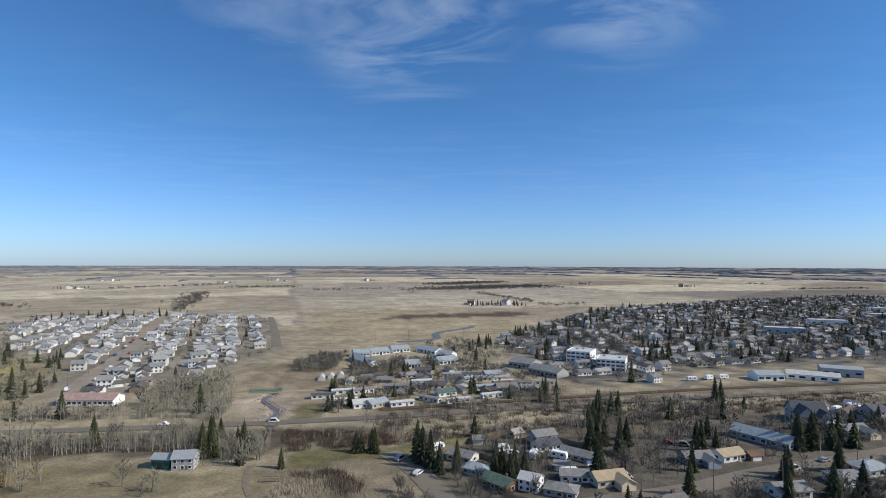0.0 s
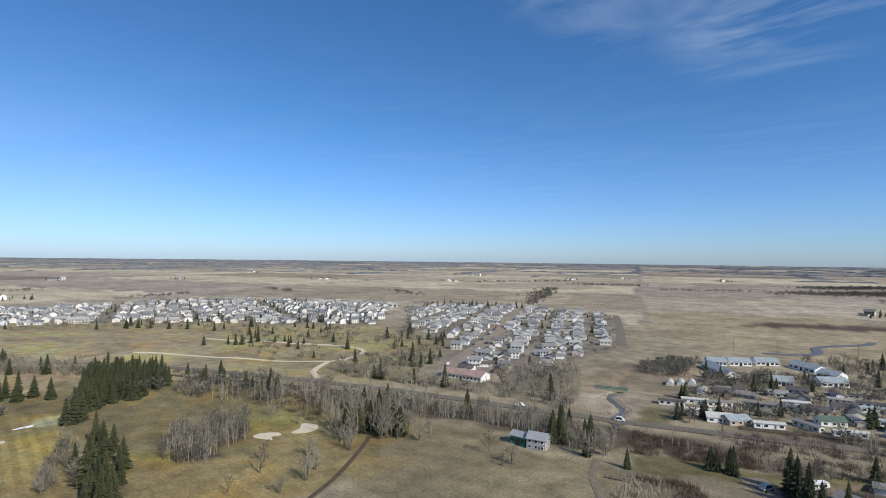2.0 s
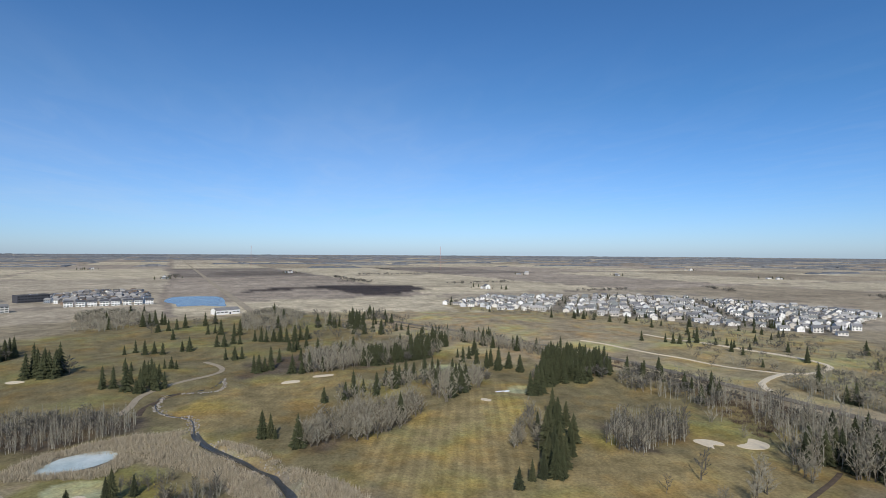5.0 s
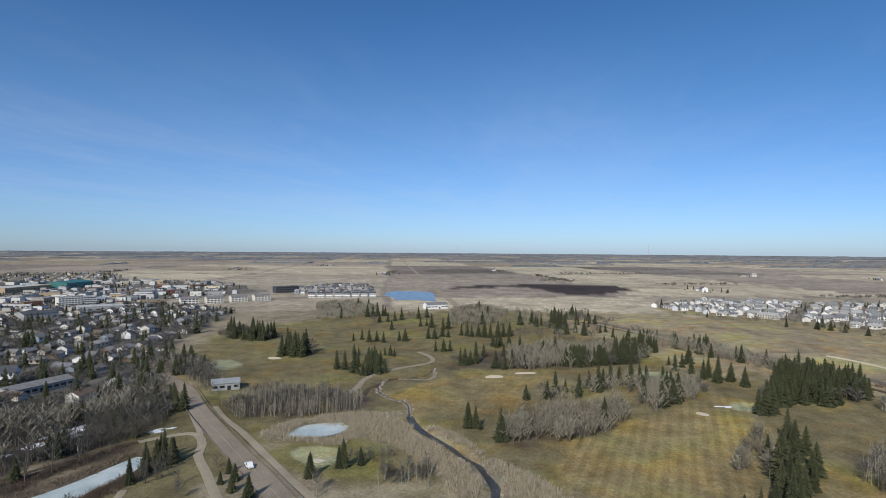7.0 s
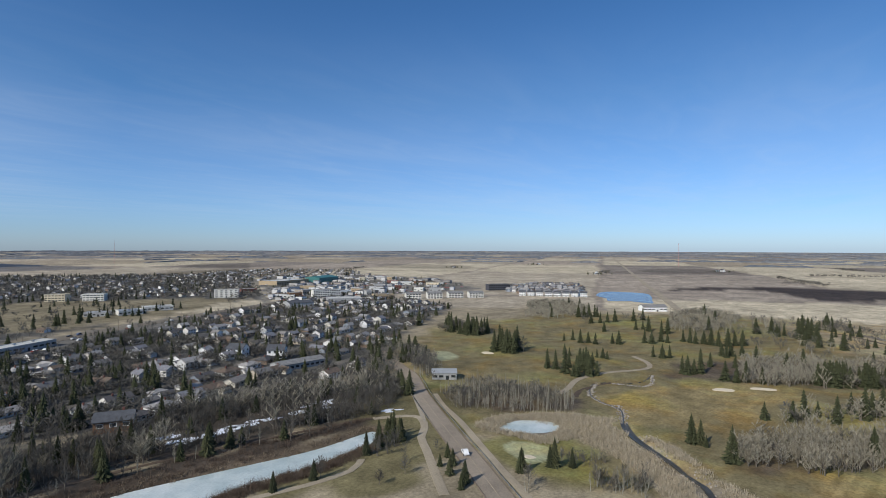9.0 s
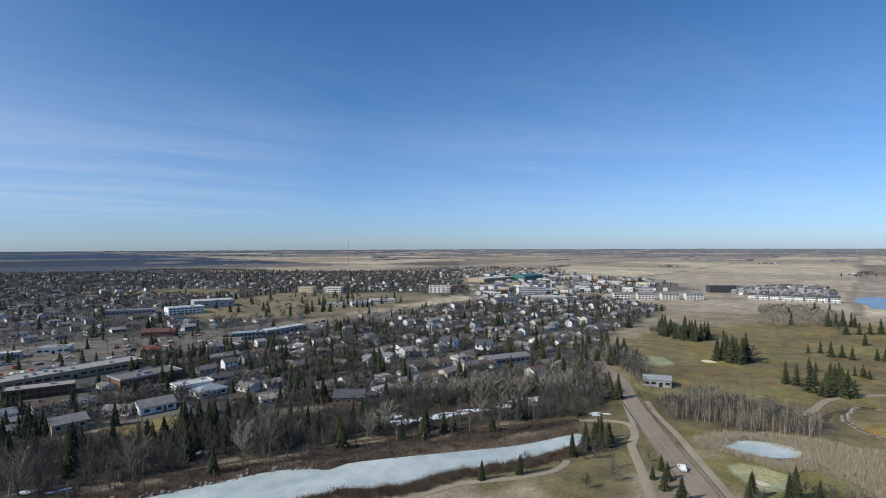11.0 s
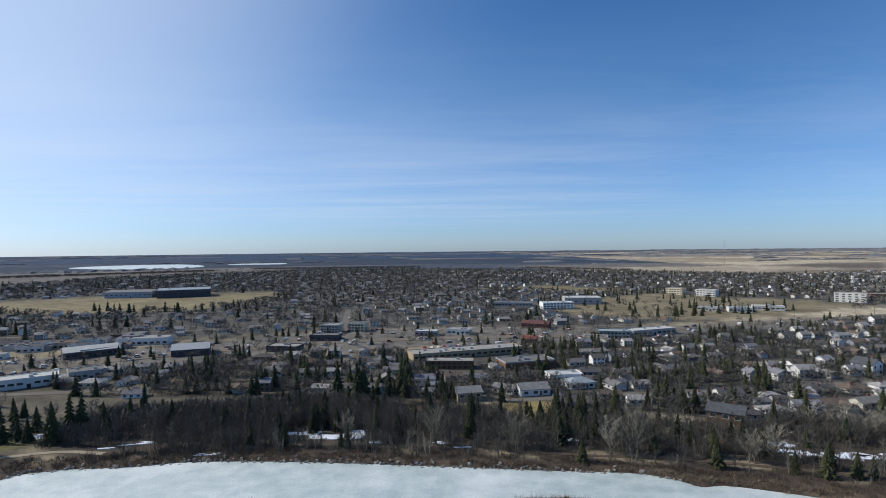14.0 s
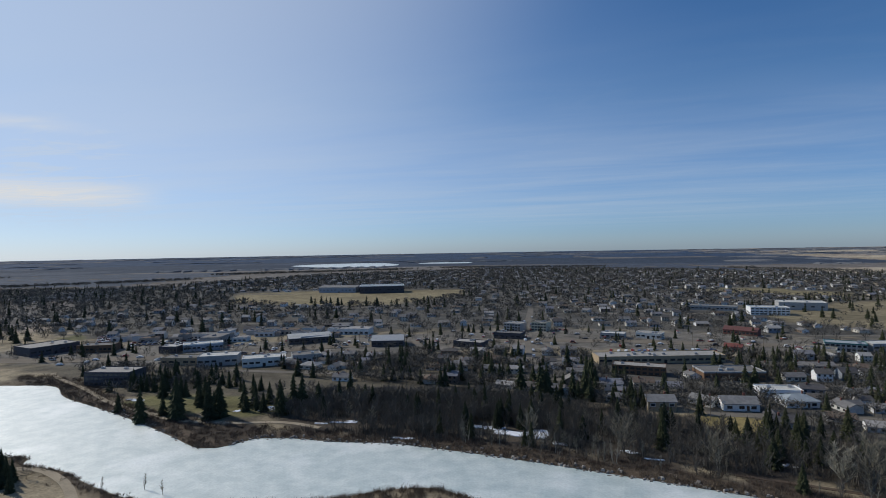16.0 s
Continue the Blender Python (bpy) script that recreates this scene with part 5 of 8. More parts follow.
def row_of(pts, gap, share, size=(0.7, 1.1), jitter=1.5):
    p = smooth(pts, gap)
    kinds = rng.choice(3, len(p), p=np.array(share) / sum(share))
    for (x, y), k in zip(p, kinds):
        TREES[("spruce", "bare", "aspen")[k]].append((x + rng.normal(0, jitter), y + rng.normal(0, jitter), rng.uniform(0, 6.28), rng.uniform(*size)))


def brush(name, poly, count, templates, mat, label, category, size=(0.7, 1.3), room=False):
    pts = spread(poly, count, rng, 0.0, room)
    dry = signed(RIVER, np.array([q[0] for q in pts]), np.array([q[1] for q in pts])) > 0.6
    pts = [q for q, ok in zip(pts, dry) if ok]
    rows = [(i % len(templates), x, y, rng.uniform(0, 6.28), rng.uniform(*size), rng.uniform(0.8, 1.2)) for i, (x, y) in enumerate(pts)]
    joined(name, templates, rows, [mat], label, category)


# ---- near houses east of the meadow ----
NEAR_GROUP = "houses by the crescent"


def house_on(kind, x1, y1, x2, y2, wall, roof, label, size=0, group=NEAR_GROUP):
    x, y, turn, w = between(x1, y1, x2, y2, KINDS[kind][1])
    return house(kind, x, y, turn, wall, roof, label, group, True, 0.88 * (size or min(1.25, max(0.75, w / KINDS[kind][0]))))


house_on("shed", 12, 213, 16, 213, "white", "grey_roof", "small white garden shed with grey roof", 1.1, "sheds")
house_on("shed", 28, 219, 33, 222, "tan", "flat_roof", "small tan wooden garden shed", 1.25, "sheds")
house_on("split", 36, 211, 46, 215, "grey_wall", "grey_roof", "grey split-level house with pale grey shingle roof")
house_on("bungalow", 36, 203, 46, 207, "white", "dark_roof", "white bungalow with near-black shingle roof", 0.85)
house_on("ranch", 41, 200, 54, 189, "blue_wall", "grey_roof", "long blue-grey house with grey shingle roof", 0.72)
house_on("bungalow", 1, 196, 9, 191, "pale", "grey_roof", "pale stucco bungalow with grey roof", 0.85)
house_on("hip", 6, 183, 13, 179, "blue_wall", "blue_roof", "blue-grey house with pale hipped roof", 0.75)
house_on("bungalow", 11, 174, 19, 166, "brown", "green_roof", "brown house with dark green shingle roof", 0.9)
house_on("storey", 22, 170, 29, 166, "white", "white_roof", "white two-storey house with pale roof", 0.75)
house_on("hip", 30, 166, 39, 162, "grey_wall", "grey_roof", "grey house with low hipped roof", 0.8)
house_on("bungalow", 38, 176, 47, 175, "white", "grey_roof", "white bungalow with grey shingle roof", 0.8)
house_on("ell", 48, 171, 60, 174, "cream", "tan", "cream bungalow with brown roof and porch", 0.95)
house_on("garage", 37, 186, 43, 184, "grey_wall", "grey_roof", "grey detached garage with white door", 0.9, "sheds")
house_on("shed", 50, 187, 53, 187, "white", "white", "tiny white playhouse in a yard", 0.9, "sheds")
house_on("ell", 86, 191, 95, 192, "blue_wall", "grey_roof", "blue-grey bungalow behind bare trees", 0.9)
house_on("bungalow", 99, 193, 110, 197, "white", "tan", "white-fronted bungalow with brown roof", 0.9)
house_on("garage", 110, 195, 115, 196, "brown", "brown", "brown wooden garage with open gable", 0.85, "sheds")
house_on("ranch", 116, 227, 131, 204, "blue_wall", "blue_roof", "long ranch house with pale blue-grey shingle roof", 1.02)
house_on("manor", 156, 246, 173, 243, "grey_wall", "dark_roof", "large grey house with steep dark cross-gabled roof", 1.0)
house_on("ell", 163, 222, 177, 225, "cream", "grey_roof", "cream house with grey roof and wide gable", 1.0)
house_on("storey", 190, 242, 202, 246, "grey_wall", "dark_roof", "dark-roofed two-storey house beside lawns", 1.05)
house_on("hip", 125, 172, 138, 174, "white", "grey_roof", "white bungalow with grey hipped roof", 0.95)
house_on("bungalow", 100, 163, 112, 165, "pale", "grey_roof", "pale bungalow with grey roof", 0.95)
house_on("hip", 140, 180, 152, 184, "pale", "blue_roof", "pale bungalow with light grey roof", 0.95)
house_on("bungalow", 60, 152, 72, 156, "tan", "flat_roof", "tan bungalow with brown roof", 0.95)

# green-sided yard building with a pale house on the meadow
flat_block("yard_building", "green-sided yard building with grey sheet roof", -99, 187, -92.5, 186.5, 5.0, 3.4, "green_wall", "metal_roof", 1, 3, 1.2)
house_on("storey", -91.5, 184, -83.5, 185, "grey_wall", "metal_roof", "grey two-storey house with light sheet roof on the meadow", 0.85)
flat_block("care_home", "long white building with faded red shingle roof", -188, 267, -161, 268, 11.0, 3.0, "white", "faded_red", 1, 11, 2.2, category="building")

# court of mobile homes and row houses across the corridor
COURT = "homes of the trailer court"
for kind, x1, y1, x2, y2, wall, roof in (
        ("mobile", -56.5, 292, -49.5, 294, "white", "white_roof"), ("mobile", -48, 291, -36, 298, "wall", "grey_roof"), ("bungalow", -41, 263.5, -34, 266, "white", "white_roof"), ("bungalow", -34, 262, -25, 271, "wall", "blue_roof"),
        ("mobile", -23, 267, -15.5, 270, "white", "white_roof"), ("mobile", -13, 282, -2, 274, "wall", "grey_roof"), ("bungalow", -3, 286, 9.5, 292, "white", "green_roof"), ("mobile", 14.5, 326, 24, 329, "white", "blue_roof"),
        ("mobile", -17.5, 316, -6.5, 319, "white", "white_roof"), ("mobile", -51, 272, -45.5, 274, "white", "white_roof"), ("mobile", 5.5, 274, 11.5, 276, "white", "white_roof"), ("mobile", 20, 303, 29, 306, "white", "blue_roof"),
        ("mobile", 31, 315, 40, 318, "white", "white_roof"), ("bungalow", 27, 336, 37, 339, "white", "blue_roof"), ("mobile", 22, 284, 31, 288, "white", "white_roof")):
    house_on(kind, x1, y1, x2, y2, wall, roof, "light-sided mobile home in a bare yard" if kind == "mobile" else "pale bungalow with light roof in the court", 0.9, COURT)
for a in ((-68, 397, -50, 368), (-66, 409, -55, 413), (-53.5, 416, -41, 423), (-39, 429, -26, 435), (-21, 436, -6, 420), (-5, 410, 5, 403), (-2, 378, 11, 386), (-24.5, 366, -15, 368)):
    flat_block("row_house", "low white row house with pale blue-grey roof", *a, 10.0, 2.8, "white", "blue_roof", 1, 5, 2.2, category="row house", group="row houses round the green")
for x, y in ((-73, 331), (-68, 335), (-63, 339)):
    g = Geo()
    for k in range(6):
        a0, a1 = math.pi * k / 6, math.pi * (k + 1) / 6
        g.face([(-2.2 * math.cos(a0), -4, 2.8 * math.sin(a0)), (-2.2 * math.cos(a1), -4, 2.8 * math.sin(a1)), (-2.2 * math.cos(a1), 4, 2.8 * math.sin(a1)), (-2.2 * math.cos(a0), 4, 2.8 * math.sin(a0))])
    g.face([(-2.2 * math.cos(math.pi * k / 6), -4, 2.8 * math.sin(math.pi * k / 6)) for k in range(7)])
    g.face([(-2.2 * math.cos(math.pi * k / 6), 4, 2.8 * math.sin(math.pi * k / 6)) for k in range(6, -1, -1)])
    tagged(new("storage_tent", g.mesh("storage_tent", [M["white_roof"]])), "white rounded fabric storage tent", "tent", "storage tents").matrix_basis = pose(x, y, 0, 0, 0, 10)
    take(x, y, 4)

# blocks of the east side
flat_block("apartment_block", "white three-storey apartment block with flat roof", 89, 395, 104, 387, 20, 7.5, "white", "white_roof", 3, 5, category="apartment block", group="apartment blocks east")
flat_block("apartment_block", "white three-storey apartment block with flat roof", 102, 364, 119, 357, 20, 7.0, "white", "white_roof", 3, 6, category="apartment block", group="apartment blocks east")
flat_block("long_hall", "long low hall with grey pitched roof", 45, 373, 58, 362, 15, 3.8, "grey_wall", "grey_roof", 1, 5, 2.4)
flat_block("long_hall", "long low hall with grey pitched roof", 55, 352, 70, 335, 12, 3.4, "grey_wall", "grey_roof", 1, 7, 2.4)
flat_block("steel_shed", "white steel shed with pale blue roof", 190, 330, 206, 330, 11, 3.6, "white", "blue_roof", 1, 4, 2.0, category="shed", group="steel sheds")
flat_block("steel_shed", "white steel shed with cream roof", 212, 338, 236, 325, 10, 3.2, "white", "white_roof", 1, 5, 1.8, category="shed", group="steel sheds")
flat_block("steel_shed", "long blue-grey steel shed", 240, 348, 260, 338, 12, 5.0, "blue_wall", "metal_roof", 1, 4, 1.2, category="shed", group="steel sheds")

# ---- west bank and main street ----
WEST = "houses above the far bank"
for a in (("split", -6, -248, -19, -251, "tan", "grey_roof", "tan split-level house with grey roof above the woods"), ("bungalow", -23, -266, -33, -259, "white", "grey_roof", "white-gabled bungalow with grey roof"),
          ("bungalow", -36, -257, -52, -260, "white", "grey_roof", "broad white house with pale grey roof on a lawn"), ("hip", -62, -268, -77, -272, "white", "blue_roof", "white house with pale blue-grey roof"),
          ("bungalow", -72, -250, -83, -249, "grey_wall", "roof", "grey bungalow with gable roof"), ("bungalow", -82, -241, -93, -240, "white", "roof", "white bungalow with brown-grey roof"),
          ("split", -104, -219, -118, -209, "brown", "dark_roof", "large dark brown house with dark roof"), ("bungalow", 66, -270, 57, -268, "grey_wall", "roof", "grey bungalow beyond the woods"),
          ("bungalow", 55, -268, 43, -266, "white", "roof", "white-fronted bungalow beyond the woods"), ("bungalow", 42, -267, 33, -270, "blue_wall", "roof", "blue-grey bungalow beyond the woods"),
          ("storey", -223, -300, -229, -286, "white", "dark_roof", "white two-storey house with black roof"), ("storey", -233, -275, -242, -262, "white", "dark_roof", "white two-storey house with black roof")):
    house_on(*a, group=WEST)
flat_block("long_hall", "long low grey hall among bare trees", -213, -238, -243, -232, 10, 3.6, "grey_wall", "grey_roof", 1, 9, 1.6)
flat_block("flat_house", "flat-roofed house with bright white roof", -56, -284, -74, -286, 10, 3.4, "white", "white_roof", 1, 5)
flat_block("strip_mall", "long low strip mall with gravel roof", 18, -340, -54, -364, 16, 4.2, "tan", "flat_roof", 1, 18, units=9, band="tan", category="shop")
flat_block("strip_mall", "low flat-roofed shop with tan fascia", -36, -311, -66, -319, 16, 4.5, "brown", "flat_roof", 1, 8, units=4, band="grey_wall", category="shop")
flat_block("low_block", "low flat-roofed apartment block", 10, -318, -18, -316, 11, 4.6, "brown", "flat_roof", 2, 9, units=2)
flat_block("diner", "dark red restaurant with hipped roof", -70, -482, -92, -472, 11, 3.8, "brick", "red_roof", 1, 9, 2.2, category="restaurant")
flat_block("diner", "orange-red restaurant with bright roof", -59, -403, -69, -400, 8, 3.4, "orange", "orange", 1, 4, 1.6, category="restaurant")
flat_block("brick_shop", "low pale brick shop by the street", -104, -402, -120, -396, 12, 4.2, "cream", "flat_roof", 1, 5, category="shop")
flat_block("motel", "flat-roofed motel with teal trim", -121, -420, -143, -415, 14, 5.2, "grey_wall", "blue_roof", 2, 8, band="teal", category="motel")
flat_block("shop", "blue flat-roofed shop on the main street", 240, -362, 222, -380, 14, 5.0, "blue_wall", "white_roof", 1, 5, category="shop")
flat_block("rink", "dark hall with broad hipped grey roof", 180, -362, 158, -370, 18, 4.6, "dark_wall", "metal_roof", 1, 6, 2.8, category="hall")
flat_block("shop", "dark low shop on the main street", 122, -378, 100, -373, 12, 4.0, "dark_wall", "flat_roof", 1, 6, category="shop")
flat_block("apartment_block", "grey three-storey apartment block", 103, -462, 88, -458, 14, 6.5, "grey_wall", "flat_roof", 3, 6, category="apartment block", group="apartment blocks west")
flat_block("apartment_block", "cream three-storey apartment block", 80, -466, 67, -464, 14, 7.0, "cream", "flat_roof", 3, 5, category="apartment block", group="apartment blocks west")
flat_block("shop", "grey shop with white roof on the main street", 22, -440, 4, -438, 11, 3.8, "grey_wall", "white_roof", 1, 5, category="shop")
flat_block("shop", "pale shop with gravel roof on the main street", -4, -446, -22, -441, 11, 4.2, "pale", "flat_roof", 1, 5, category="shop")
flat_block("shop", "low dark shop beside a parking lot", 102, -420, 80, -418, 12, 4.5, "dark_wall", "flat_roof", 1, 5, category="shop")
flat_block("car_showroom", "blue car showroom with white roof", 319, -303, 306, -306, 12, 4.5, "dark_wall", "white_roof", 1, 5, category="shop")
flat_block("car_showroom", "long blue car showroom with white roof", 304, -310, 284, -328, 12, 5.0, "blue_wall", "white_roof", 1, 9, band="white", category="shop")
flat_block("warehouse", "grey flat-roofed warehouse with pale roof", 256, -272, 235, -284, 14, 6.0, "grey_wall", "white_roof", 1, 6, category="warehouse")
flat_block("warehouse", "low tan warehouse with gravel roof", 283, -270, 260, -276, 12, 4.5, "tan", "flat_roof", 1, 5, category="warehouse")
flat_block("warehouse", "long low warehouse with white roof", 226, -277, 205, -292, 13, 5.0, "pale", "white_roof", 1, 7, category="warehouse")
flat_block("warehouse", "grey warehouse with pale roof", 202, -295, 188, -306, 13, 5.0, "grey_wall", "flat_roof", 1, 6, category="warehouse")
flat_block("apartment_block", "grey three-storey apartment block with balconies by the trail", 281, -217, 256, -223, 15, 7.0, "dark_wall", "flat_roof", 3, 9, category="apartment block", group="apartment blocks south")
flat_block("hall", "dark hall with domed pale roof", 247, -356, 222, -376, 18, 4.5, "dark_wall", "white_roof", 1, 8, 2.4, category="hall")
flat_block("store", "dark flat-roofed store above the river", 398, -268, 392, -300, 24, 6.0, "dark_wall", "flat_roof", 1, 7, category="shop")
flat_block("school", "low brown school wing", 380, -288, 358, -298, 14, 5.0, "brown", "flat_roof", 1, 8, category="school")
flat_block("school", "white three-storey school with flat roof", -115, -618, -150, -620, 18, 7.5, "white", "white_roof", 3, 9, units=3, category="school")
flat_block("gymnasium", "grey school gymnasium with pale roof", -152, -672, -196, -668, 30, 8.0, "grey_wall", "white_roof", 1, 5, units=2, category="school")
flat_block("school", "low school wing with pale windows", -60, -660, -108, -650, 16, 4.5, "grey_wall", "flat_roof", 1, 12, units=4, category="school")
flat_block("arena", "long dark blue arena hall", 514, -832, 446, -840, 40, 9.0, "blue_wall", "grey_roof", 1, 10, 2.5, category="arena")
flat_block("arena", "broad arena with white roof edge", 428, -820, 360, -850, 50, 12.0, "dark_wall", "blue_roof", 1, 10, band="white", units=3, category="arena")
flat_block("recreation_centre", "large teal recreation centre", -806, -784, -870, -792, 36, 10.0, "teal", "teal", 1, 8, 3.0, category="arena")
flat_block("recreation_centre", "long tan mall hall with white roof", -706, -795, -798, -806, 44, 7.5, "tan", "white_roof", 1, 14, units=6, category="mall")
flat_block("apartment_block", "pale four-storey apartment block", -564, -560, -598, -540, 14, 10.0, "pale", "flat_roof", 4, 12, category="apartment block", group="apartment blocks west")
flat_block("apartment_block", "cream three-storey apartment block", -330, -802, -346, -784, 14, 9.0, "cream", "flat_roof", 3, 6, category="apartment block", group="apartment blocks west")
flat_block("apartment_block", "pale three-storey apartment block", -360, -770, -378, -752, 14, 9.0, "pale", "flat_roof", 3, 6, category="apartment block", group="apartment blocks west")
flat_block("shop", "grey low shop beside the school field", -279, -594, -296, -580, 14, 4.0, "grey_wall", "metal_roof", 1, 6, category="shop")
flat_block("shop", "pale low shop with grey roof", -304, -576, -326, -570, 15, 4.6, "pale", "metal_roof", 1, 6, category="shop")
flat_block("shop", "pale low shop with bright roof", -338, -592, -366, -580, 14, 4.6, "pale", "white_roof", 1, 7, category="shop")
flat_block("warehouse", "long low warehouse with pale green-grey roof", -149, -424, -188, -438, 13, 4.4, "grey_wall", "white_roof", 1, 9, category="warehouse")
for k in range(4):
    flat_block("apartment_block", "white three-storey apartment block", -613 - 22 * k, -434 + 21 * k, -628 - 22 * k, -419 + 21 * k, 13, 7.5, "pale", "grey_roof", 3, 5, 2.0, category="apartment block", group="white apartment blocks")
for k in range(8):
    flat_block("row_house", "white two-storey row house with dark roof", -750 - 4 * k, -326 + 12 * k, -753 - 4 * k, -317 + 12 * k, 9, 6.0, "white", "dark_roof", 2, 3, 2.0, category="row house", group="row houses by the pond")
flat_block("apartment_block", "long dark three-storey apartment block", -814, -408, -842, -382, 16, 10.0, "dark_wall", "flat_roof", 3, 10, category="apartment block", group="apartment blocks west")
flat_block("clubhouse", "white clubhouse with broad roof near the pond", -636, -126, -652, -104, 14, 5.0, "white", "grey_roof", 1, 6, 2.4, category="clubhouse")
flat_block("maintenance_shed", "grey-white maintenance shed with pale sheet roof", -246, -157, -253, -146, 9, 3.6, "grey_wall", "metal_roof", 1, 4, 1.4, category="shed")
flat_block("store", "broad store with bright white roof", -511, -483, -543, -454, 26, 6.0, "grey_wall", "white_roof", 1, 6, category="shop", group="retail park stores")
flat_block("store", "dark grey hall beside the retail park", -438, -472, -464, -460, 24, 7.0, "grey_wall", "dark_roof", 1, 4, 2.0, category="hall", group="retail park stores")
flat_block("store", "tan-red store with pale sign wall", -592, -472, -614, -456, 16, 6.0, "tan", "flat_roof", 1, 4, category="shop", group="retail park stores")
flat_block("apartment_block", "pale four-storey apartment block", -483, -670, -506, -648, 14, 11.0, "pale", "flat_roof", 4, 5, category="apartment block", group="apartment blocks west")
pick = random.Random(17)
for x1, y1 in spread([(-440, -500), (-640, -520), (-700, -460), (-830, -450), (-1000, -600), (-1020, -860), (-860, -1000), (-640, -780), (-420, -640)], 26, np.random.default_rng(21), 34.0, True):
    n, w = math.hypot(x1, y1), pick.uniform(10, 26)
    a = math.atan2(y1, x1) + math.pi / 2 + pick.uniform(-0.5, 0.5)
    tx, ty = math.cos(a) * w / 2, math.sin(a) * w / 2
    flat_block("store", pick.choice(("low flat-roofed shop in the retail park", "pale shop unit in the retail park", "low workshop in the retail park")), x1 - tx, y1 - ty, x1 + tx, y1 + ty, pick.uniform(9, 16), pick.uniform(3.8, 7.5),
               pick.choice(("pale", "white", "cream", "grey_wall", "brown", "tan", "grey_wall", "brick")), pick.choice(("white_roof", "flat_roof", "metal_roof", "grey_roof", "flat_roof")), 1, 3, units=1, category="shop", group="retail park stores")
for k, (x1, y1) in enumerate(((330, 560), (430, 640), (560, 720), (640, 820), (420, 520), (720, 760))):
    flat_block("warehouse", "pale flat-roofed warehouse at the edge of town", x1, y1, x1 + 34, y1 - 14, 16, 6, "pale" if k % 2 else "blue_wall", "white_roof", 1, 5, category="warehouse", group="east warehouses")

# ---- residential districts ----
HOUSES = []


def district(poly, turn, lot=18.0, gap=66.0, fill=0.92, kinds=("bungalow", "split", "hip", "ell", "storey"), name="", cross=190.0, garages=0.35, roads=True, loose=0.2):
    """Streets along one direction of the plan with houses on both sides, and cross streets."""
    p = np.asarray(poly, float)
    c = p.mean(0)
    a = radians(turn)
    u, v = np.array((math.cos(a), math.sin(a))), np.array((-math.sin(a), math.cos(a)))
    lu, lv = (p - c) @ u, (p - c) @ v
    k = math.floor(lv.min() / gap)
    while k * gap < lv.max():
        s = np.arange(lu.min(), lu.max(), 3.0)
        line = c + s[:, None] * u + k * gap * v
        ok = inside(p, line[:, 0], line[:, 1])
        i = 0
        while i < len(s):
            if ok[i]:
                j = i
                while j + 1 < len(s) and ok[j + 1]:
                    j += 1
                if j - i > 10 and roads:
                    strip("road_" + name, [line[i], line[(i + j) // 2], line[j]], 6.0, M["asphalt_old"], "dusty residential street between bare trees", "road", step=14.0)
                i = j
            i += 1
        for side in (1, -1):
            for s in np.arange(lu.min(), lu.max(), lot):
                q = c + (s + rng.uniform(-2.5, 2.5)) * u + (k * gap + side * (min(17, gap * 0.27) + rng.uniform(-2.5, 3.5))) * v
                if rng.random() > fill or abs((s % cross) - cross / 2) < 9 or not inside(p, [q[0]], [q[1]])[0] or not free(*q):
                    continue
                kind = kinds[rng.integers(len(kinds))]
                face = turn + (180 if side < 0 else 0) + rng.normal(0, 6) + (90 if rng.random() < loose else 0)
                HOUSES.append((kind, q[0], q[1], face, rng.uniform(0.66, 0.88)))
                take(q[0], q[1], 3.2)
                if rng.random() < garages:
                    g = q + u * rng.uniform(-5, 5) + side * rng.uniform(11, 13) * v
                    if free(*g) and inside(p, [g[0]], [g[1]])[0]:
                        HOUSES.append(("garage", g[0], g[1], face + 180, 0.85))
                        take(g[0], g[1], 3)
        k += 1


district([(-204, 300), (-262, 392), (-352, 440), (-480, 612), (-465, 720), (-240, 712), (-150, 460), (-146, 352), (-150, 302), (-176, 285)], 111, 12.5, 46, kinds=("storey", "split", "bungalow", "storey", "ell"), name="suburb", garages=0.5, roads=False, loose=0.45)
district(SUBURB_FAR, 62, 13.5, 46, kinds=("storey", "split", "storey", "ell"), name="suburb_far", garages=0.2, roads=False, loose=0.45)
district(TOWN_EAST, 20, 16, 58, name="east", garages=0.5)
district([(-62, 272), (10, 276), (62, 300), (62, 345), (30, 362), (-24, 352), (-68, 318)], 8, 12.5, 30, 0.85, ("mobile", "bungalow", "mobile", "ell"), name="court", garages=0.3, roads=False)
district([(70, 215), (60, 240), (140, 262), (260, 300), (330, 270), (220, 150), (180, 180), (150, 210)], 25, 24, 60, 0.5, name="crescent", roads=False)
district(TOWN_WEST, 8, 15.5, 54, name="west", garages=0.35)
district([(60, -490), (-150, -478), (-230, -520), (-130, -560), (-118, -700), (-310, -830), (-350, -870), (-250, -840), (-60, -960), (-200, -1010), (-330, -880), (-520, -640), (-969, -1202), (-579, -1493), (-169, -1799), (150, -1950), (500, -1900), (900, -1500), (1000, -900), (560, -740), (500, -870), (330, -970), (240, -900), (215, -700), (299, -625), (420, -640), (600, -600), (640, -420), (420, -320), (260, -420)], 12, 21, 74, 0.66, name="south", garages=0.15)
district([(-733, -1012), (-891, -1001), (-1082, -914), (-1305, -1103), (-1241, -1394), (-1000, -1420)], 40, 20, 66, 0.9, name="west_far", garages=0.0)
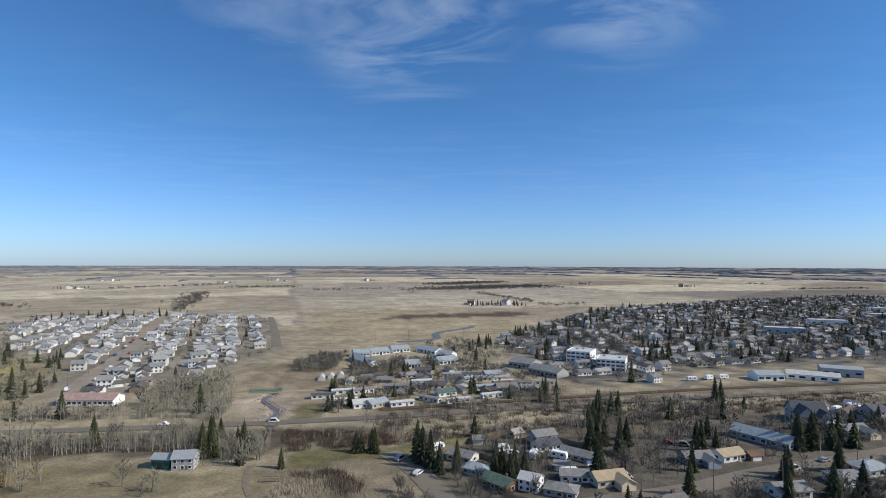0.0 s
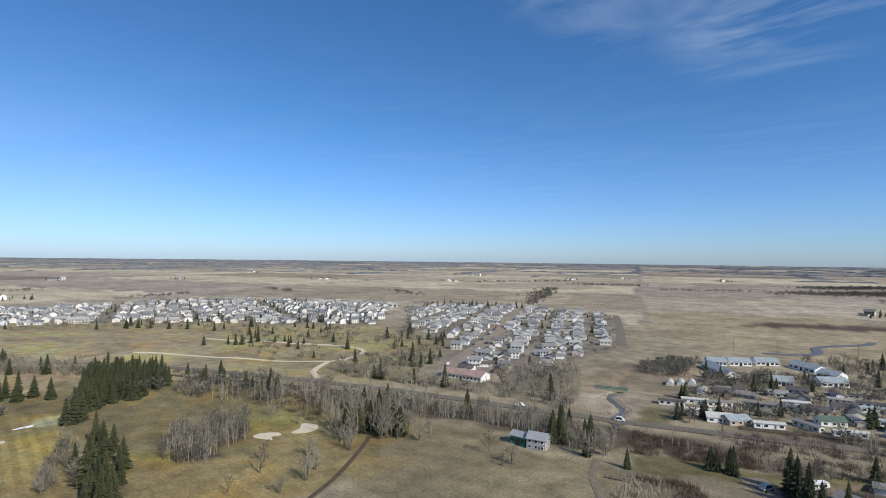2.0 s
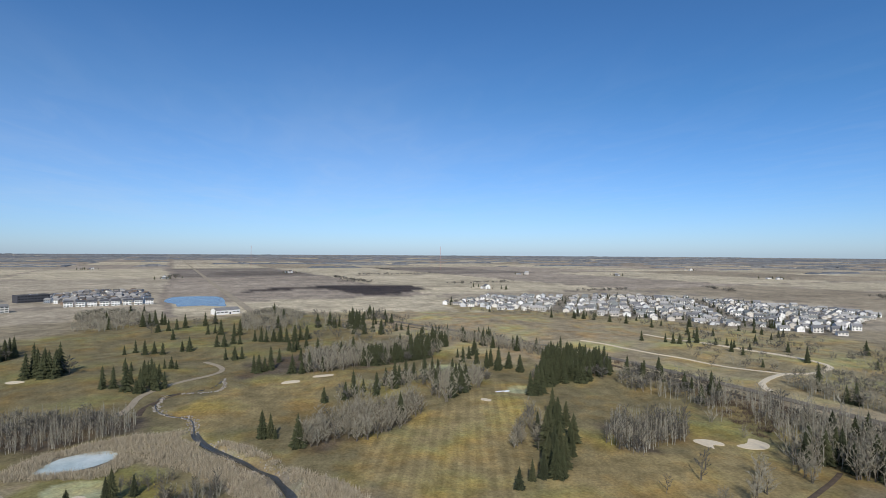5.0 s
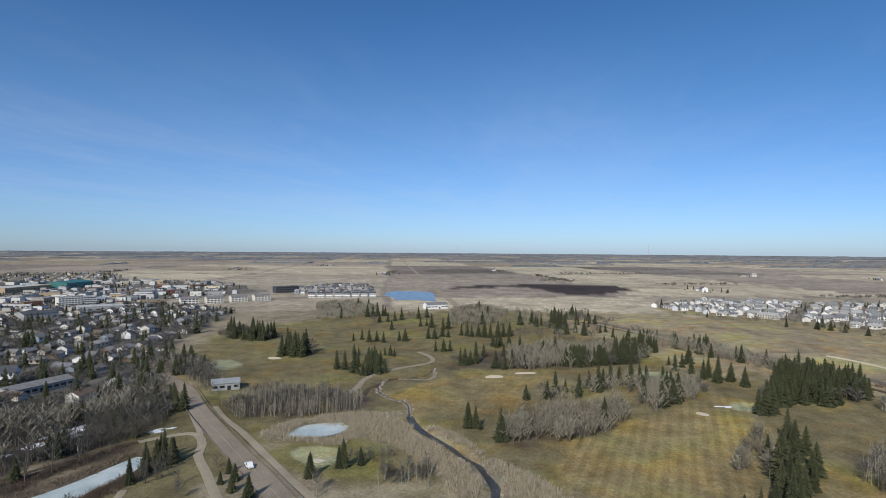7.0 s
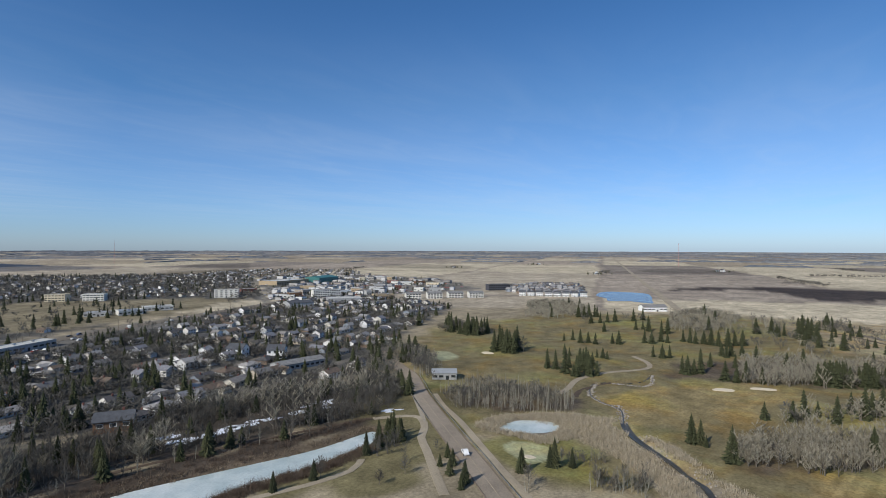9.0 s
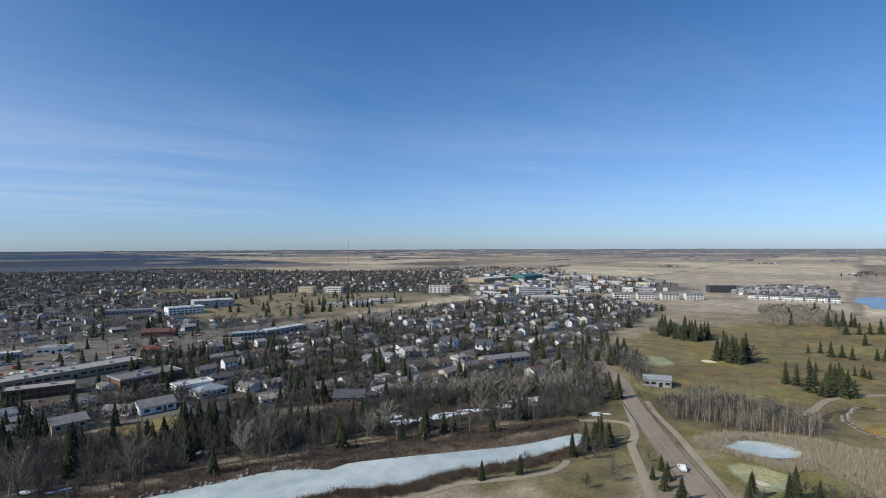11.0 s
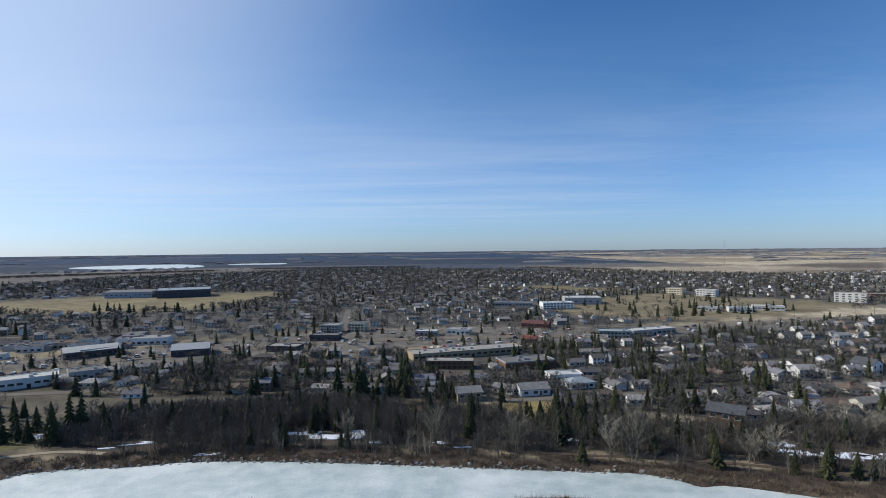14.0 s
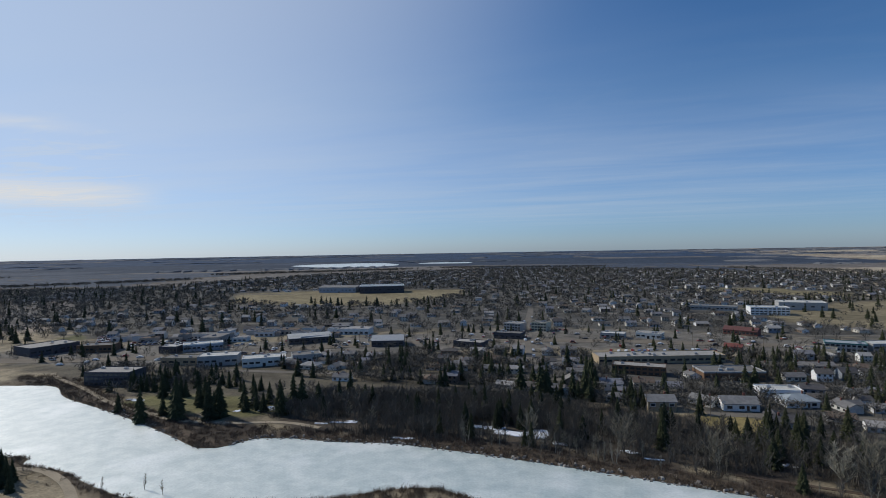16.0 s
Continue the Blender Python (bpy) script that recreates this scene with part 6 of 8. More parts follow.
district([(-785, -250), (-900, -270), (-1030, -330), (-990, -420), (-860, -420), (-770, -330)], 74, 12, 30, 0.9, ("storey", "split", "storey"), name="pond_side", garages=0.0, roads=False)

HOUSES.sort(key=lambda h: math.hypot(h[1], h[2]))
LABELS = {"bungalow": "low bungalow with shingle gable roof and pale siding", "split": "split-level house with shingle gable roof", "storey": "two-storey house with pale siding", "hip": "bungalow with hipped shingle roof",
          "ell": "bungalow with a front gabled wing", "garage": "detached garage behind a house", "mobile": "light-sided mobile home in a bare yard"}
for kind, x, y, turn, size in HOUSES[:165]:
    house(kind, x, y, turn, "wall", "roof", LABELS[kind], "town houses" if kind != "garage" else "garages", False, size, "house" if kind != "garage" else "garage", "house" if kind != "garage" else "garage")


def far_template(kind):
    w, d, hw, rise = KINDS[kind]
    wall, roof, wins = HOUSE[kind]
    a, b, g = wall.arrays(), roof.arrays(), Geo()
    for s, u, z, hx, hz in wins:
        if s in "fb":
            e = -d / 2 - 0.05 if s == "f" else d / 2 + 0.05
            g.face([(u - hx, e, z - hz), (u + hx, e, z - hz), (u + hx, e, z + hz), (u - hx, e, z + hz)])
    out = [a, b] + ([g.arrays()] if g.v else [])
    vs, fs, ms, n = [], [], [], 0
    for i, (v, f, _) in enumerate(out):
        vs.append(v)
        fs.append(f + n)
        ms.append(np.full(len(f), i))
        n += len(v)
    return np.concatenate(vs), np.concatenate(fs), np.concatenate(ms)


for x, y in ((64, 930), (110, 934), (-1046, 300), (-1620, 900), (-1350, 1250), (-760, 1900), (-1900, -150), (-1750, 620), (-2100, 1500), (-1250, 2050), (-300, 2200), (500, 1900), (-2250, -900), (-1700, -1000), (-980, 1450), (-1500, -420), (760, 1700), (-640, 2150)):
    for k in range(3):
        HOUSES.append((("storey", "garage", "mobile")[k], x + rng.uniform(-22, 22), y + rng.uniform(-14, 14), rng.uniform(0, 180), rng.uniform(0.9, 1.4)))
FAR_KINDS = ["bungalow", "split", "storey", "hip", "ell", "garage", "mobile"]
FAR_HOUSE = [far_template(k) for k in FAR_KINDS]
for i in range(4):
    rows = [(FAR_KINDS.index(k), x, y, radians(t), s, 1.0) for k, x, y, t, s in HOUSES[165:] if int((math.atan2(y, x) + math.pi) / (math.pi / 2)) % 4 == i]
    light = i == 3
    joined("far_houses", FAR_HOUSE, rows, [M["wall_suburb" if light else "wall_far"], M["roof_suburb" if light else "roof_far"], M["glass"]], "many white suburban houses with grey roofs" if light else "many low houses with pale walls and grey roofs", "houses")

def far_shop(w, d, h):
    """A low shop far off: walls, a roof inside a parapet, a window band and a roof unit."""
    a, b, c = Geo(), Geo(), Geo()
    a.box(-w / 2, -d / 2, 0, w / 2, d / 2, h, bottom=False)
    b.box(-w / 2 + 0.3, -d / 2 + 0.3, h + 0.01, w / 2 - 0.3, d / 2 - 0.3, h + 0.2)
    b.box(-w / 5 - 1, -1, h + 0.2, -w / 5 + 1, 1, h + 1.2)
    n = max(2, int(w / 4))
    for s in (-1, 1):
        for i in range(n):
            u = (i + 0.5) / n * w - w / 2
            c.face([(u - 1.2 * s, s * (d / 2 + 0.05), 0.9), (u + 1.2 * s, s * (d / 2 + 0.05), 0.9), (u + 1.2 * s, s * (d / 2 + 0.05), 2.5), (u - 1.2 * s, s * (d / 2 + 0.05), 2.5)])
    out, n = [g.arrays() for g in (a, b, c)], 0
    vs, fs, ms = [], [], []
    for i, (v, f, _) in enumerate(out):
        vs.append(v)
        fs.append(f + n)
        ms.append(np.full(len(f), i))
        n += len(v)
    return np.concatenate(vs), np.concatenate(fs), np.concatenate(ms)


def far_car():
    g = Geo()
    g.box(-2.2, -0.9, 0.3, 2.2, 0.9, 0.95)
    g.box(-1.4, -0.8, 0.95, 1.0, 0.8, 1.5)
    return g.arrays()


shops = [far_shop(*q) for q in ((11, 8, 3.8), (17, 11, 4.6), (24, 13, 5.2), (9, 9, 6.2))]
rows = []
for poly, count, apart in ((TOWN_TRADE, 80, 24.0), ([(-430, -470), (-640, -510), (-850, -600), (-760, -780), (-560, -660)], 60, 18.0), ([(300, -330), (180, -440), (260, -430), (420, -340)], 26, 16.0)):
    for i, (x, y) in enumerate(spread(poly, count, np.random.default_rng(count), apart, True)):
        rows.append((int(rng.integers(4)), x, y, radians(int(rng.integers(4)) * 90 + 16 + rng.normal(0, 4)), rng.uniform(0.8, 1.2), rng.uniform(0.8, 1.1)))
        take(x, y, 6)
joined("far_shops", shops, rows, [M["shop_wall"], M["roof_far"], M["glass"]], "many low shops and workshops with flat roofs", "shops")
rows = []
for poly, count in ((TOWN_TRADE, 260), (COMMERCE, 130), ([(-430, -470), (-640, -510), (-850, -600), (-760, -780), (-560, -660)], 160)):
    for x, y in spread(poly, count, np.random.default_rng(count + 1), 3.0, False):
        rows.append((0, x, y, radians(int(rng.integers(2)) * 90 + 16 + rng.normal(0, 5)), 1.0, 1.0))
joined("far_cars", [far_car()], rows, [M["car_far"]], "many small cars parked on lots far off", "cars")

# ---- woods, rows and single trees ----
grow([(-255, 95), (-263, 106), (-278, 122), (-276, 145), (-298, 162), (-330, 168), (-340, 140), (-314, 122)], 125, (9, 1.2, 0), (0.7, 1.0), 2.8)
for x, y, s in ((-217, 91, 0.9), (-202, 87, 1.0), (-185, 76, 1.2), (-179, 78, 0.8), (-161, 69, 0.95), (-178, 82, 0.6), (-161, 61, 0.5), (-162, 65, 0.55), (-161, 71, 0.65), (-156, 55, 0.5), (-198, 77, 0.7), (-254, 95, 0.9), (-254, 98, 1.0), (-258, 102, 1.0),
                (-170, 70, 0.8), (-168, 75, 0.85), (-175, 74, 0.9), (-192, 82, 1.0), (-210, 88, 0.8), (-208, 93, 0.75), (-190, 88, 0.8), (-184, 84, 0.7)):
    TREES["spruce"].append((x, y, x * 1.7, s))
grow([(-189, 64), (-184, 72), (-214, 85), (-223, 83), (-204, 70)], 34, (0, 3, 5), (0.55, 0.85), 1.8, shrink=(1.0, 0.85, 1.0), slim="bushy")
for x, y, s in ((-216, -26, 0.75), (-216, -23, 0.67), (-201, -12, 0.78), (-206, -13, 0.5), (-214, -21, 0.34), (-159, -68, 0.6), (-169, -61, 0.65), (-172, -56, 0.5), (-145, -86, 0.42), (-152, -89, 0.4), (-142, -79, 0.5), (-157, -94, 0.36), (-9, 199, 0.95), (-4, 189, 0.9), (-7, 194, 1.0), (-1, 184, 0.7), (5, 186, 0.75), (20, 184, 0.7), (24, 183, 0.75)):
    TREES["spruce"].append((x, y, x * 1.7, s))
for x, y, s in ((17, 180, 0.7), (22, 178, 0.65), (27, 180, 0.7), (52, 184, 1.0), (54, 188, 0.8), (56, 208, 0.9), (60, 214, 0.8), (66, 205, 0.8), (75, 167, 0.85), (97, 206, 0.9), (107, 222, 0.7), (112, 180, 0.8), (115, 183, 0.75), (134, 186, 0.75), (127, 166, 0.8), (103, 164, 0.8), (138, 213, 0.95), (141, 210, 1.0)):
    TREES["spruce"].append((x, y, x * 1.7, s))
for x, y, s in ((145, 214, 0.9), (148, 209, 0.85), (154, 214, 1.0), (158, 211, 0.9), (135, 208, 0.85), (118, 166, 0.8), (143, 172, 0.8), (72, 255, 0.9), (74, 259, 0.8), (78, 254, 0.85), (82, 256, 0.8), (140, 282, 0.9), (144, 284, 0.8)):
    TREES["spruce"].append((x, y, x * 1.7, s))
grow([(-170, 102), (-184, 132), (-206, 146), (-214, 120), (-190, 98)], 210, (0, 2.5, 6), (0.6, 0.95), 1.4)
grow([(-610, 20), (-560, 40), (-420, 128), (-424, 140), (-560, 70), (-620, 40)], 90, (0.8, 6, 2), (0.6, 0.95), 3.0)
grow([(-246, 52), (-276, 78), (-306, 84), (-292, 60), (-262, 44)], 60, (0.8, 1, 8), (0.7, 1.0), 3.0, shrink=(1.0, 0.8, 1.15), slim="bushy")
grow([(-170, 196), (-156, 196), (-130, 201), (-100, 203), (-68, 199), (-66, 216), (-110, 226), (-168, 216), (-188, 210), (-192, 198)], 420, (0.1, 1, 8), (0.5, 0.88), 1.6)
grow([(-154, 150), (-140, 160), (-138, 170), (-147, 184), (-146, 200), (-176, 206), (-190, 190), (-184, 172), (-168, 156)], 34, (0.9, 0.5, 8), (0.85, 1.2), 3.0, shrink=(0.75, 1.0, 1.35), slim="bushy")
grow([(-150, 158), (-140, 166), (-147, 184), (-146, 200), (-176, 206), (-190, 190), (-184, 178)], 90, (0, 0, 8), (0.75, 1.15), 1.8)
grow([(-168, 172), (-176, 206), (-240, 214), (-236, 196), (-204, 178)], 110, (0, 0.5, 8), (0.65, 1.05), 2.2)
grow([(-225, 232), (-195, 238), (-130, 246), (-100, 244), (-100, 252), (-200, 250), (-260, 240)], 210, (0.1, 1, 8), (0.6, 1.0), 2.0)
grow([(-135, 252), (-98, 252), (-108, 290), (-130, 330), (-152, 330), (-150, 270)], 250, (0.1, 0.8, 8), (0.7, 1.1), 1.9)
grow([(-260, 300), (-225, 300), (-196, 260), (-240, 248), (-290, 262)], 80, (0.5, 4, 4), (0.6, 0.95), 3.0)
grow([(-98, 190), (-60, 184), (-66, 206), (-100, 208)], 16, (1.2, 2, 6), (0.6, 0.95), 2.6)
grow([(-150, 160), (-128, 176), (-140, 190), (-180, 196), (-200, 180), (-176, 166)], 70, (0.3, 3, 6), (0.7, 1.05), 2.8)
grow([(-180, 165), (-205, 160), (-260, 170), (-280, 190), (-210, 205)], 45, (0.2, 2, 8), (0.5, 0.8), 3.4)
grow([(2, 258), (59, 270), (66, 296), (47, 296), (2, 280)], 190, (0.2, 1, 7), (0.5, 0.85), 1.8)
grow([(-60, 222), (0, 226), (60, 246), (150, 272), (150, 256), (60, 226), (-20, 206)], 170, (0.1, 2, 7), (0.45, 0.8), 2.2)
grow([(-34, 232), (4, 241), (58, 260), (96, 255), (120, 251), (133, 276), (94, 287), (33, 275), (-35, 258)], 190, (0.1, 3, 6), (0.4, 0.75), 2.2)
brush("brush", [(-34, 232), (58, 256), (133, 268), (240, 290), (240, 302), (94, 287), (33, 272), (-35, 250)], 420, WILLOW_CLUMP, M["willow"], "grey-brown leafless brush along the corridor", "brush", (0.6, 1.2))
grow([(50, 222), (100, 236), (134, 250), (140, 262), (80, 262), (54, 250)], 45, (0.3, 3, 5), (0.5, 0.85), 3.0)
grow([(-18, 345), (60, 420), (40, 480), (-20, 470), (0, 420)], 90, (0.4, 5, 3), (0.5, 0.8), 4.0)
grow([(-98, 356), (-76, 345), (-66, 372), (-73, 420), (-90, 408), (-101, 379)], 130, (0, 7, 3), (0.55, 0.85), 2.4)
grow([(-59, 318), (-46, 312), (-33, 324), (-37, 352), (-56, 358)], 50, (0.1, 4, 6), (0.5, 0.75), 2.6)
grow([(6, 396), (30, 398), (35, 500), (6, 500)], 60, (0.2, 6, 2), (0.4, 0.65), 3.5)
for x, y, s in ((-134, 117, 1.0), (-138, 124, 0.85), (-133, 106, 0.7), (-141, 144, 0.95), (-151, 149, 0.9), (-146, 146, 0.8)):
    TREES["bushy"].append((x, y, x * 1.3, s))
for x, y, s in ((-59, 300, 0.75), (-61, 302, 0.65), (-44, 268, 0.7), (-46, 271, 0.6), (-41, 284, 0.55), (-24, 343, 0.8), (-22, 345, 0.7), (-17, 294, 0.6), (-6, 361, 0.6), (15, 296, 0.75), (17, 299, 0.7), (-55, 188, 0.55), (-30, 204, 0.5), (-25, 204, 0.65)):
    TREES["spruce"].append((x, y, x * 1.7, s))
for x, y, s in ((-301, -113, 0.69), (-301, -108, 0.67), (-294, -100, 0.86), (-290, -94, 0.5), (-310, -103, 0.55), (-321, -100, 0.71), (-320, -96, 0.67), (-319, -92, 0.61), (-308, -94, 0.68), (-291, -92, 0.66), (-297, -87, 0.68), (-300, -84, 0.5), (-304, -90, 0.7), (-312, -96, 0.65), (-296, -94, 0.7)):
    TREES["spruce"].append((x, y, x * 1.7, s * 1.25))
grow([(-332, -165), (-337, -142), (-352, -146), (-346, -168)], 12, (1, 0, 0), (1.1, 1.4), 3.5)
grow([(-390, -241), (-386, -195), (-430, -215), (-428, -258)], 60, (6, 3, 0), (0.8, 1.05), 4.0)
for x, y, s in ((-406, -139, 0.38), (-412, -134, 0.5), (-402, -125, 0.64), (-405, -120, 0.57), (-403, -114, 0.54), (-464, -124, 0.6), (-411, -99, 0.64), (-412, -104, 0.53), (-492, -104, 0.52), (-496, -99, 0.46), (-489, -93, 0.84), (-480, -81, 0.64), (-485, -77, 0.78), (-422, -83, 0.56), (-423, -78, 0.61), (-436, -74, 0.58), (-434, -69, 0.52), (-373, -68, 0.44), (-371, -62, 0.6), (-373, -58, 0.5)):
    TREES["spruce"].append((x, y, x * 1.7, s * 1.3))
for x, y, s in ((-447, -60, 0.54), (-445, -55, 0.66), (-444, -51, 0.6), (-448, -46, 0.67), (-447, -41, 0.73), (-446, -36, 0.67), (-450, -30, 0.8), (-457, -26, 0.7), (-459, -21, 0.7), (-397, -30, 0.54), (-400, -25, 0.6), (-405, -19, 0.6), (-392, -27, 0.54), (-332, -45, 0.56), (-331, -42, 0.67), (-333, -39, 0.58), (-336, -36, 0.75), (-356, -33, 0.53), (-325, -23, 0.67), (-359, -20, 0.5), (-519, -14, 0.83), (-524, -3, 0.77), (-511, 2, 0.5)):
    TREES["spruce"].append((x, y, x * 1.7, s * 1.3))
for x, y, s in ((-512, 15, 1.2), (-500, 17, 1.25), (-510, 21, 1.15), (-499, 23, 1.1), (-491, 26, 1.1), (-470, 18, 0.9), (-468, 26, 0.84), (-525, 40, 0.53), (-515, 48, 0.4), (-483, 55, 0.5), (-489, 60, 0.5), (-478, 34, 0.8), (-472, 40, 0.7)):
    TREES["spruce"].append((x, y, x * 1.7, s * 1.1))
row_of([(-500, -150), (-560, -110)], 9.0, (6, 4, 0), (0.7, 1.0))
row_of([(-350, -120), (-350, -90)], 5.0, (9, 1, 0), (0.4, 0.6))
# the stand on the rise: dark spruces in front, a pale grove within
grow([(-330, 16), (-342, 33), (-352, 48), (-364, 66), (-400, 84), (-410, 66), (-389, 49), (-376, 30), (-350, 20)], 140, (5, 1.5, 2.5), (0.6, 1.0), 2.8, shrink=(1.0, 0.85, 1.1), slim="bushy")
grow([(-322, -18), (-320, 3), (-334, 16), (-372, 26), (-396, 60), (-420, 62), (-404, 14), (-372, -16)], 210, (0.25, 2, 8), (0.65, 0.95), 3.0, shrink=(1.0, 0.85, 1.2), slim="bushy")
for x, y, s in ((-264, -4, 0.5), (-267, 6, 0.6), (-273, 10, 0.72), (-277, 15, 0.4), (-270, 21, 0.64), (-285, 27, 0.58), (-278, 31, 0.8), (-288, 38, 0.74), (-293, 43, 0.65), (-294, 49, 0.83), (-280, 22, 0.6), (-284, 34, 0.7), (-298, 54, 0.7), (-302, 58, 0.65)):
    TREES["spruce"].append((x, y, x * 1.7, s * 1.2))
for x, y, s in ((-346, 83, 0.65), (-354, 89, 0.62), (-363, 95, 0.83), (-362, 83, 0.4), (-323, 100, 0.87), (-321, 106, 0.75), (-325, 93, 0.7), (-312, 110, 0.73), (-330, 97, 0.7), (-338, 90, 0.6), (-318, 98, 0.7)):
    TREES["spruce"].append((x, y, x * 1.7, s * 1.2))
grow([(-260, 2), (-277, 35), (-264, 61), (-292, 87), (-312, 79), (-305, 51), (-286, 25), (-272, 2)], 90, (0.3, 3, 7), (0.6, 0.9), 2.6, shrink=(1.0, 0.85, 1.15), slim="bushy")
grow([(-199, -13), (-206, 21), (-236, 38), (-254, 38), (-240, 10), (-223, -8)], 150, (0.3, 1, 8), (0.6, 0.95), 2.4, shrink=(1.0, 0.8, 1.15), slim="bushy")
grow([(-156, -48), (-158, -30), (-172, -32), (-166, -46)], 34, (0, 3, 4), (0.4, 0.65), 2.0)
grow([(-172, -60), (-176, -46), (-184, -48), (-180, -62)], 24, (0, 5, 2), (0.3, 0.5), 2.0)
grow([(-204, -130), (-216, -100), (-226, -74), (-250, -80), (-256, -132), (-226, -140)], 420, (0, 2, 8), (0.5, 0.8), 1.8)
grow([(-236, -170), (-242, -150), (-300, -196), (-312, -212), (-292, -212)], 90, (1, 6, 2), (0.6, 0.95), 3.0)
grow([(-521, -220), (-518, -194), (-542, -166), (-625, -185), (-680, -240), (-653, -268)], 420, (0.05, 1, 8), (0.75, 1.05), 3.4)
for x, y, s in ((-540, -170, 1.0), (-546, -166, 0.9), (-552, -163, 1.0), (-544, -160, 0.85), (-556, -158, 0.9), (-550, -154, 0.8)):
    TREES["spruce"].append((x, y, x * 1.7, s))
grow([(-512, -83), (-504, -55), (-531, -33), (-609, -29), (-668, -66), (-617, -94)], 330, (0.05, 1, 8), (0.75, 1.05), 3.6)
grow([(-540, -20), (-560, 40), (-640, 60), (-640, -20)], 90, (0.4, 4, 5), (0.6, 0.9), 5.0)
grow([(-268, 149), (-300, 172), (-270, 200), (-230, 205), (-220, 170)], 150, (0.4, 3, 7), (0.6, 1.0), 3.0)
grow([(-460, 60), (-440, 110), (-320, 165), (-320, 150), (-420, 90)], 170, (1.0, 1, 8), (0.6, 0.95), 3.6, shrink=(1.0, 0.8, 1.15), slim="bushy")
grow([(-560, -40), (-480, 60), (-430, 40), (-470, -60)], 60, (0.6, 5, 3), (0.7, 1.05), 4.0)
for x, y, s in ((-402, 245, 0.5), (-392, 260, 0.47), (-385, 262, 0.53), (-381, 265, 0.5), (-382, 274, 0.53), (-381, 280, 0.73), (-367, 286, 0.42), (-365, 294, 0.4), (-355, 292, 0.44), (-345, 297, 0.4), (-298, 299, 0.5), (-297, 265, 0.35), (-302, 303, 0.6)):
    TREES["spruce"].append((x, y, x * 1.7, s * 1.25))
row_of([(-560, 250), (-500, 290), (-470, 300)], 12.0, (7, 3, 0), (0.6, 0.8))
grow([(-640, 160), (-480, 310), (-300, 230), (-300, 330), (-400, 410), (-600, 260)], 260, (0.8, 5, 3), (0.4, 0.75), 7.0)
grow([(-300, 330), (-250, 290), (-200, 280), (-262, 380), (-340, 425)], 110, (1.2, 5, 3), (0.5, 0.85), 4.0)
grow([(-136, -114), (-147, -112), (-164, -116), (-164, -123), (-142, -119)], 22, (9, 1, 0), (0.5, 0.75), 2.2)
for x, y in ((-108, -123), (-120, -119)):
    TREES["spruce"].append((x, y, 0.3 * x, 0.45))
for x, y, s in ((-122, -118, 0.7), (-128, -100, 0.5), (-138, -98, 0.5), (-146, -104, 0.5), (-150, -112, 0.5), (-160, -100, 0.5), (-62, -188, 1.1), (-70, -186, 1.1), (-140, -150, 0.9), (-147, -148, 0.95), (-156, -146, 0.8), (130, -112, 0.5), (134, -114, 0.5), (126, -112, 0.45), (-150, -62, 0.6), (-100, 172, 0.9), (-90, 165, 0.6), (-150, 112, 0.75), (-156, 118, 0.7), (-144, 96, 0.6)):
    TREES["bare"].append((x, y, x * 2.1, s))
# far bank woods
grow([(-130, -215), (-150, -198), (-168, -178), (-205, -168), (-222, -172), (-200, -194), (-160, -214)], 46, (0, 0, 8), (0.95, 1.3), 3.4, room=False, shrink=(1.0, 1.0, 1.0), slim="bushy")
grow([(26, -196), (-18, -190), (-70, -184), (-110, -174), (-189, -142), (-236, -166), (-200, -196), (-144, -214), (-90, -208), (-48, -224), (0, -228), (20, -240), (60, -258), (80, -235), (60, -200)], 1050, (0.3, 8, 0.5), (0.5, 0.9), 1.9, shrink=TOWN_TREES, slim="bushy")
grow([(121, -190), (59, -192), (20, -194), (12, -236), (70, -246), (149, -236), (150, -206)], 850, (0.2, 8, 0.4), (0.5, 0.85), 1.9, shrink=TOWN_TREES, slim="bushy")
row_of([(150, -206), (176, -206), (200, -206), (224, -214)], 4.6, (8, 2, 0), (0.55, 0.85), 3.5)
row_of([(130, -226), (160, -230), (200, -236), (230, -244)], 4.4, (6, 4, 0), (0.45, 0.75), 4.0)
grow([(230, -214), (250, -206), (300, -232), (330, -246), (300, -258), (240, -262), (200, -250)], 170, (1.2, 7, 1), (0.5, 0.85), 2.8, shrink=TOWN_TREES)
grow([(176, -110), (182, -126), (200, -124), (226, -112), (210, -96)], 26, (4, 4, 0), (0.5, 0.8), 2.4, shrink=TOWN_TREES)
row_of([(-84, -206), (-60, -214), (-30, -222), (0, -232)], 5.0, (7, 3, 0), (0.5, 0.75), 3.0)
grow([(-180, -138), (-100, -168), (-20, -182), (60, -188), (60, -196), (-20, -192), (-110, -176), (-185, -146)], 130, (0.6, 6, 3), (0.4, 0.8), 2.4, shrink=TOWN_TREES)
for x, y, s in ((-20, -196, 1.0), (-42, -200, 0.9), (10, -206, 1.0), (-95, -186, 0.95), (-118, -178, 0.9), (44, -214, 1.0), (-62, -190, 1.1), (-70, -188, 1.15), (-150, -160, 0.95), (-165, -152, 0.9), (92, -204, 0.9), (-5, -214, 1.05)):
    TREES["bare"].append((x, y, x * 1.3, s))
grow([(-236, -160), (-246, -150), (-300, -190), (-330, -240), (-300, -246), (-262, -206)], 100, (0.8, 4, 5), (0.6, 0.9), 2.6, room=False)
grow([(-228, -172), (-252, -186), (-276, -214), (-250, -216), (-215, -190)], 80, (0.8, 4, 5), (0.6, 0.9), 2.4)
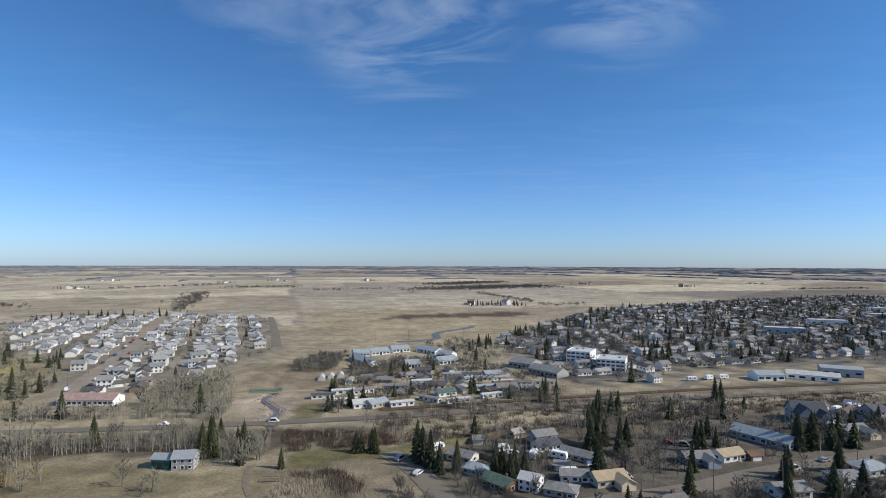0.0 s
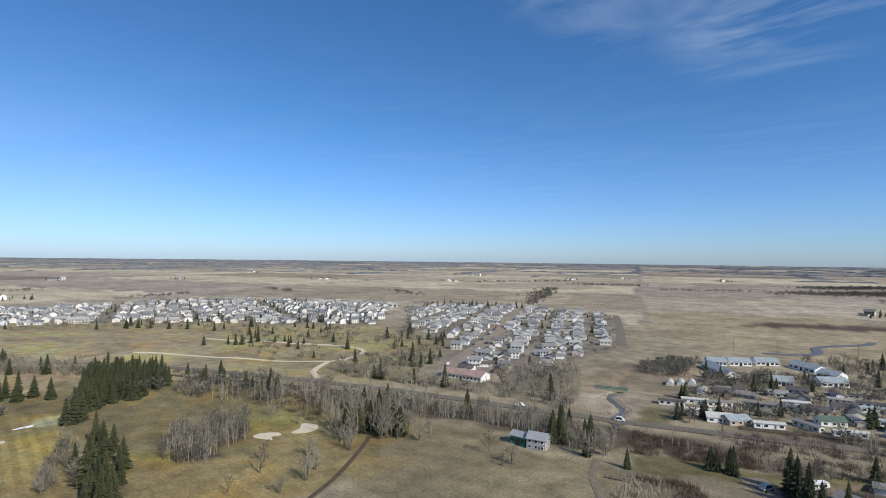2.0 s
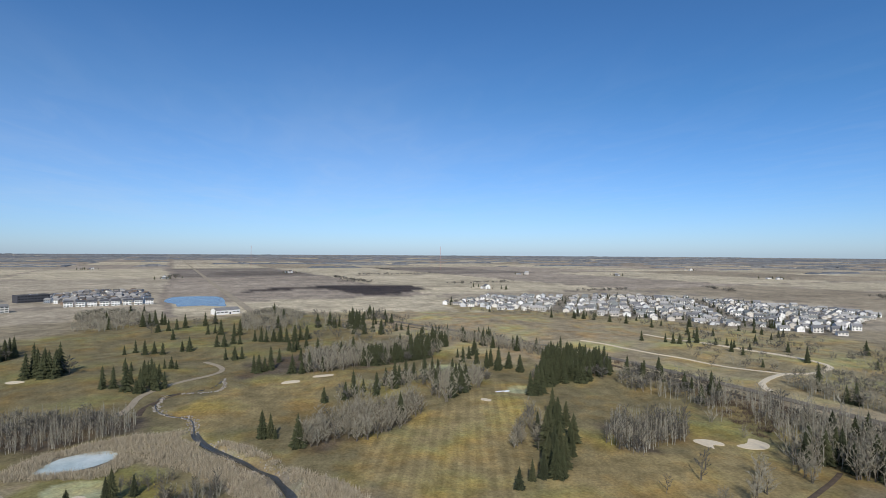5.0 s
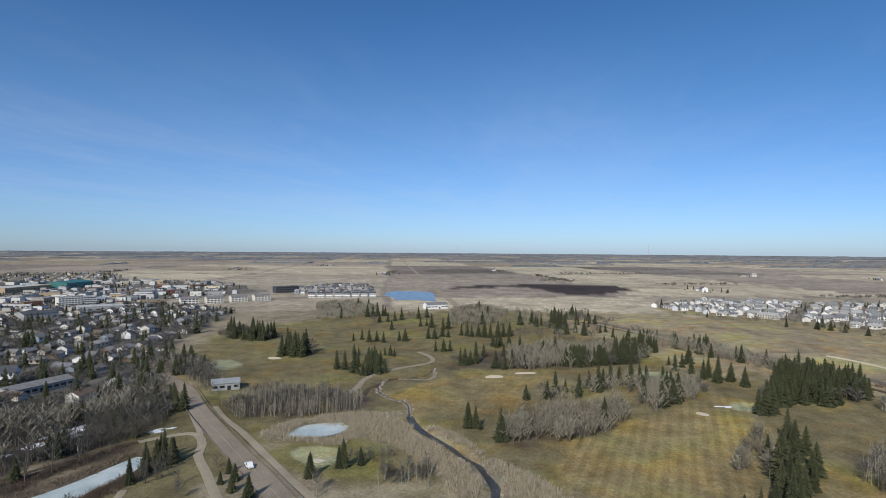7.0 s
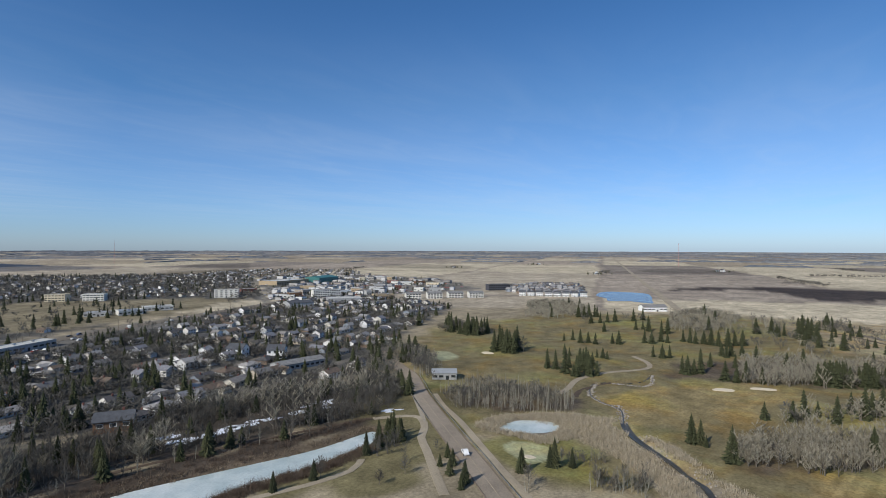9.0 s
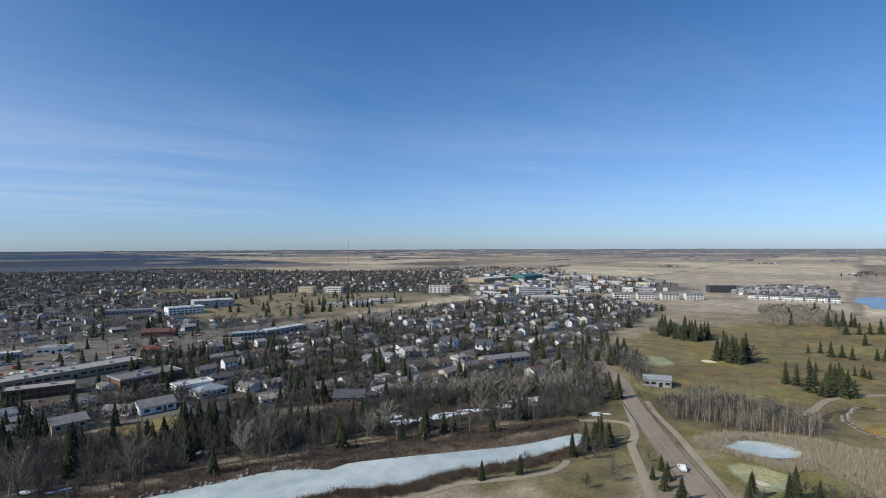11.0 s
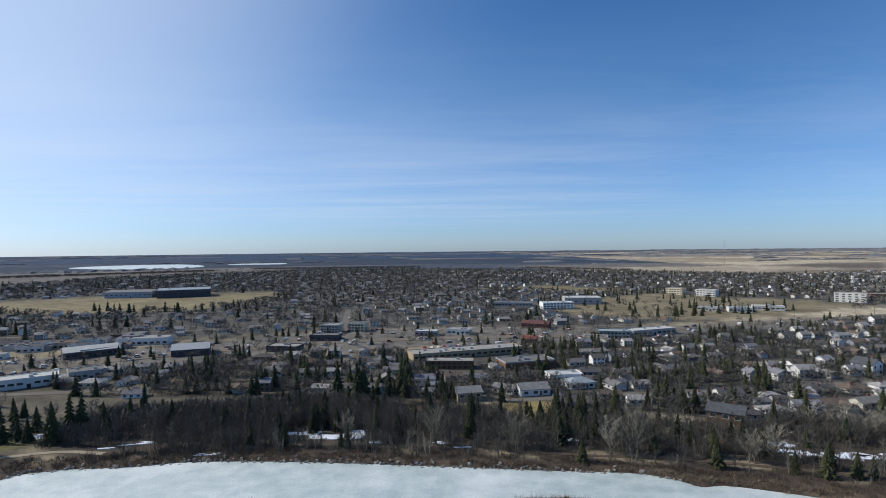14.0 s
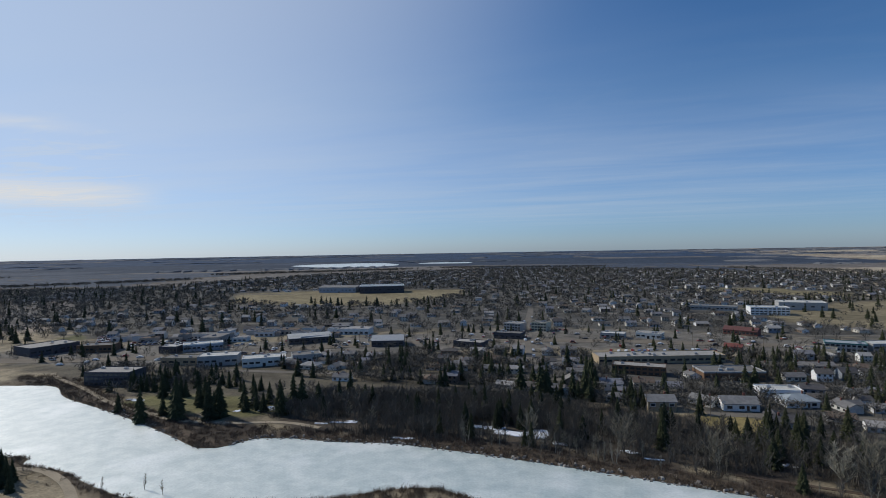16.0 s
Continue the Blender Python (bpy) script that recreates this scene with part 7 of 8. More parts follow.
for x, y, s in ((-222, -160, 0.8), (-225, -164, 0.7), (-219, -157, 0.6)):
    TREES["spruce"].append((x, y, x, s))
# spruces that stand out among the yards of the far bank
for x, y, s in ((90, -277, 0.93), (79, -312, 0.84), (51, -264, 1.2), (41, -261, 1.2), (38, -262, 1.2), (35, -324, 1.1), (20, -261, 1.1), (23, -306, 0.97), (90, -325, 0.79), (16, -266, 0.78), (7, -265, 0.71), (-5, -251, 0.54), (50, -216, 0.73), (38, -217, 0.73), (61, -203, 0.82)):
    TREES["spruce"].append((x, y, x * 1.3, s))
for x, y, s in ((-27, -249, 0.68), (-47, -228, 0.76), (-45, -203, 0.7), (-58, -230, 0.58), (-16, -290, 0.69), (-28, -323, 0.51), (-56, -383, 0.6), (-64, -331, 0.7), (-52, -284, 0.76), (3, -260, 0.63), (26, -263, 0.99), (20, -288, 1.1)):
    TREES["spruce"].append((x, y, x * 1.3, s))
for x, y, s in ((-154, -320, 1), (-178, -284, 0.96), (-159, -275, 0.92), (-160, -269, 0.82), (-158, -298, 0.79), (-100, -248, 0.64), (-163, -253, 0.45), (-121, -170, 0.7), (-124, -163, 0.63), (-108, -167, 0.56), (-129, -163, 0.52), (-317, -336, 0.59), (-312, -360, 0.61), (-266, -348, 0.56), (-229, -217, 0.66)):
    TREES["spruce"].append((x, y, x * 1.3, s))
for x, y, s in ((-223, -228, 0.59), (-261, -239, 0.74), (-267, -215, 0.89), (-281, -220, 0.65), (-332, -246, 0.75), (-412, -277, 1.2), (-365, -287, 0.59), (-226, -253, 0.45), (-215, -150, 0.84), (-217, -155, 0.57), (-127, -288, 0.66), (-275, -270, 0.5), (-71, -184, 0.67)):
    TREES["spruce"].append((x, y, x * 1.3, s))
for x, y, s in ((198, -178, 1), (194, -186, 0.79), (184, -183, 1.2), (169, -186, 1.2), (168, -191, 1.2), (168, -207, 1), (165, -211, 0.86), (160, -215, 0.79), (144, -201, 1.2), (145, -212, 1.1), (141, -213, 1.2), (169, -266, 0.74), (206, -289, 0.55), (146, -279, 0.83), (135, -247, 0.75)):
    TREES["spruce"].append((x, y, x * 1.3, s))
for x, y, s in ((225, -238, 0.69), (252, -229, 0.53), (254, -242, 0.55), (240, -248, 0.45), (130, -227, 0.84), (114, -275, 0.63), (105, -268, 0.69), (91, -275, 0.77), (82, -315, 0.77), (84, -299, 0.49), (370, -426, 1.1), (338, -443, 0.99), (355, -384, 1.2), (192, -192, 1.2), (220, -186, 0.61)):
    TREES["spruce"].append((x, y, x * 1.3, s))
for x, y, s in ((-28, -324, 0.68), (-45, -342, 0.81), (-48, -343, 0.72), (-62, -369, 0.58), (-66, -335, 0.8), (-73, -332, 0.71), (-47, -223, 0.87), (-52, -224, 0.88), (-58, -225, 0.76), (-42, -195, 0.78), (-65, -231, 0.65), (-107, -389, 0.73), (-111, -319, 0.88), (50, -209, 0.71), (41, -211, 0.71)):
    TREES["spruce"].append((x, y, x * 1.3, s))
for x, y, s in ((17, -206, 0.69), (-101, -246, 1), (-122, -268, 0.78)):
    TREES["spruce"].append((x, y, x * 1.3, s))
for x, y, s in ((182, -113, 0.5), (184, -118, 0.55), (176, -112, 0.45), (192, -120, 0.6), (188, -114, 0.5), (-158, -68, 0.5), (-168, -62, 0.55), (-202, -12, 0.85), (-138, -78, 0.34), (-149, -92, 0.3)):
    TREES["spruce"].append((x, y, x * 1.3, s))
for x, y, s in ((140, -127, 0.55), (132, -126, 0.5), (150, -121, 0.45), (-160, -40, 0.6), (-164, -37, 0.65), (-167, -34, 0.6), (-161, -45, 0.5), (-146, -61, 0.5)):
    TREES["aspen"].append((x, y, x * 1.3, s))
# spreading pale trees on the golf turf and spruces by the corridor
for x, y, s in ((-148, 151, 1.1), (-203, 156, 0.8), (-148, 131, 1.0), (-142, 161, 1.2), (-152, 166, 1.1), (-184, 156, 0.7), (-223, 178, 0.9), (-164, 162, 0.8), (-136, 164, 1.1), (-129, 168, 1.0), (-88, 168, 0.85), (-70, 190, 1.0), (-66, 196, 1.05), (-76, 196, 1.0)):
    TREES["bushy"].append((x, y, x * 1.3, s))
for x, y, s in ((-32, 204, 0.6), (-26, 204, 0.65), (63, 237, 0.7), (66, 241, 0.75), (70, 244, 0.7), (71, 220, 0.7), (71, 212, 0.75), (-146, 174, 0.8), (-150, 178, 0.8), (-142, 172, 0.75), (-138, 168, 0.8)):
    TREES["spruce"].append((x, y, x * 1.3, s))
# tall pale poplars above the far bank
for x, y, s in ((-57, -184, 1.65), (-63, -183, 1.7), (2, -195, 1.5), (-24, -190, 1.3), (36, -203, 1.4), (-100, -176, 1.4), (-109, -179, 1.5), (-146, -166, 1.4), (-154, -164, 1.4), (-206, -180, 1.3), (-205, -172, 1.2), (-168, -170, 1.2)):
    TREES["bushy"].append((x, y, x * 1.3, s))
# trees among the houses
grow(COMMERCE, 420, (1.2, 8, 0.5), (0.4, 0.75), 5.0, room=False, shrink=TOWN_TREES)
grow([(232, -268), (33, -262), (-84, -222), (-230, -200), (-250, -300), (-240, -460), (-118, -395), (180, -345)], 2000, (0.85, 8, 0.5), (0.45, 0.9), 3.0, shrink=TOWN_TREES)
grow([(-230, -200), (-362, -262), (-560, -330), (-620, -470), (-500, -520), (-250, -470)], 1500, (1.0, 8, 0.5), (0.4, 0.85), 3.6, shrink=TOWN_TREES)
grow([(-20, 150), (0, 205), (40, 220), (140, 240), (250, 276), (330, 250), (200, 120), (60, 120)], 1150, (0.6, 8, 1), (0.5, 0.9), 2.6, shrink=TOWN_TREES)
grow(TOWN_EAST, 4600, (1.0, 8, 1), (0.5, 0.95), 3.4, shrink=TOWN_TREES)
grow([(-733, -1012), (-891, -1001), (-1082, -914), (-1305, -1103), (-1241, -1394), (-1000, -1420)], 700, (2, 8, 1), (0.5, 0.8), 6.0, shrink=TOWN_TREES)
grow(SUBURB, 420, (0.6, 6, 1), (0.3, 0.6), 5.0, shrink=TOWN_TREES)
row_of([(-480, 640), (-440, 700), (-330, 720)], 9.0, (7, 3, 0), (0.6, 0.9))
grow(SUBURB_FAR, 600, (1.5, 6, 1), (0.35, 0.7), 5.0, shrink=TOWN_TREES)
row_of([(-400, 425), (-480, 395), (-540, 350)], 10.0, (6, 4, 0), (0.5, 0.8))
grow([(-60, 256), (0, 262), (40, 282), (60, 340), (0, 400), (-60, 390)], 260, (0.25, 6, 1.5), (0.45, 0.85), 2.6, shrink=TOWN_TREES)
grow([(-420, -470), (-640, -500), (-900, -500), (-1050, -700), (-860, -1000), (-560, -660)], 420, (3, 6, 1), (0.4, 0.7), 8.0, shrink=TOWN_TREES)
grow(TOWN_SOUTH, 13000, (0.4, 8, 0.6), (0.6, 1.1), 4.2, shrink=TOWN_TREES)
grow([(-150, -560), (-140, -680), (-300, -790), (-420, -680), (-360, -580), (-230, -540)], 90, (3, 6, 0), (0.6, 0.95), 6.0, room=False, shrink=TOWN_TREES)
row_of([(-120, -690), (-319, -822), (-420, -740)], 8.0, (8, 2, 0), (0.6, 0.85))
row_of([(-200, -545), (-330, -570), (-380, -600)], 12.0, (8, 2, 0), (0.7, 0.95), 6.0)
row_of([(215, -640), (330, -640), (420, -655)], 9.0, (8, 2, 0), (0.7, 0.95), 3.0)
row_of([(-560, -760), (-520, -800), (-440, -850)], 7.0, (6, 4, 0), (0.5, 0.8))
grow([(420, -340), (640, -430), (1000, -900), (1500, -700), (1100, -260), (600, -220)], 3400, (0.8, 7, 1), (0.6, 1.0), 8.0, shrink=TOWN_TREES)

KEEP = {"spruce": 290, "bare": 130, "aspen": 100, "bushy": 60}
WOOD_LABEL = {"spruce": ("dark green spruce tree, dense and pointed", "spruce tree", "spruce trees"), "bare": ("leafless grey-brown broadleaf tree", "bare tree", "bare broadleaf trees"), "aspen": ("slim pale leafless aspen tree", "bare tree", "aspen trees"), "bushy": ("spreading pale leafless tree with many stems", "bare tree", "bushy bare trees")}
NEAR_SETS = {"spruce": (SPRUCE_NEAR, "bark", "spruce"), "bare": (BARE_NEAR, "bark", "twig"), "aspen": (ASPEN_NEAR, "pale_bark", "pale_twig"), "bushy": (BUSHY_NEAR, "bark", "pale_twig")}
FAR_SETS = {"spruce": (SPRUCE_FAR, SPRUCE_FAR, DOT_SPRUCE, "bark", "spruce"), "bare": (BARE_FAR, BARE_MID, DOT_TREE, "bark", "twig"), "aspen": (ASPEN_FAR, ASPEN_MID, DOT_TREE, "pale_bark", "pale_twig"), "bushy": (BUSHY_FAR, BUSHY_FAR, DOT_TREE, "bark", "pale_twig")}
for kind, rows in TREES.items():
    rows.sort(key=lambda q: math.hypot(q[0], q[1]))
    shapes, bark, leaf = NEAR_SETS[kind]
    meshes = [(t.mesh("trunk", [M[bark]]), c.mesh("crown", [M[leaf]])) for t, c in shapes]
    label, category, group = WOOD_LABEL[kind]
    for i, (x, y, turn, s) in enumerate(rows[:KEEP[kind]]):
        root = thing(category.replace(" ", "_"), label, category, pose(x, y, float(gz(x, y)), 0, 0, math.degrees(turn)), group)
        root.scale = (s, s, s * (0.92 + 0.16 * ((i * 37) % 10) / 10))
        t, c = meshes[(i * 7 + int(abs(x))) % len(meshes)]
        part("trunk", t, None, root)
        part("crown", c, None, root)
    near, mid, dots, bark, leaf = FAR_SETS[kind]
    rest = rows[KEEP[kind]:]
    reach = 305 if kind == "aspen" else 250
    for suffix, shapes, lo, hi in (("", near, 0, reach), ("_mid", mid, reach, 640), ("_far", dots, 640, 9999)):
        some = [(j % len(shapes), x, y, t, s, rng.uniform(0.88, 1.12)) for j, (x, y, t, s) in enumerate(rest) if lo <= math.hypot(x, y) < hi]
        joined(kind + "_woods" + suffix, shapes, some, [M[bark], M[leaf]], label.split(",")[0] + "s in woods and yards", "woods")

# shelter belts and copses on the plain: ragged crowns in long low masses
def belt(p, q, wide, tall, rows):
    """One belt of woods from p to q on the flat plan, with a ragged top."""
    p, q = np.array(p, float), np.array(q, float)
    long = np.hypot(*(q - p))
    d = (q - p) / long
    n = np.array((-d[1], d[0]))
    far = math.hypot(*p)
    k = max(3, int(long / max(9.0, far / 130)))
    s = np.linspace(0, 1, k)
    top = tall * rng.uniform(0.45, 1.1, k)
    top[0] = top[-1] = 0.5
    wv = wide * rng.uniform(0.6, 1.2, k)
    sway = rng.normal(0, wide * 0.2, k)
    for off, h in ((-0.5, 0.0), (-0.35, 0.75), (0.0, 1.0), (0.35, 0.8), (0.5, 0.0)):
        c = p + np.outer(s, q - p) + np.outer(off * wv + sway, n)
        x, y, z, sc = lift(c[:, 0], c[:, 1])
        rows.append(np.stack([x, y, z - 0.3 + sc * h * top * rng.uniform(0.8, 1.15, k)], 1))
    return k


def belts(name, items, label):
    vs, fs, base = [], [], 0
    for p, q, wide, tall in items:
        rows = []
        k = belt(p, q, wide, tall, rows)
        v = np.stack(rows, 1).reshape(-1, 3)
        i, j = np.meshgrid(np.arange(k - 1), np.arange(4), indexing="ij")
        a = (i * 5 + j).ravel() + base
        fs.append(np.stack([a, a + 5, a + 6, a + 1], 1))
        vs.append(v)
        base += len(v)
    tagged(quick(name, np.concatenate(vs), np.concatenate(fs), [M["wood_hazed"]]), label, "woods", kind="stuff")


items = []
for cu in range(-17, 18):
    for cv in range(-34, 35):
        for _ in range(2):
            u0, v0 = cu * 805 + rng.choice((0, 0, 400)) + rng.uniform(-25, 25), cv * 402 + rng.uniform(-20, 20)
            p = U * u0 + V * v0
            d = math.hypot(*p)
            long = rng.uniform(60, 330) * (1 if d < 3000 else 2.4 if d < 6500 else 4.0)
            q = p + (V if rng.random() < 0.6 else U) * long
            south = p[1] < -1200 and p[0] > -900
            if rng.random() > (0.30 if d < 2600 else 0.62 if d < 6500 else 0.5) * (1.0 if not south else 0.25) or min(d, math.hypot(*q)) < 980 or d > 13200:
                continue
            if any(inside(t, [p[0], q[0]], [p[1], q[1]]).any() for t in (TOWN_SOUTH, TOWN_EAST, TOWN_TRADE, SUBURB_FAR)):
                continue
            items.append((p, q, rng.uniform(7, 26) * (1 if d < 2600 else 2.5 if d < 6500 else 6) * (3 if south else 1), rng.uniform(6, 10) * (1 if d < 4000 else 1.2 if d < 6500 else 1.3)))
for p, q, w in (((-377, 765), (-426, 907), 26), ((-426, 907), (-550, 1240), 40), ((-882, 1435), (-699, 1715), 24), ((-575, 1526), (-456, 1610), 22), ((-328, 1385), (-157, 1457), 22), ((-60, 1440), (120, 1560), 130), ((90, 1560), (300, 1700), 150), ((-20, 1800), (200, 2050), 120), ((160, 900), (240, 930), 22), ((-1200, 250), (-1250, 420), 24),
                ((-640, 830), (-760, 900), 26), ((-880, 720), (-1010, 770), 22), ((-560, -1600), (-300, -1900), 50), ((100, -2100), (700, -2050), 80), ((800, -1900), (1300, -1500), 90), ((1150, -1200), (1500, -700), 80), ((1000, -2200), (1800, -1700), 110)):
    items.append((np.array(p, float), np.array(q, float), w, 8.5))
farms = []
for x, y in ((64, 930), (110, 934), (-1046, 300), (-1620, 900), (-1350, 1250), (-760, 1900), (-1900, -150), (-1750, 620), (-2100, 1500), (-1250, 2050), (-300, 2200), (500, 1900), (-2250, -900), (-1700, -1000), (-980, 1450), (-1500, -420), (760, 1700), (-640, 2150)):
    for _ in range(11):
        a, q = rng.uniform(0, 6.28), 34 * rng.random() ** 1.5 + 8
        farms.append((int(rng.integers(2)), x + math.cos(a) * q * 1.4, y + math.sin(a) * q, a, rng.uniform(0.4, 0.75), 1.0))
joined("farm_spruces", DOT_SPRUCE, farms, [M["bark"], M["spruce"]], "dark spruces sheltering far farmsteads", "woods")
copse = []
for p, q, wide, tall in items:
    if math.hypot(*p) < 2300:
        p, q = np.array(p), np.array(q)
        for s in np.arange(0, 1, 5.0 / np.hypot(*(q - p))):
            for _ in range(max(1, int(wide / 14))):
                c = p + (q - p) * s + rng.normal(0, wide * 0.3, 2)
                copse.append((int(rng.integers(3)) + (3 if math.hypot(*c) < 1500 else 0), c[0], c[1], rng.uniform(0, 6.28), rng.uniform(0.6, 1.0), rng.uniform(0.7, 1.0)))
joined("copses", DOT_TREE + BARE_MID, copse, [M["bark"], M["twig"]], "grey-brown leafless copses and field hedges", "woods")
items = [q for q in items if math.hypot(*q[0]) >= 2300]
belts("shelter_belts", items, "shelter belts and copses between fields, tinted blue-grey for haze")

# stones along the streams
def stone_geo(seed):
    r = random.Random(seed)
    g = Geo()
    lo = [(x * r.uniform(0.35, 0.6), y * r.uniform(0.35, 0.6), -0.15) for x, y in ((-1, -1), (1, -1), (1, 1), (-1, 1))]
    hi = [(p[0] * r.uniform(0.5, 0.8), p[1] * r.uniform(0.5, 0.8), r.uniform(0.25, 0.5)) for p in lo]
    g.solid(lo, hi)
    return g.arrays()


rows = []
for line, count, wide in (([(-285, -80), (-263, -77), (-251, -68), (-244, -58), (-224, -52)], 420, 0.9), ([(-287, -72), (-287, -63), (-288, -57), (-298, -55), (-319, -59)], 180, 0.5), ([(-80, 246), (-79, 262), (-92, 282), (-91, 294)], 200, 2.0), ([(-211, -45), (-192, -29), (-178, -18), (-161, -11)], 120, 2.4)):
    p = smooth(line, 0.5)
    for i in rng.integers(0, len(p), count):
        rows.append((int(rng.integers(3)), p[i][0] + rng.normal(0, wide), p[i][1] + rng.normal(0, wide), rng.uniform(0, 6.28), rng.uniform(0.35, 0.95), rng.uniform(0.7, 1.3)))
for i, (x, y) in enumerate(smooth(RIVER[::3], 0.7, True)):
    if math.hypot(x, y) < 300 and y < -165:
        rows.append((i % 3, x + rng.normal(0, 1.0), y + rng.normal(0, 1.0), rng.uniform(0, 6.28), rng.uniform(0.5, 1.3), 1.0))
joined("stream_stones", [stone_geo(s) for s in (1, 2, 3)], rows, [M["stone"]], "grey-brown stones and boulders lining the water's edge", "stones")

# reeds and brush
brush("brush", WOODS[0], 1500, WILLOW_CLUMP, M["twig"], "grey-brown leafless undergrowth among the trees", "brush", (0.8, 1.6), True)
brush("reed_bed", REEDS_NEAR, 2400, REED_CLUMP, M["reed"], "pale dry reeds round the creek and pond", "reeds", room=True)
brush("reed_bed", REEDS_EAST, 420, REED_CLUMP, M["reed"], "pale dry reeds in a hollow", "reeds")
shore = []
for i, (x, y) in enumerate(smooth(RIVER[::3], 1.1, True)):
    if math.hypot(x, y) < 380:
        for _ in range(4):
            shore.append((i % 2, x + rng.normal(0, 2.4), y + rng.normal(0, 2.4), rng.uniform(0, 6.28), rng.uniform(0.5, 1.0), rng.uniform(0.6, 1.0)))
shore = [q for q in shore if float(signed(RIVER, np.array([q[1]]), np.array([q[2]]))[0]) > 0.2]
joined("reed_fringe", REED_CLUMP, shore, [M["sedge"]], "brown reeds and sedge along the river's edge", "reeds")
brush("brush", SCRUB_BANK, 2000, WILLOW_CLUMP, M["willow"], "red-brown leafless brush on the river bank", "brush", (0.4, 0.9))
brush("brush", [(-66, 230), (-24, 228), (-16, 212), (-59, 204)], 240, WILLOW_CLUMP, M["willow"], "red-brown leafless brush below the road", "brush", (0.6, 1.1))
brush("brush", [(-60, 226), (60, 250), (160, 278), (240, 296), (240, 286), (60, 232), (-20, 212)], 420, WILLOW_CLUMP, M["willow"], "grey-brown leafless brush along the corridor", "brush", (0.6, 1.1))
brush("brush", [(-20, -152), (-36, -153), (-50, -147), (-70, -144), (-88, -136), (-103, -135), (-123, -129), (-149, -125), (-150, -118), (-125, -120), (-104, -127), (-88, -128), (-68, -134), (-48, -138), (-20, -142)], 1100, WILLOW_CLUMP, M["willow"], "red-brown brush on the near bank", "brush", (0.5, 0.9))
brush("brush", [(-50, 181), (-35, 186), (-24, 172), (-30, 164), (-38, 176)], 130, WILLOW_CLUMP, M["willow"], "dark leafless brush beside the reeds", "brush", (0.7, 1.2))
brush("brush", [(40, -152), (64, -156), (90, -138), (80, -128), (40, -140)], 260, WILLOW_CLUMP, M["willow"], "brown brush on the near bank", "brush", (0.4, 0.8))
brush("brush", [(-180, 160), (-260, 180), (-330, 175), (-300, 200), (-200, 200)], 260, WILLOW_CLUMP, M["willow"], "grey-brown brush beside the track", "brush", (0.6, 1.1), True)


# ---- vehicles ----
def car_master(paint_mat, tall=0.0, bed=False):
    """Body shaped by its side outline, glass band, four wheels; with a load bed it is a pickup."""
    body = Geo()
    prof = [(-2.2, 0.35), (2.2, 0.35), (2.25, 0.75), (1.5, 0.92), (0.75, 1.45 + tall), (-0.2 if bed else -1.4, 1.47 + tall), (-0.45 if bed else -2.0, 0.98), (-2.25, 0.95)]
    body.solid([(x, -0.88, z) for x, z in prof], [(x, 0.88, z) for x, z in prof])
    win = Geo()
    wp = [(1.38, 0.96), (0.72, 1.38 + tall), (-0.18 if bed else -1.36, 1.4 + tall), (-0.4 if bed else -1.86, 1.0)]
    win.solid([(x, -0.9, z) for x, z in wp], [(x, 0.9, z) for x, z in wp])
    rows = [("body", body.mesh("body", [paint_mat]), None), ("glass", win.mesh("glass", [M["glass"]]), None)]
    for x in (-1.4, 1.4):
        for s in (-1, 1):
            w = Geo()
            w.tube((x, s * 0.7, 0.33), (x, s * 0.95, 0.33), 0.34, 0.34, 10, cap=True)
            rows.append(("wheel", w.mesh("wheel", [M["rubber"]]), None))
    return rows


CARS = {"car": car_master(M["car"]), "van": car_master(M["car"], 0.5), "pickup": car_master(M["white"], 0.2, True)}


def vehicle(kind, x, y, turn, label, group="parked vehicles", dz=0.2):
    root = thing(kind, label, "car" if kind == "car" else kind, pose(x, y, float(gz(x, y)) + dz, 0, 0, turn), group)
    for n, me, _ in CARS[kind]:
        part(n, me, None, root)


vehicle("pickup", -119, 234.5, 8, "white pickup truck on the corridor road", "", 0.58)
vehicle("van", -74, 241.5, 10, "pale grey car on the corridor road", "", 0.58)
vehicle("pickup", -162, -90, 44, "white pickup truck on the bridge road", "", 0.2)
for x, y, t in ((26, 203, 20), (31, 202, 60), (88, 215, -20), (93, 212, -20), (-8, 183, 60), (-15, 196, 55), (150, 236, 10), (178, 240, 20), (186, 250, 15), (196, 256, 40), (168, 232, 80), (60, 180, 10), (120, 188, 15), (136, 196, 20)):
    vehicle("van" if x % 3 == 0 else "car", x, y, t, "car parked beside a house", dz=0.05)
r = random.Random(8)
for line, n, off in (([(-200, 300), (-228, 372), (-252, 440), (-294, 543)], 16, 4.5), ([(374, -268), (300, -290), (200, -358), (60, -412), (-100, -432), (-240, -474)], 22, 5.0), ([(62, -350), (86, -480), (100, -570)], 8, 3.2)):
    p = smooth(line, 5.0)
    for k in range(n):
        i = int((k + r.random()) / n * (len(p) - 2))
        d = p[i + 1] - p[i]
        d = d / np.hypot(*d)
        s = r.choice((-1, 1))
        x, y = p[i] + np.array((-d[1], d[0])) * off * s
        vehicle("van" if k % 3 == 0 else "car", x, y, math.degrees(math.atan2(d[1], d[0])), "vehicle on a town street", dz=0.3)
for k in range(34):
    a, b = k % 17, k // 17
    vehicle("van" if k % 4 == 0 else "car", 366 - a * 3.6 + b * 8, -322 - a * 2.0 - b * 9, 60, "car on the dealer's lot", "cars on the dealer's lot", 0.05)
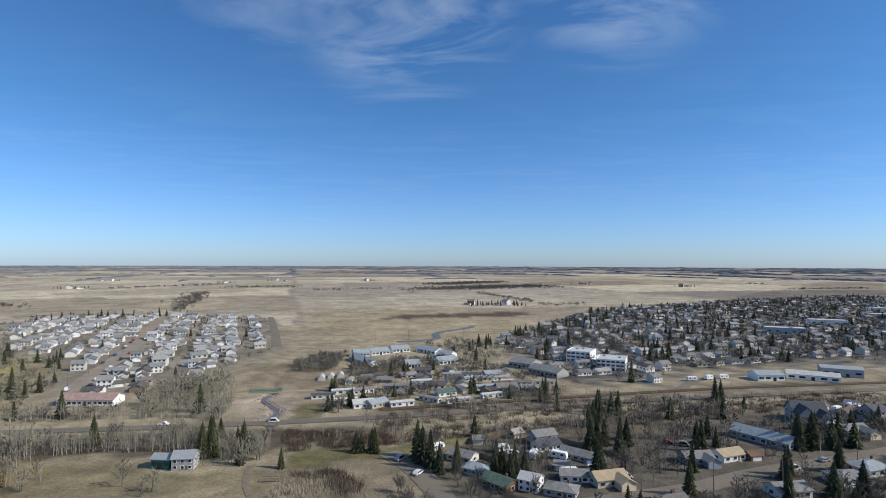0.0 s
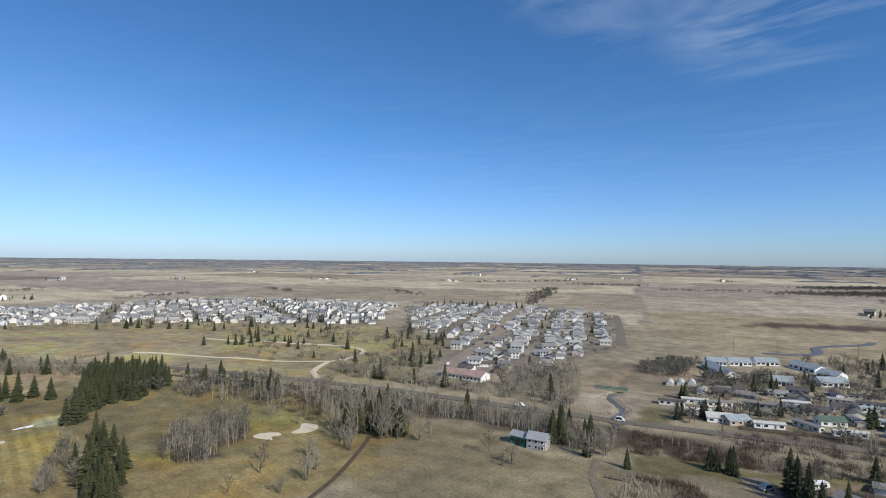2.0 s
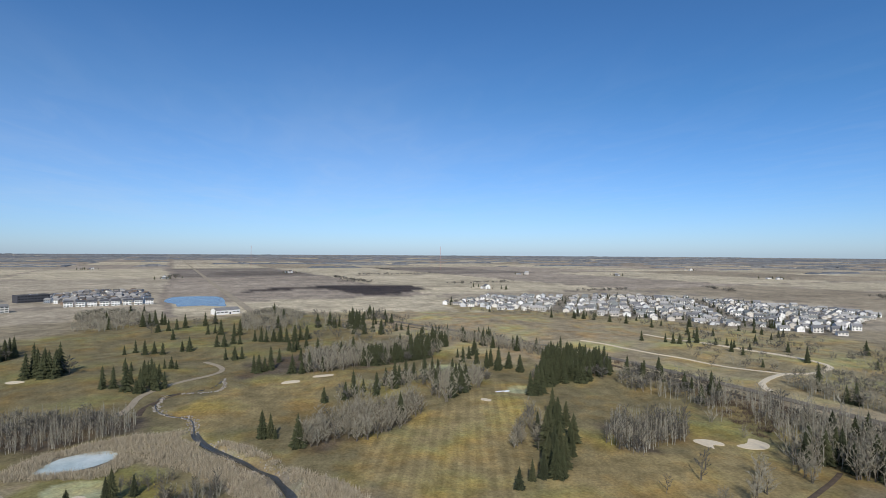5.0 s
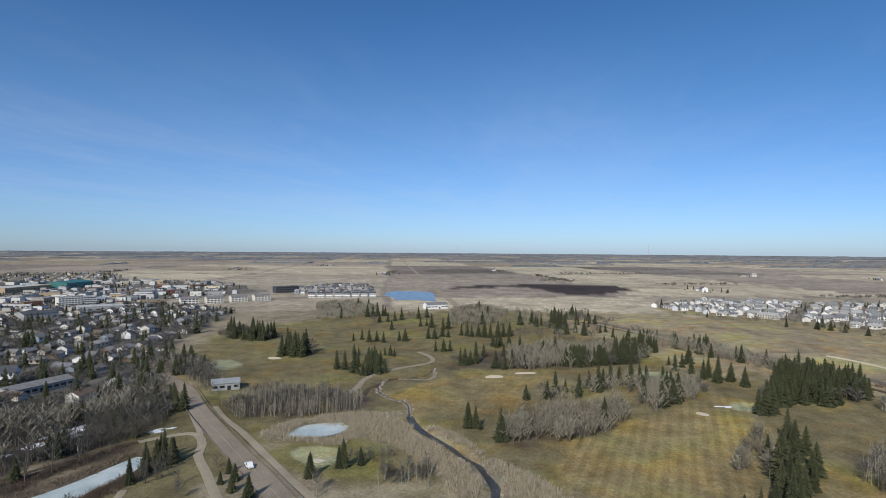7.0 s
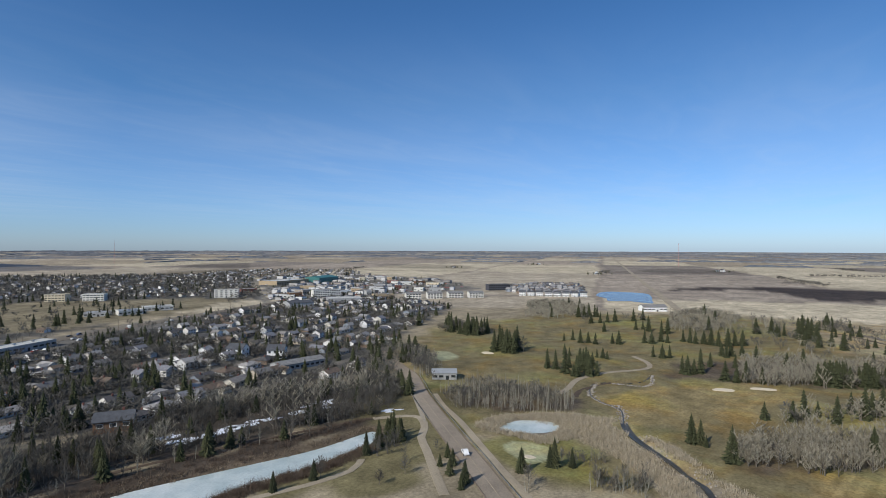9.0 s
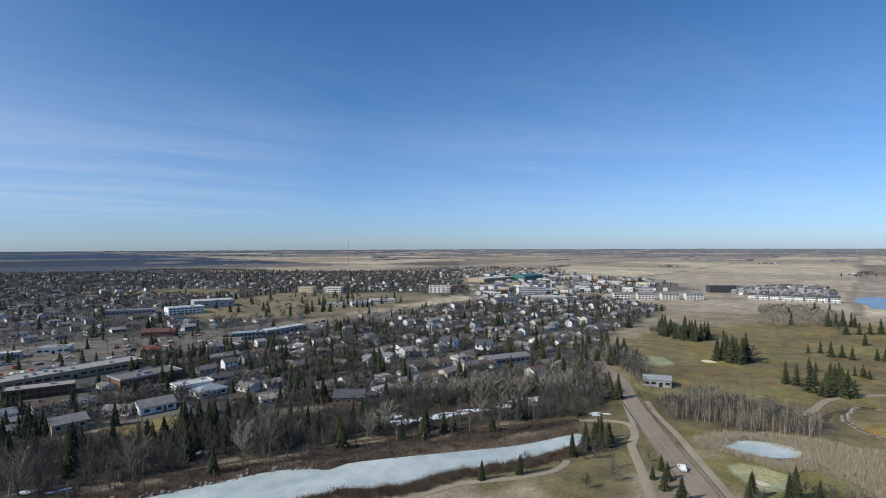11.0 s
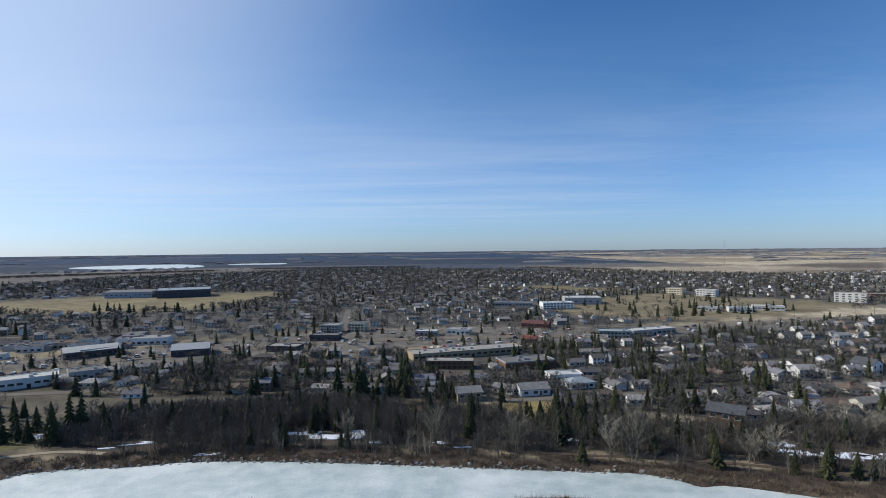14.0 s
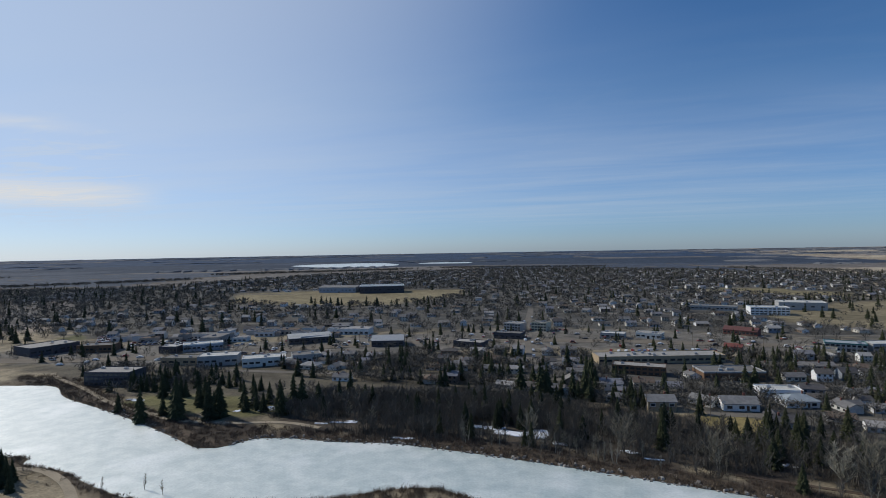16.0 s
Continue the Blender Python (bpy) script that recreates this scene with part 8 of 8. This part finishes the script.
for k in range(16):
    vehicle("car" if k % 3 else "van", 12 - k * 4.2 + r.uniform(-1, 1), -382 - k * 1.2, 80, "car in front of the strip mall", "cars at the strip mall", 0.05)


for k in range(26):
    vehicle("car" if k % 3 else "van", 402 + (k % 13) * 2.6 + r.uniform(-1, 1), -324 - (k % 13) * 2.3 - (k // 13) * 7, 40, "car on a lot above the river", "cars above the river", 0.05)


def caravan(x, y, turn):
    """A white travel trailer: rounded body, windows, door and two wheels."""
    root = thing("caravan", "white travel trailer parked in a yard", "caravan", pose(x, y, float(gz(x, y)), 0, 0, turn), "parked caravans")
    g = Geo()
    prof = [(-2.9, 0.6), (2.9, 0.6), (3.0, 1.6), (2.6, 2.7), (-2.7, 2.8), (-3.0, 2.2)]
    g.solid([(px, -1.15, pz) for px, pz in prof], [(px, 1.15, pz) for px, pz in prof])
    part("body", g, M["white"], root)
    for px in (-1.6, 1.4):
        for s in (-1, 1):
            g = Geo()
            g.box(px - 0.5, min(s * 1.16, s * 1.2), 1.5, px + 0.5, max(s * 1.16, s * 1.2), 2.2)
            part("window", g, M["glass"], root)
    g = Geo()
    g.box(-0.4, -1.2, 0.7, 0.35, -1.16, 2.4)
    part("door", g, M["pale"], root)
    for s in (-1, 1):
        g = Geo()
        g.tube((0, s * 0.95, 0.35), (0, s * 1.18, 0.35), 0.35, 0.35, 10, cap=True)
        part("wheel", g, M["rubber"], root)
    g = Geo()
    g.tube((2.8, 0, 0.55), (4.2, 0, 0.5), 0.08, 0.05, 5, cap=True)
    part("drawbar", g, M["steel"], root)


for x, y, t in ((22, 205, 15), (33, 199, 70), (42, 198, -30), (42, 182, 10), (168, 236, 25), (188, 262, 30), (200, 268, 20), (150, 330, 5), (162, 334, 30), (172, 336, 10), (-2, 206, 40)):
    caravan(x, y, t)


# ---- poles, rails, masts, bridge, fences ----
def power_pole(x, y, turn, tall=9.5):
    root = thing("power_pole", "weathered wooden power pole with crossarm", "power pole", pose(x, y, float(gz(x, y)), 0, 0, turn), "power poles")
    g = Geo()
    g.tube((0, 0, -0.3), (0, 0, tall), 0.16, 0.1, 6, cap=True)
    part("pole", g, M["pole"], root)
    g = Geo()
    g.box(-1.2, -0.07, tall - 0.8, 1.2, 0.07, tall - 0.62)
    part("crossarm", g, M["pole"], root)


for line, gap in (([(420, -270), (300, -300), (190, -362), (100, -402), (0, -416), (-130, -430), (-250, -474), (-420, -528)], 34), ([(-60, 486), (20, 520), (200, 560)], 50), ([(-6, -244), (-60, -236), (-110, -226)], 26), ([(30, 196), (60, 166), (110, 178), (170, 200)], 36), ([(-205, 300), (-246, 405), (-300, 540)], 44)):
    for x, y in smooth(line, gap):
        power_pole(x, y, 40)


def guard_rail(pts, side):
    """Posts with a bent steel beam along the road's edge."""
    p = smooth(pts, 4.0)
    t = np.gradient(p, axis=0)
    n = np.stack([-t[:, 1], t[:, 0]], 1) / np.linalg.norm(t, axis=1)[:, None]
    q = p + n * side
    root = thing("guard_rail", "galvanised guard rail along the bridge road", "guard rail", pose(0, 0, 0), "guard rails")
    beam = Geo()
    for a, b in zip(q[:-1], q[1:]):
        za, zb = float(gz(*a)) + 0.72, float(gz(*b)) + 0.72
        beam.solid([(a[0], a[1], za - 0.16), (b[0], b[1], zb - 0.16), (b[0] + 0.08, b[1] + 0.08, zb - 0.16), (a[0] + 0.08, a[1] + 0.08, za - 0.16)],
                   [(a[0], a[1], za + 0.16), (b[0], b[1], zb + 0.16), (b[0] + 0.08, b[1] + 0.08, zb + 0.16), (a[0] + 0.08, a[1] + 0.08, za + 0.16)])
    part("beam", beam, M["steel"], root)
    for a in q:
        g = Geo()
        z = float(gz(*a))
        g.box(a[0] - 0.08, a[1] - 0.08, z - 0.3, a[0] + 0.08, a[1] + 0.08, z + 0.8)
        part("post", g, M["pole"], root)


guard_rail([(-190, -118), (-216, -144), (-233, -159), (-248, -173)], 4.7)
guard_rail([(-120, -46), (-145, -72), (-161, -88), (-178, -106), (-216, -144), (-233, -159), (-248, -173)], -4.9)


def lattice_mast(x, y, tall):
    fx, fy, fz, k = (float(q) for q in lift(x, y))
    root = thing("radio_mast", "thin red and white lattice radio mast", "radio mast", pose(fx, fy, fz), "radio masts")
    h = tall * k
    for a in (0, 2.1, 4.2):
        g = Geo()
        g.tube((0.5 * math.cos(a), 0.5 * math.sin(a), 0), (0.5 * math.cos(a), 0.5 * math.sin(a), h), 0.16, 0.16, 3)
        part("leg", g, M["mast"], root)
    g = Geo()
    for i in range(int(h / 3)):
        for a in (0, 2.1, 4.2):
            g.tube((0.5 * math.cos(a), 0.5 * math.sin(a), i * 3), (0.5 * math.cos(a + 2.1), 0.5 * math.sin(a + 2.1), i * 3 + 3), 0.05, 0.05, 3)
    part("lacing", g, M["mast"], root)


lattice_mast(-2330, -330, 95)
lattice_mast(-2150, 420, 95)
lattice_mast(-1050, -2020, 95)

# green footbridge over the creek in the clay bank
root = thing("footbridge", "green steel footbridge over the narrow creek", "bridge", pose(-95.5, 296, 0.35, 0, 0, 12))
g = Geo()
g.box(-8.5, -1.1, 0, 8.5, 1.1, 0.18)
part("deck", g, M["concrete"], root)
for s in (-1, 1):
    for z in (0.45, 1.25):
        g = Geo()
        g.box(-8.5, s * 1.15 - 0.05, z, 8.5, s * 1.15 + 0.05, z + 0.2)
        part("rail", g, M["green_steel"], root)
    for k in range(12):
        g = Geo()
        g.box(-8.4 + k * 1.52 - 0.05, s * 1.15 - 0.05, -0.2, -8.4 + k * 1.52 + 0.05, s * 1.15 + 0.05, 1.35)
        part("post", g, M["green_steel"], root)
for x, y, t, n in ((-54.5, 177, 4, 1), (-150, -9, 100, 1)):
    root = thing("footbridge", "short wooden plank footbridge", "bridge", pose(x, y, 0.25, 0, 0, t))
    for k in range(12):
        g = Geo()
        g.box(-4.2 + k * 0.7, -1.0, 0, -4.2 + k * 0.7 + 0.62, 1.0, 0.1)
        part("plank", g, M["pole"], root)
    for s in (-1, 1):
        g = Geo()
        g.box(-4.2, s * 1.0 - 0.05, 0.8, 4.2, s * 1.0 + 0.05, 0.92)
        part("rail", g, M["pole"], root)
        for k in range(5):
            g = Geo()
            g.box(-4.1 + k * 2.05 - 0.05, s * 1.0 - 0.05, -0.3, -4.1 + k * 2.05 + 0.05, s * 1.0 + 0.05, 0.92)
            part("post", g, M["pole"], root)

# fences between the near yards
for pts in ([(46, 218), (66, 196)], [(0, 205), (18, 222), (34, 226)], [(13, 200), (22, 190)], [(66, 196), (60, 180)], [(176, 232), (190, 236)], [(-160, 300), (-135, 318)]):
    p = smooth(pts, 2.4)
    root = thing("fence", "weathered grey wooden yard fence", "fence", pose(0, 0, 0), "yard fences")
    for a, b in zip(p[:-1], p[1:]):
        g = Geo()
        g.solid([(a[0], a[1], -0.1), (b[0], b[1], -0.1), (b[0] + 0.06, b[1] + 0.06, -0.1), (a[0] + 0.06, a[1] + 0.06, -0.1)], [(a[0], a[1], 1.6), (b[0], b[1], 1.6), (b[0] + 0.06, b[1] + 0.06, 1.6), (a[0] + 0.06, a[1] + 0.06, 1.6)])
        part("panel", g, M["pole"], root)
        g = Geo()
        g.box(a[0] - 0.07, a[1] - 0.07, -0.2, a[0] + 0.07, a[1] + 0.07, 1.75)
        part("post", g, M["pole"], root)
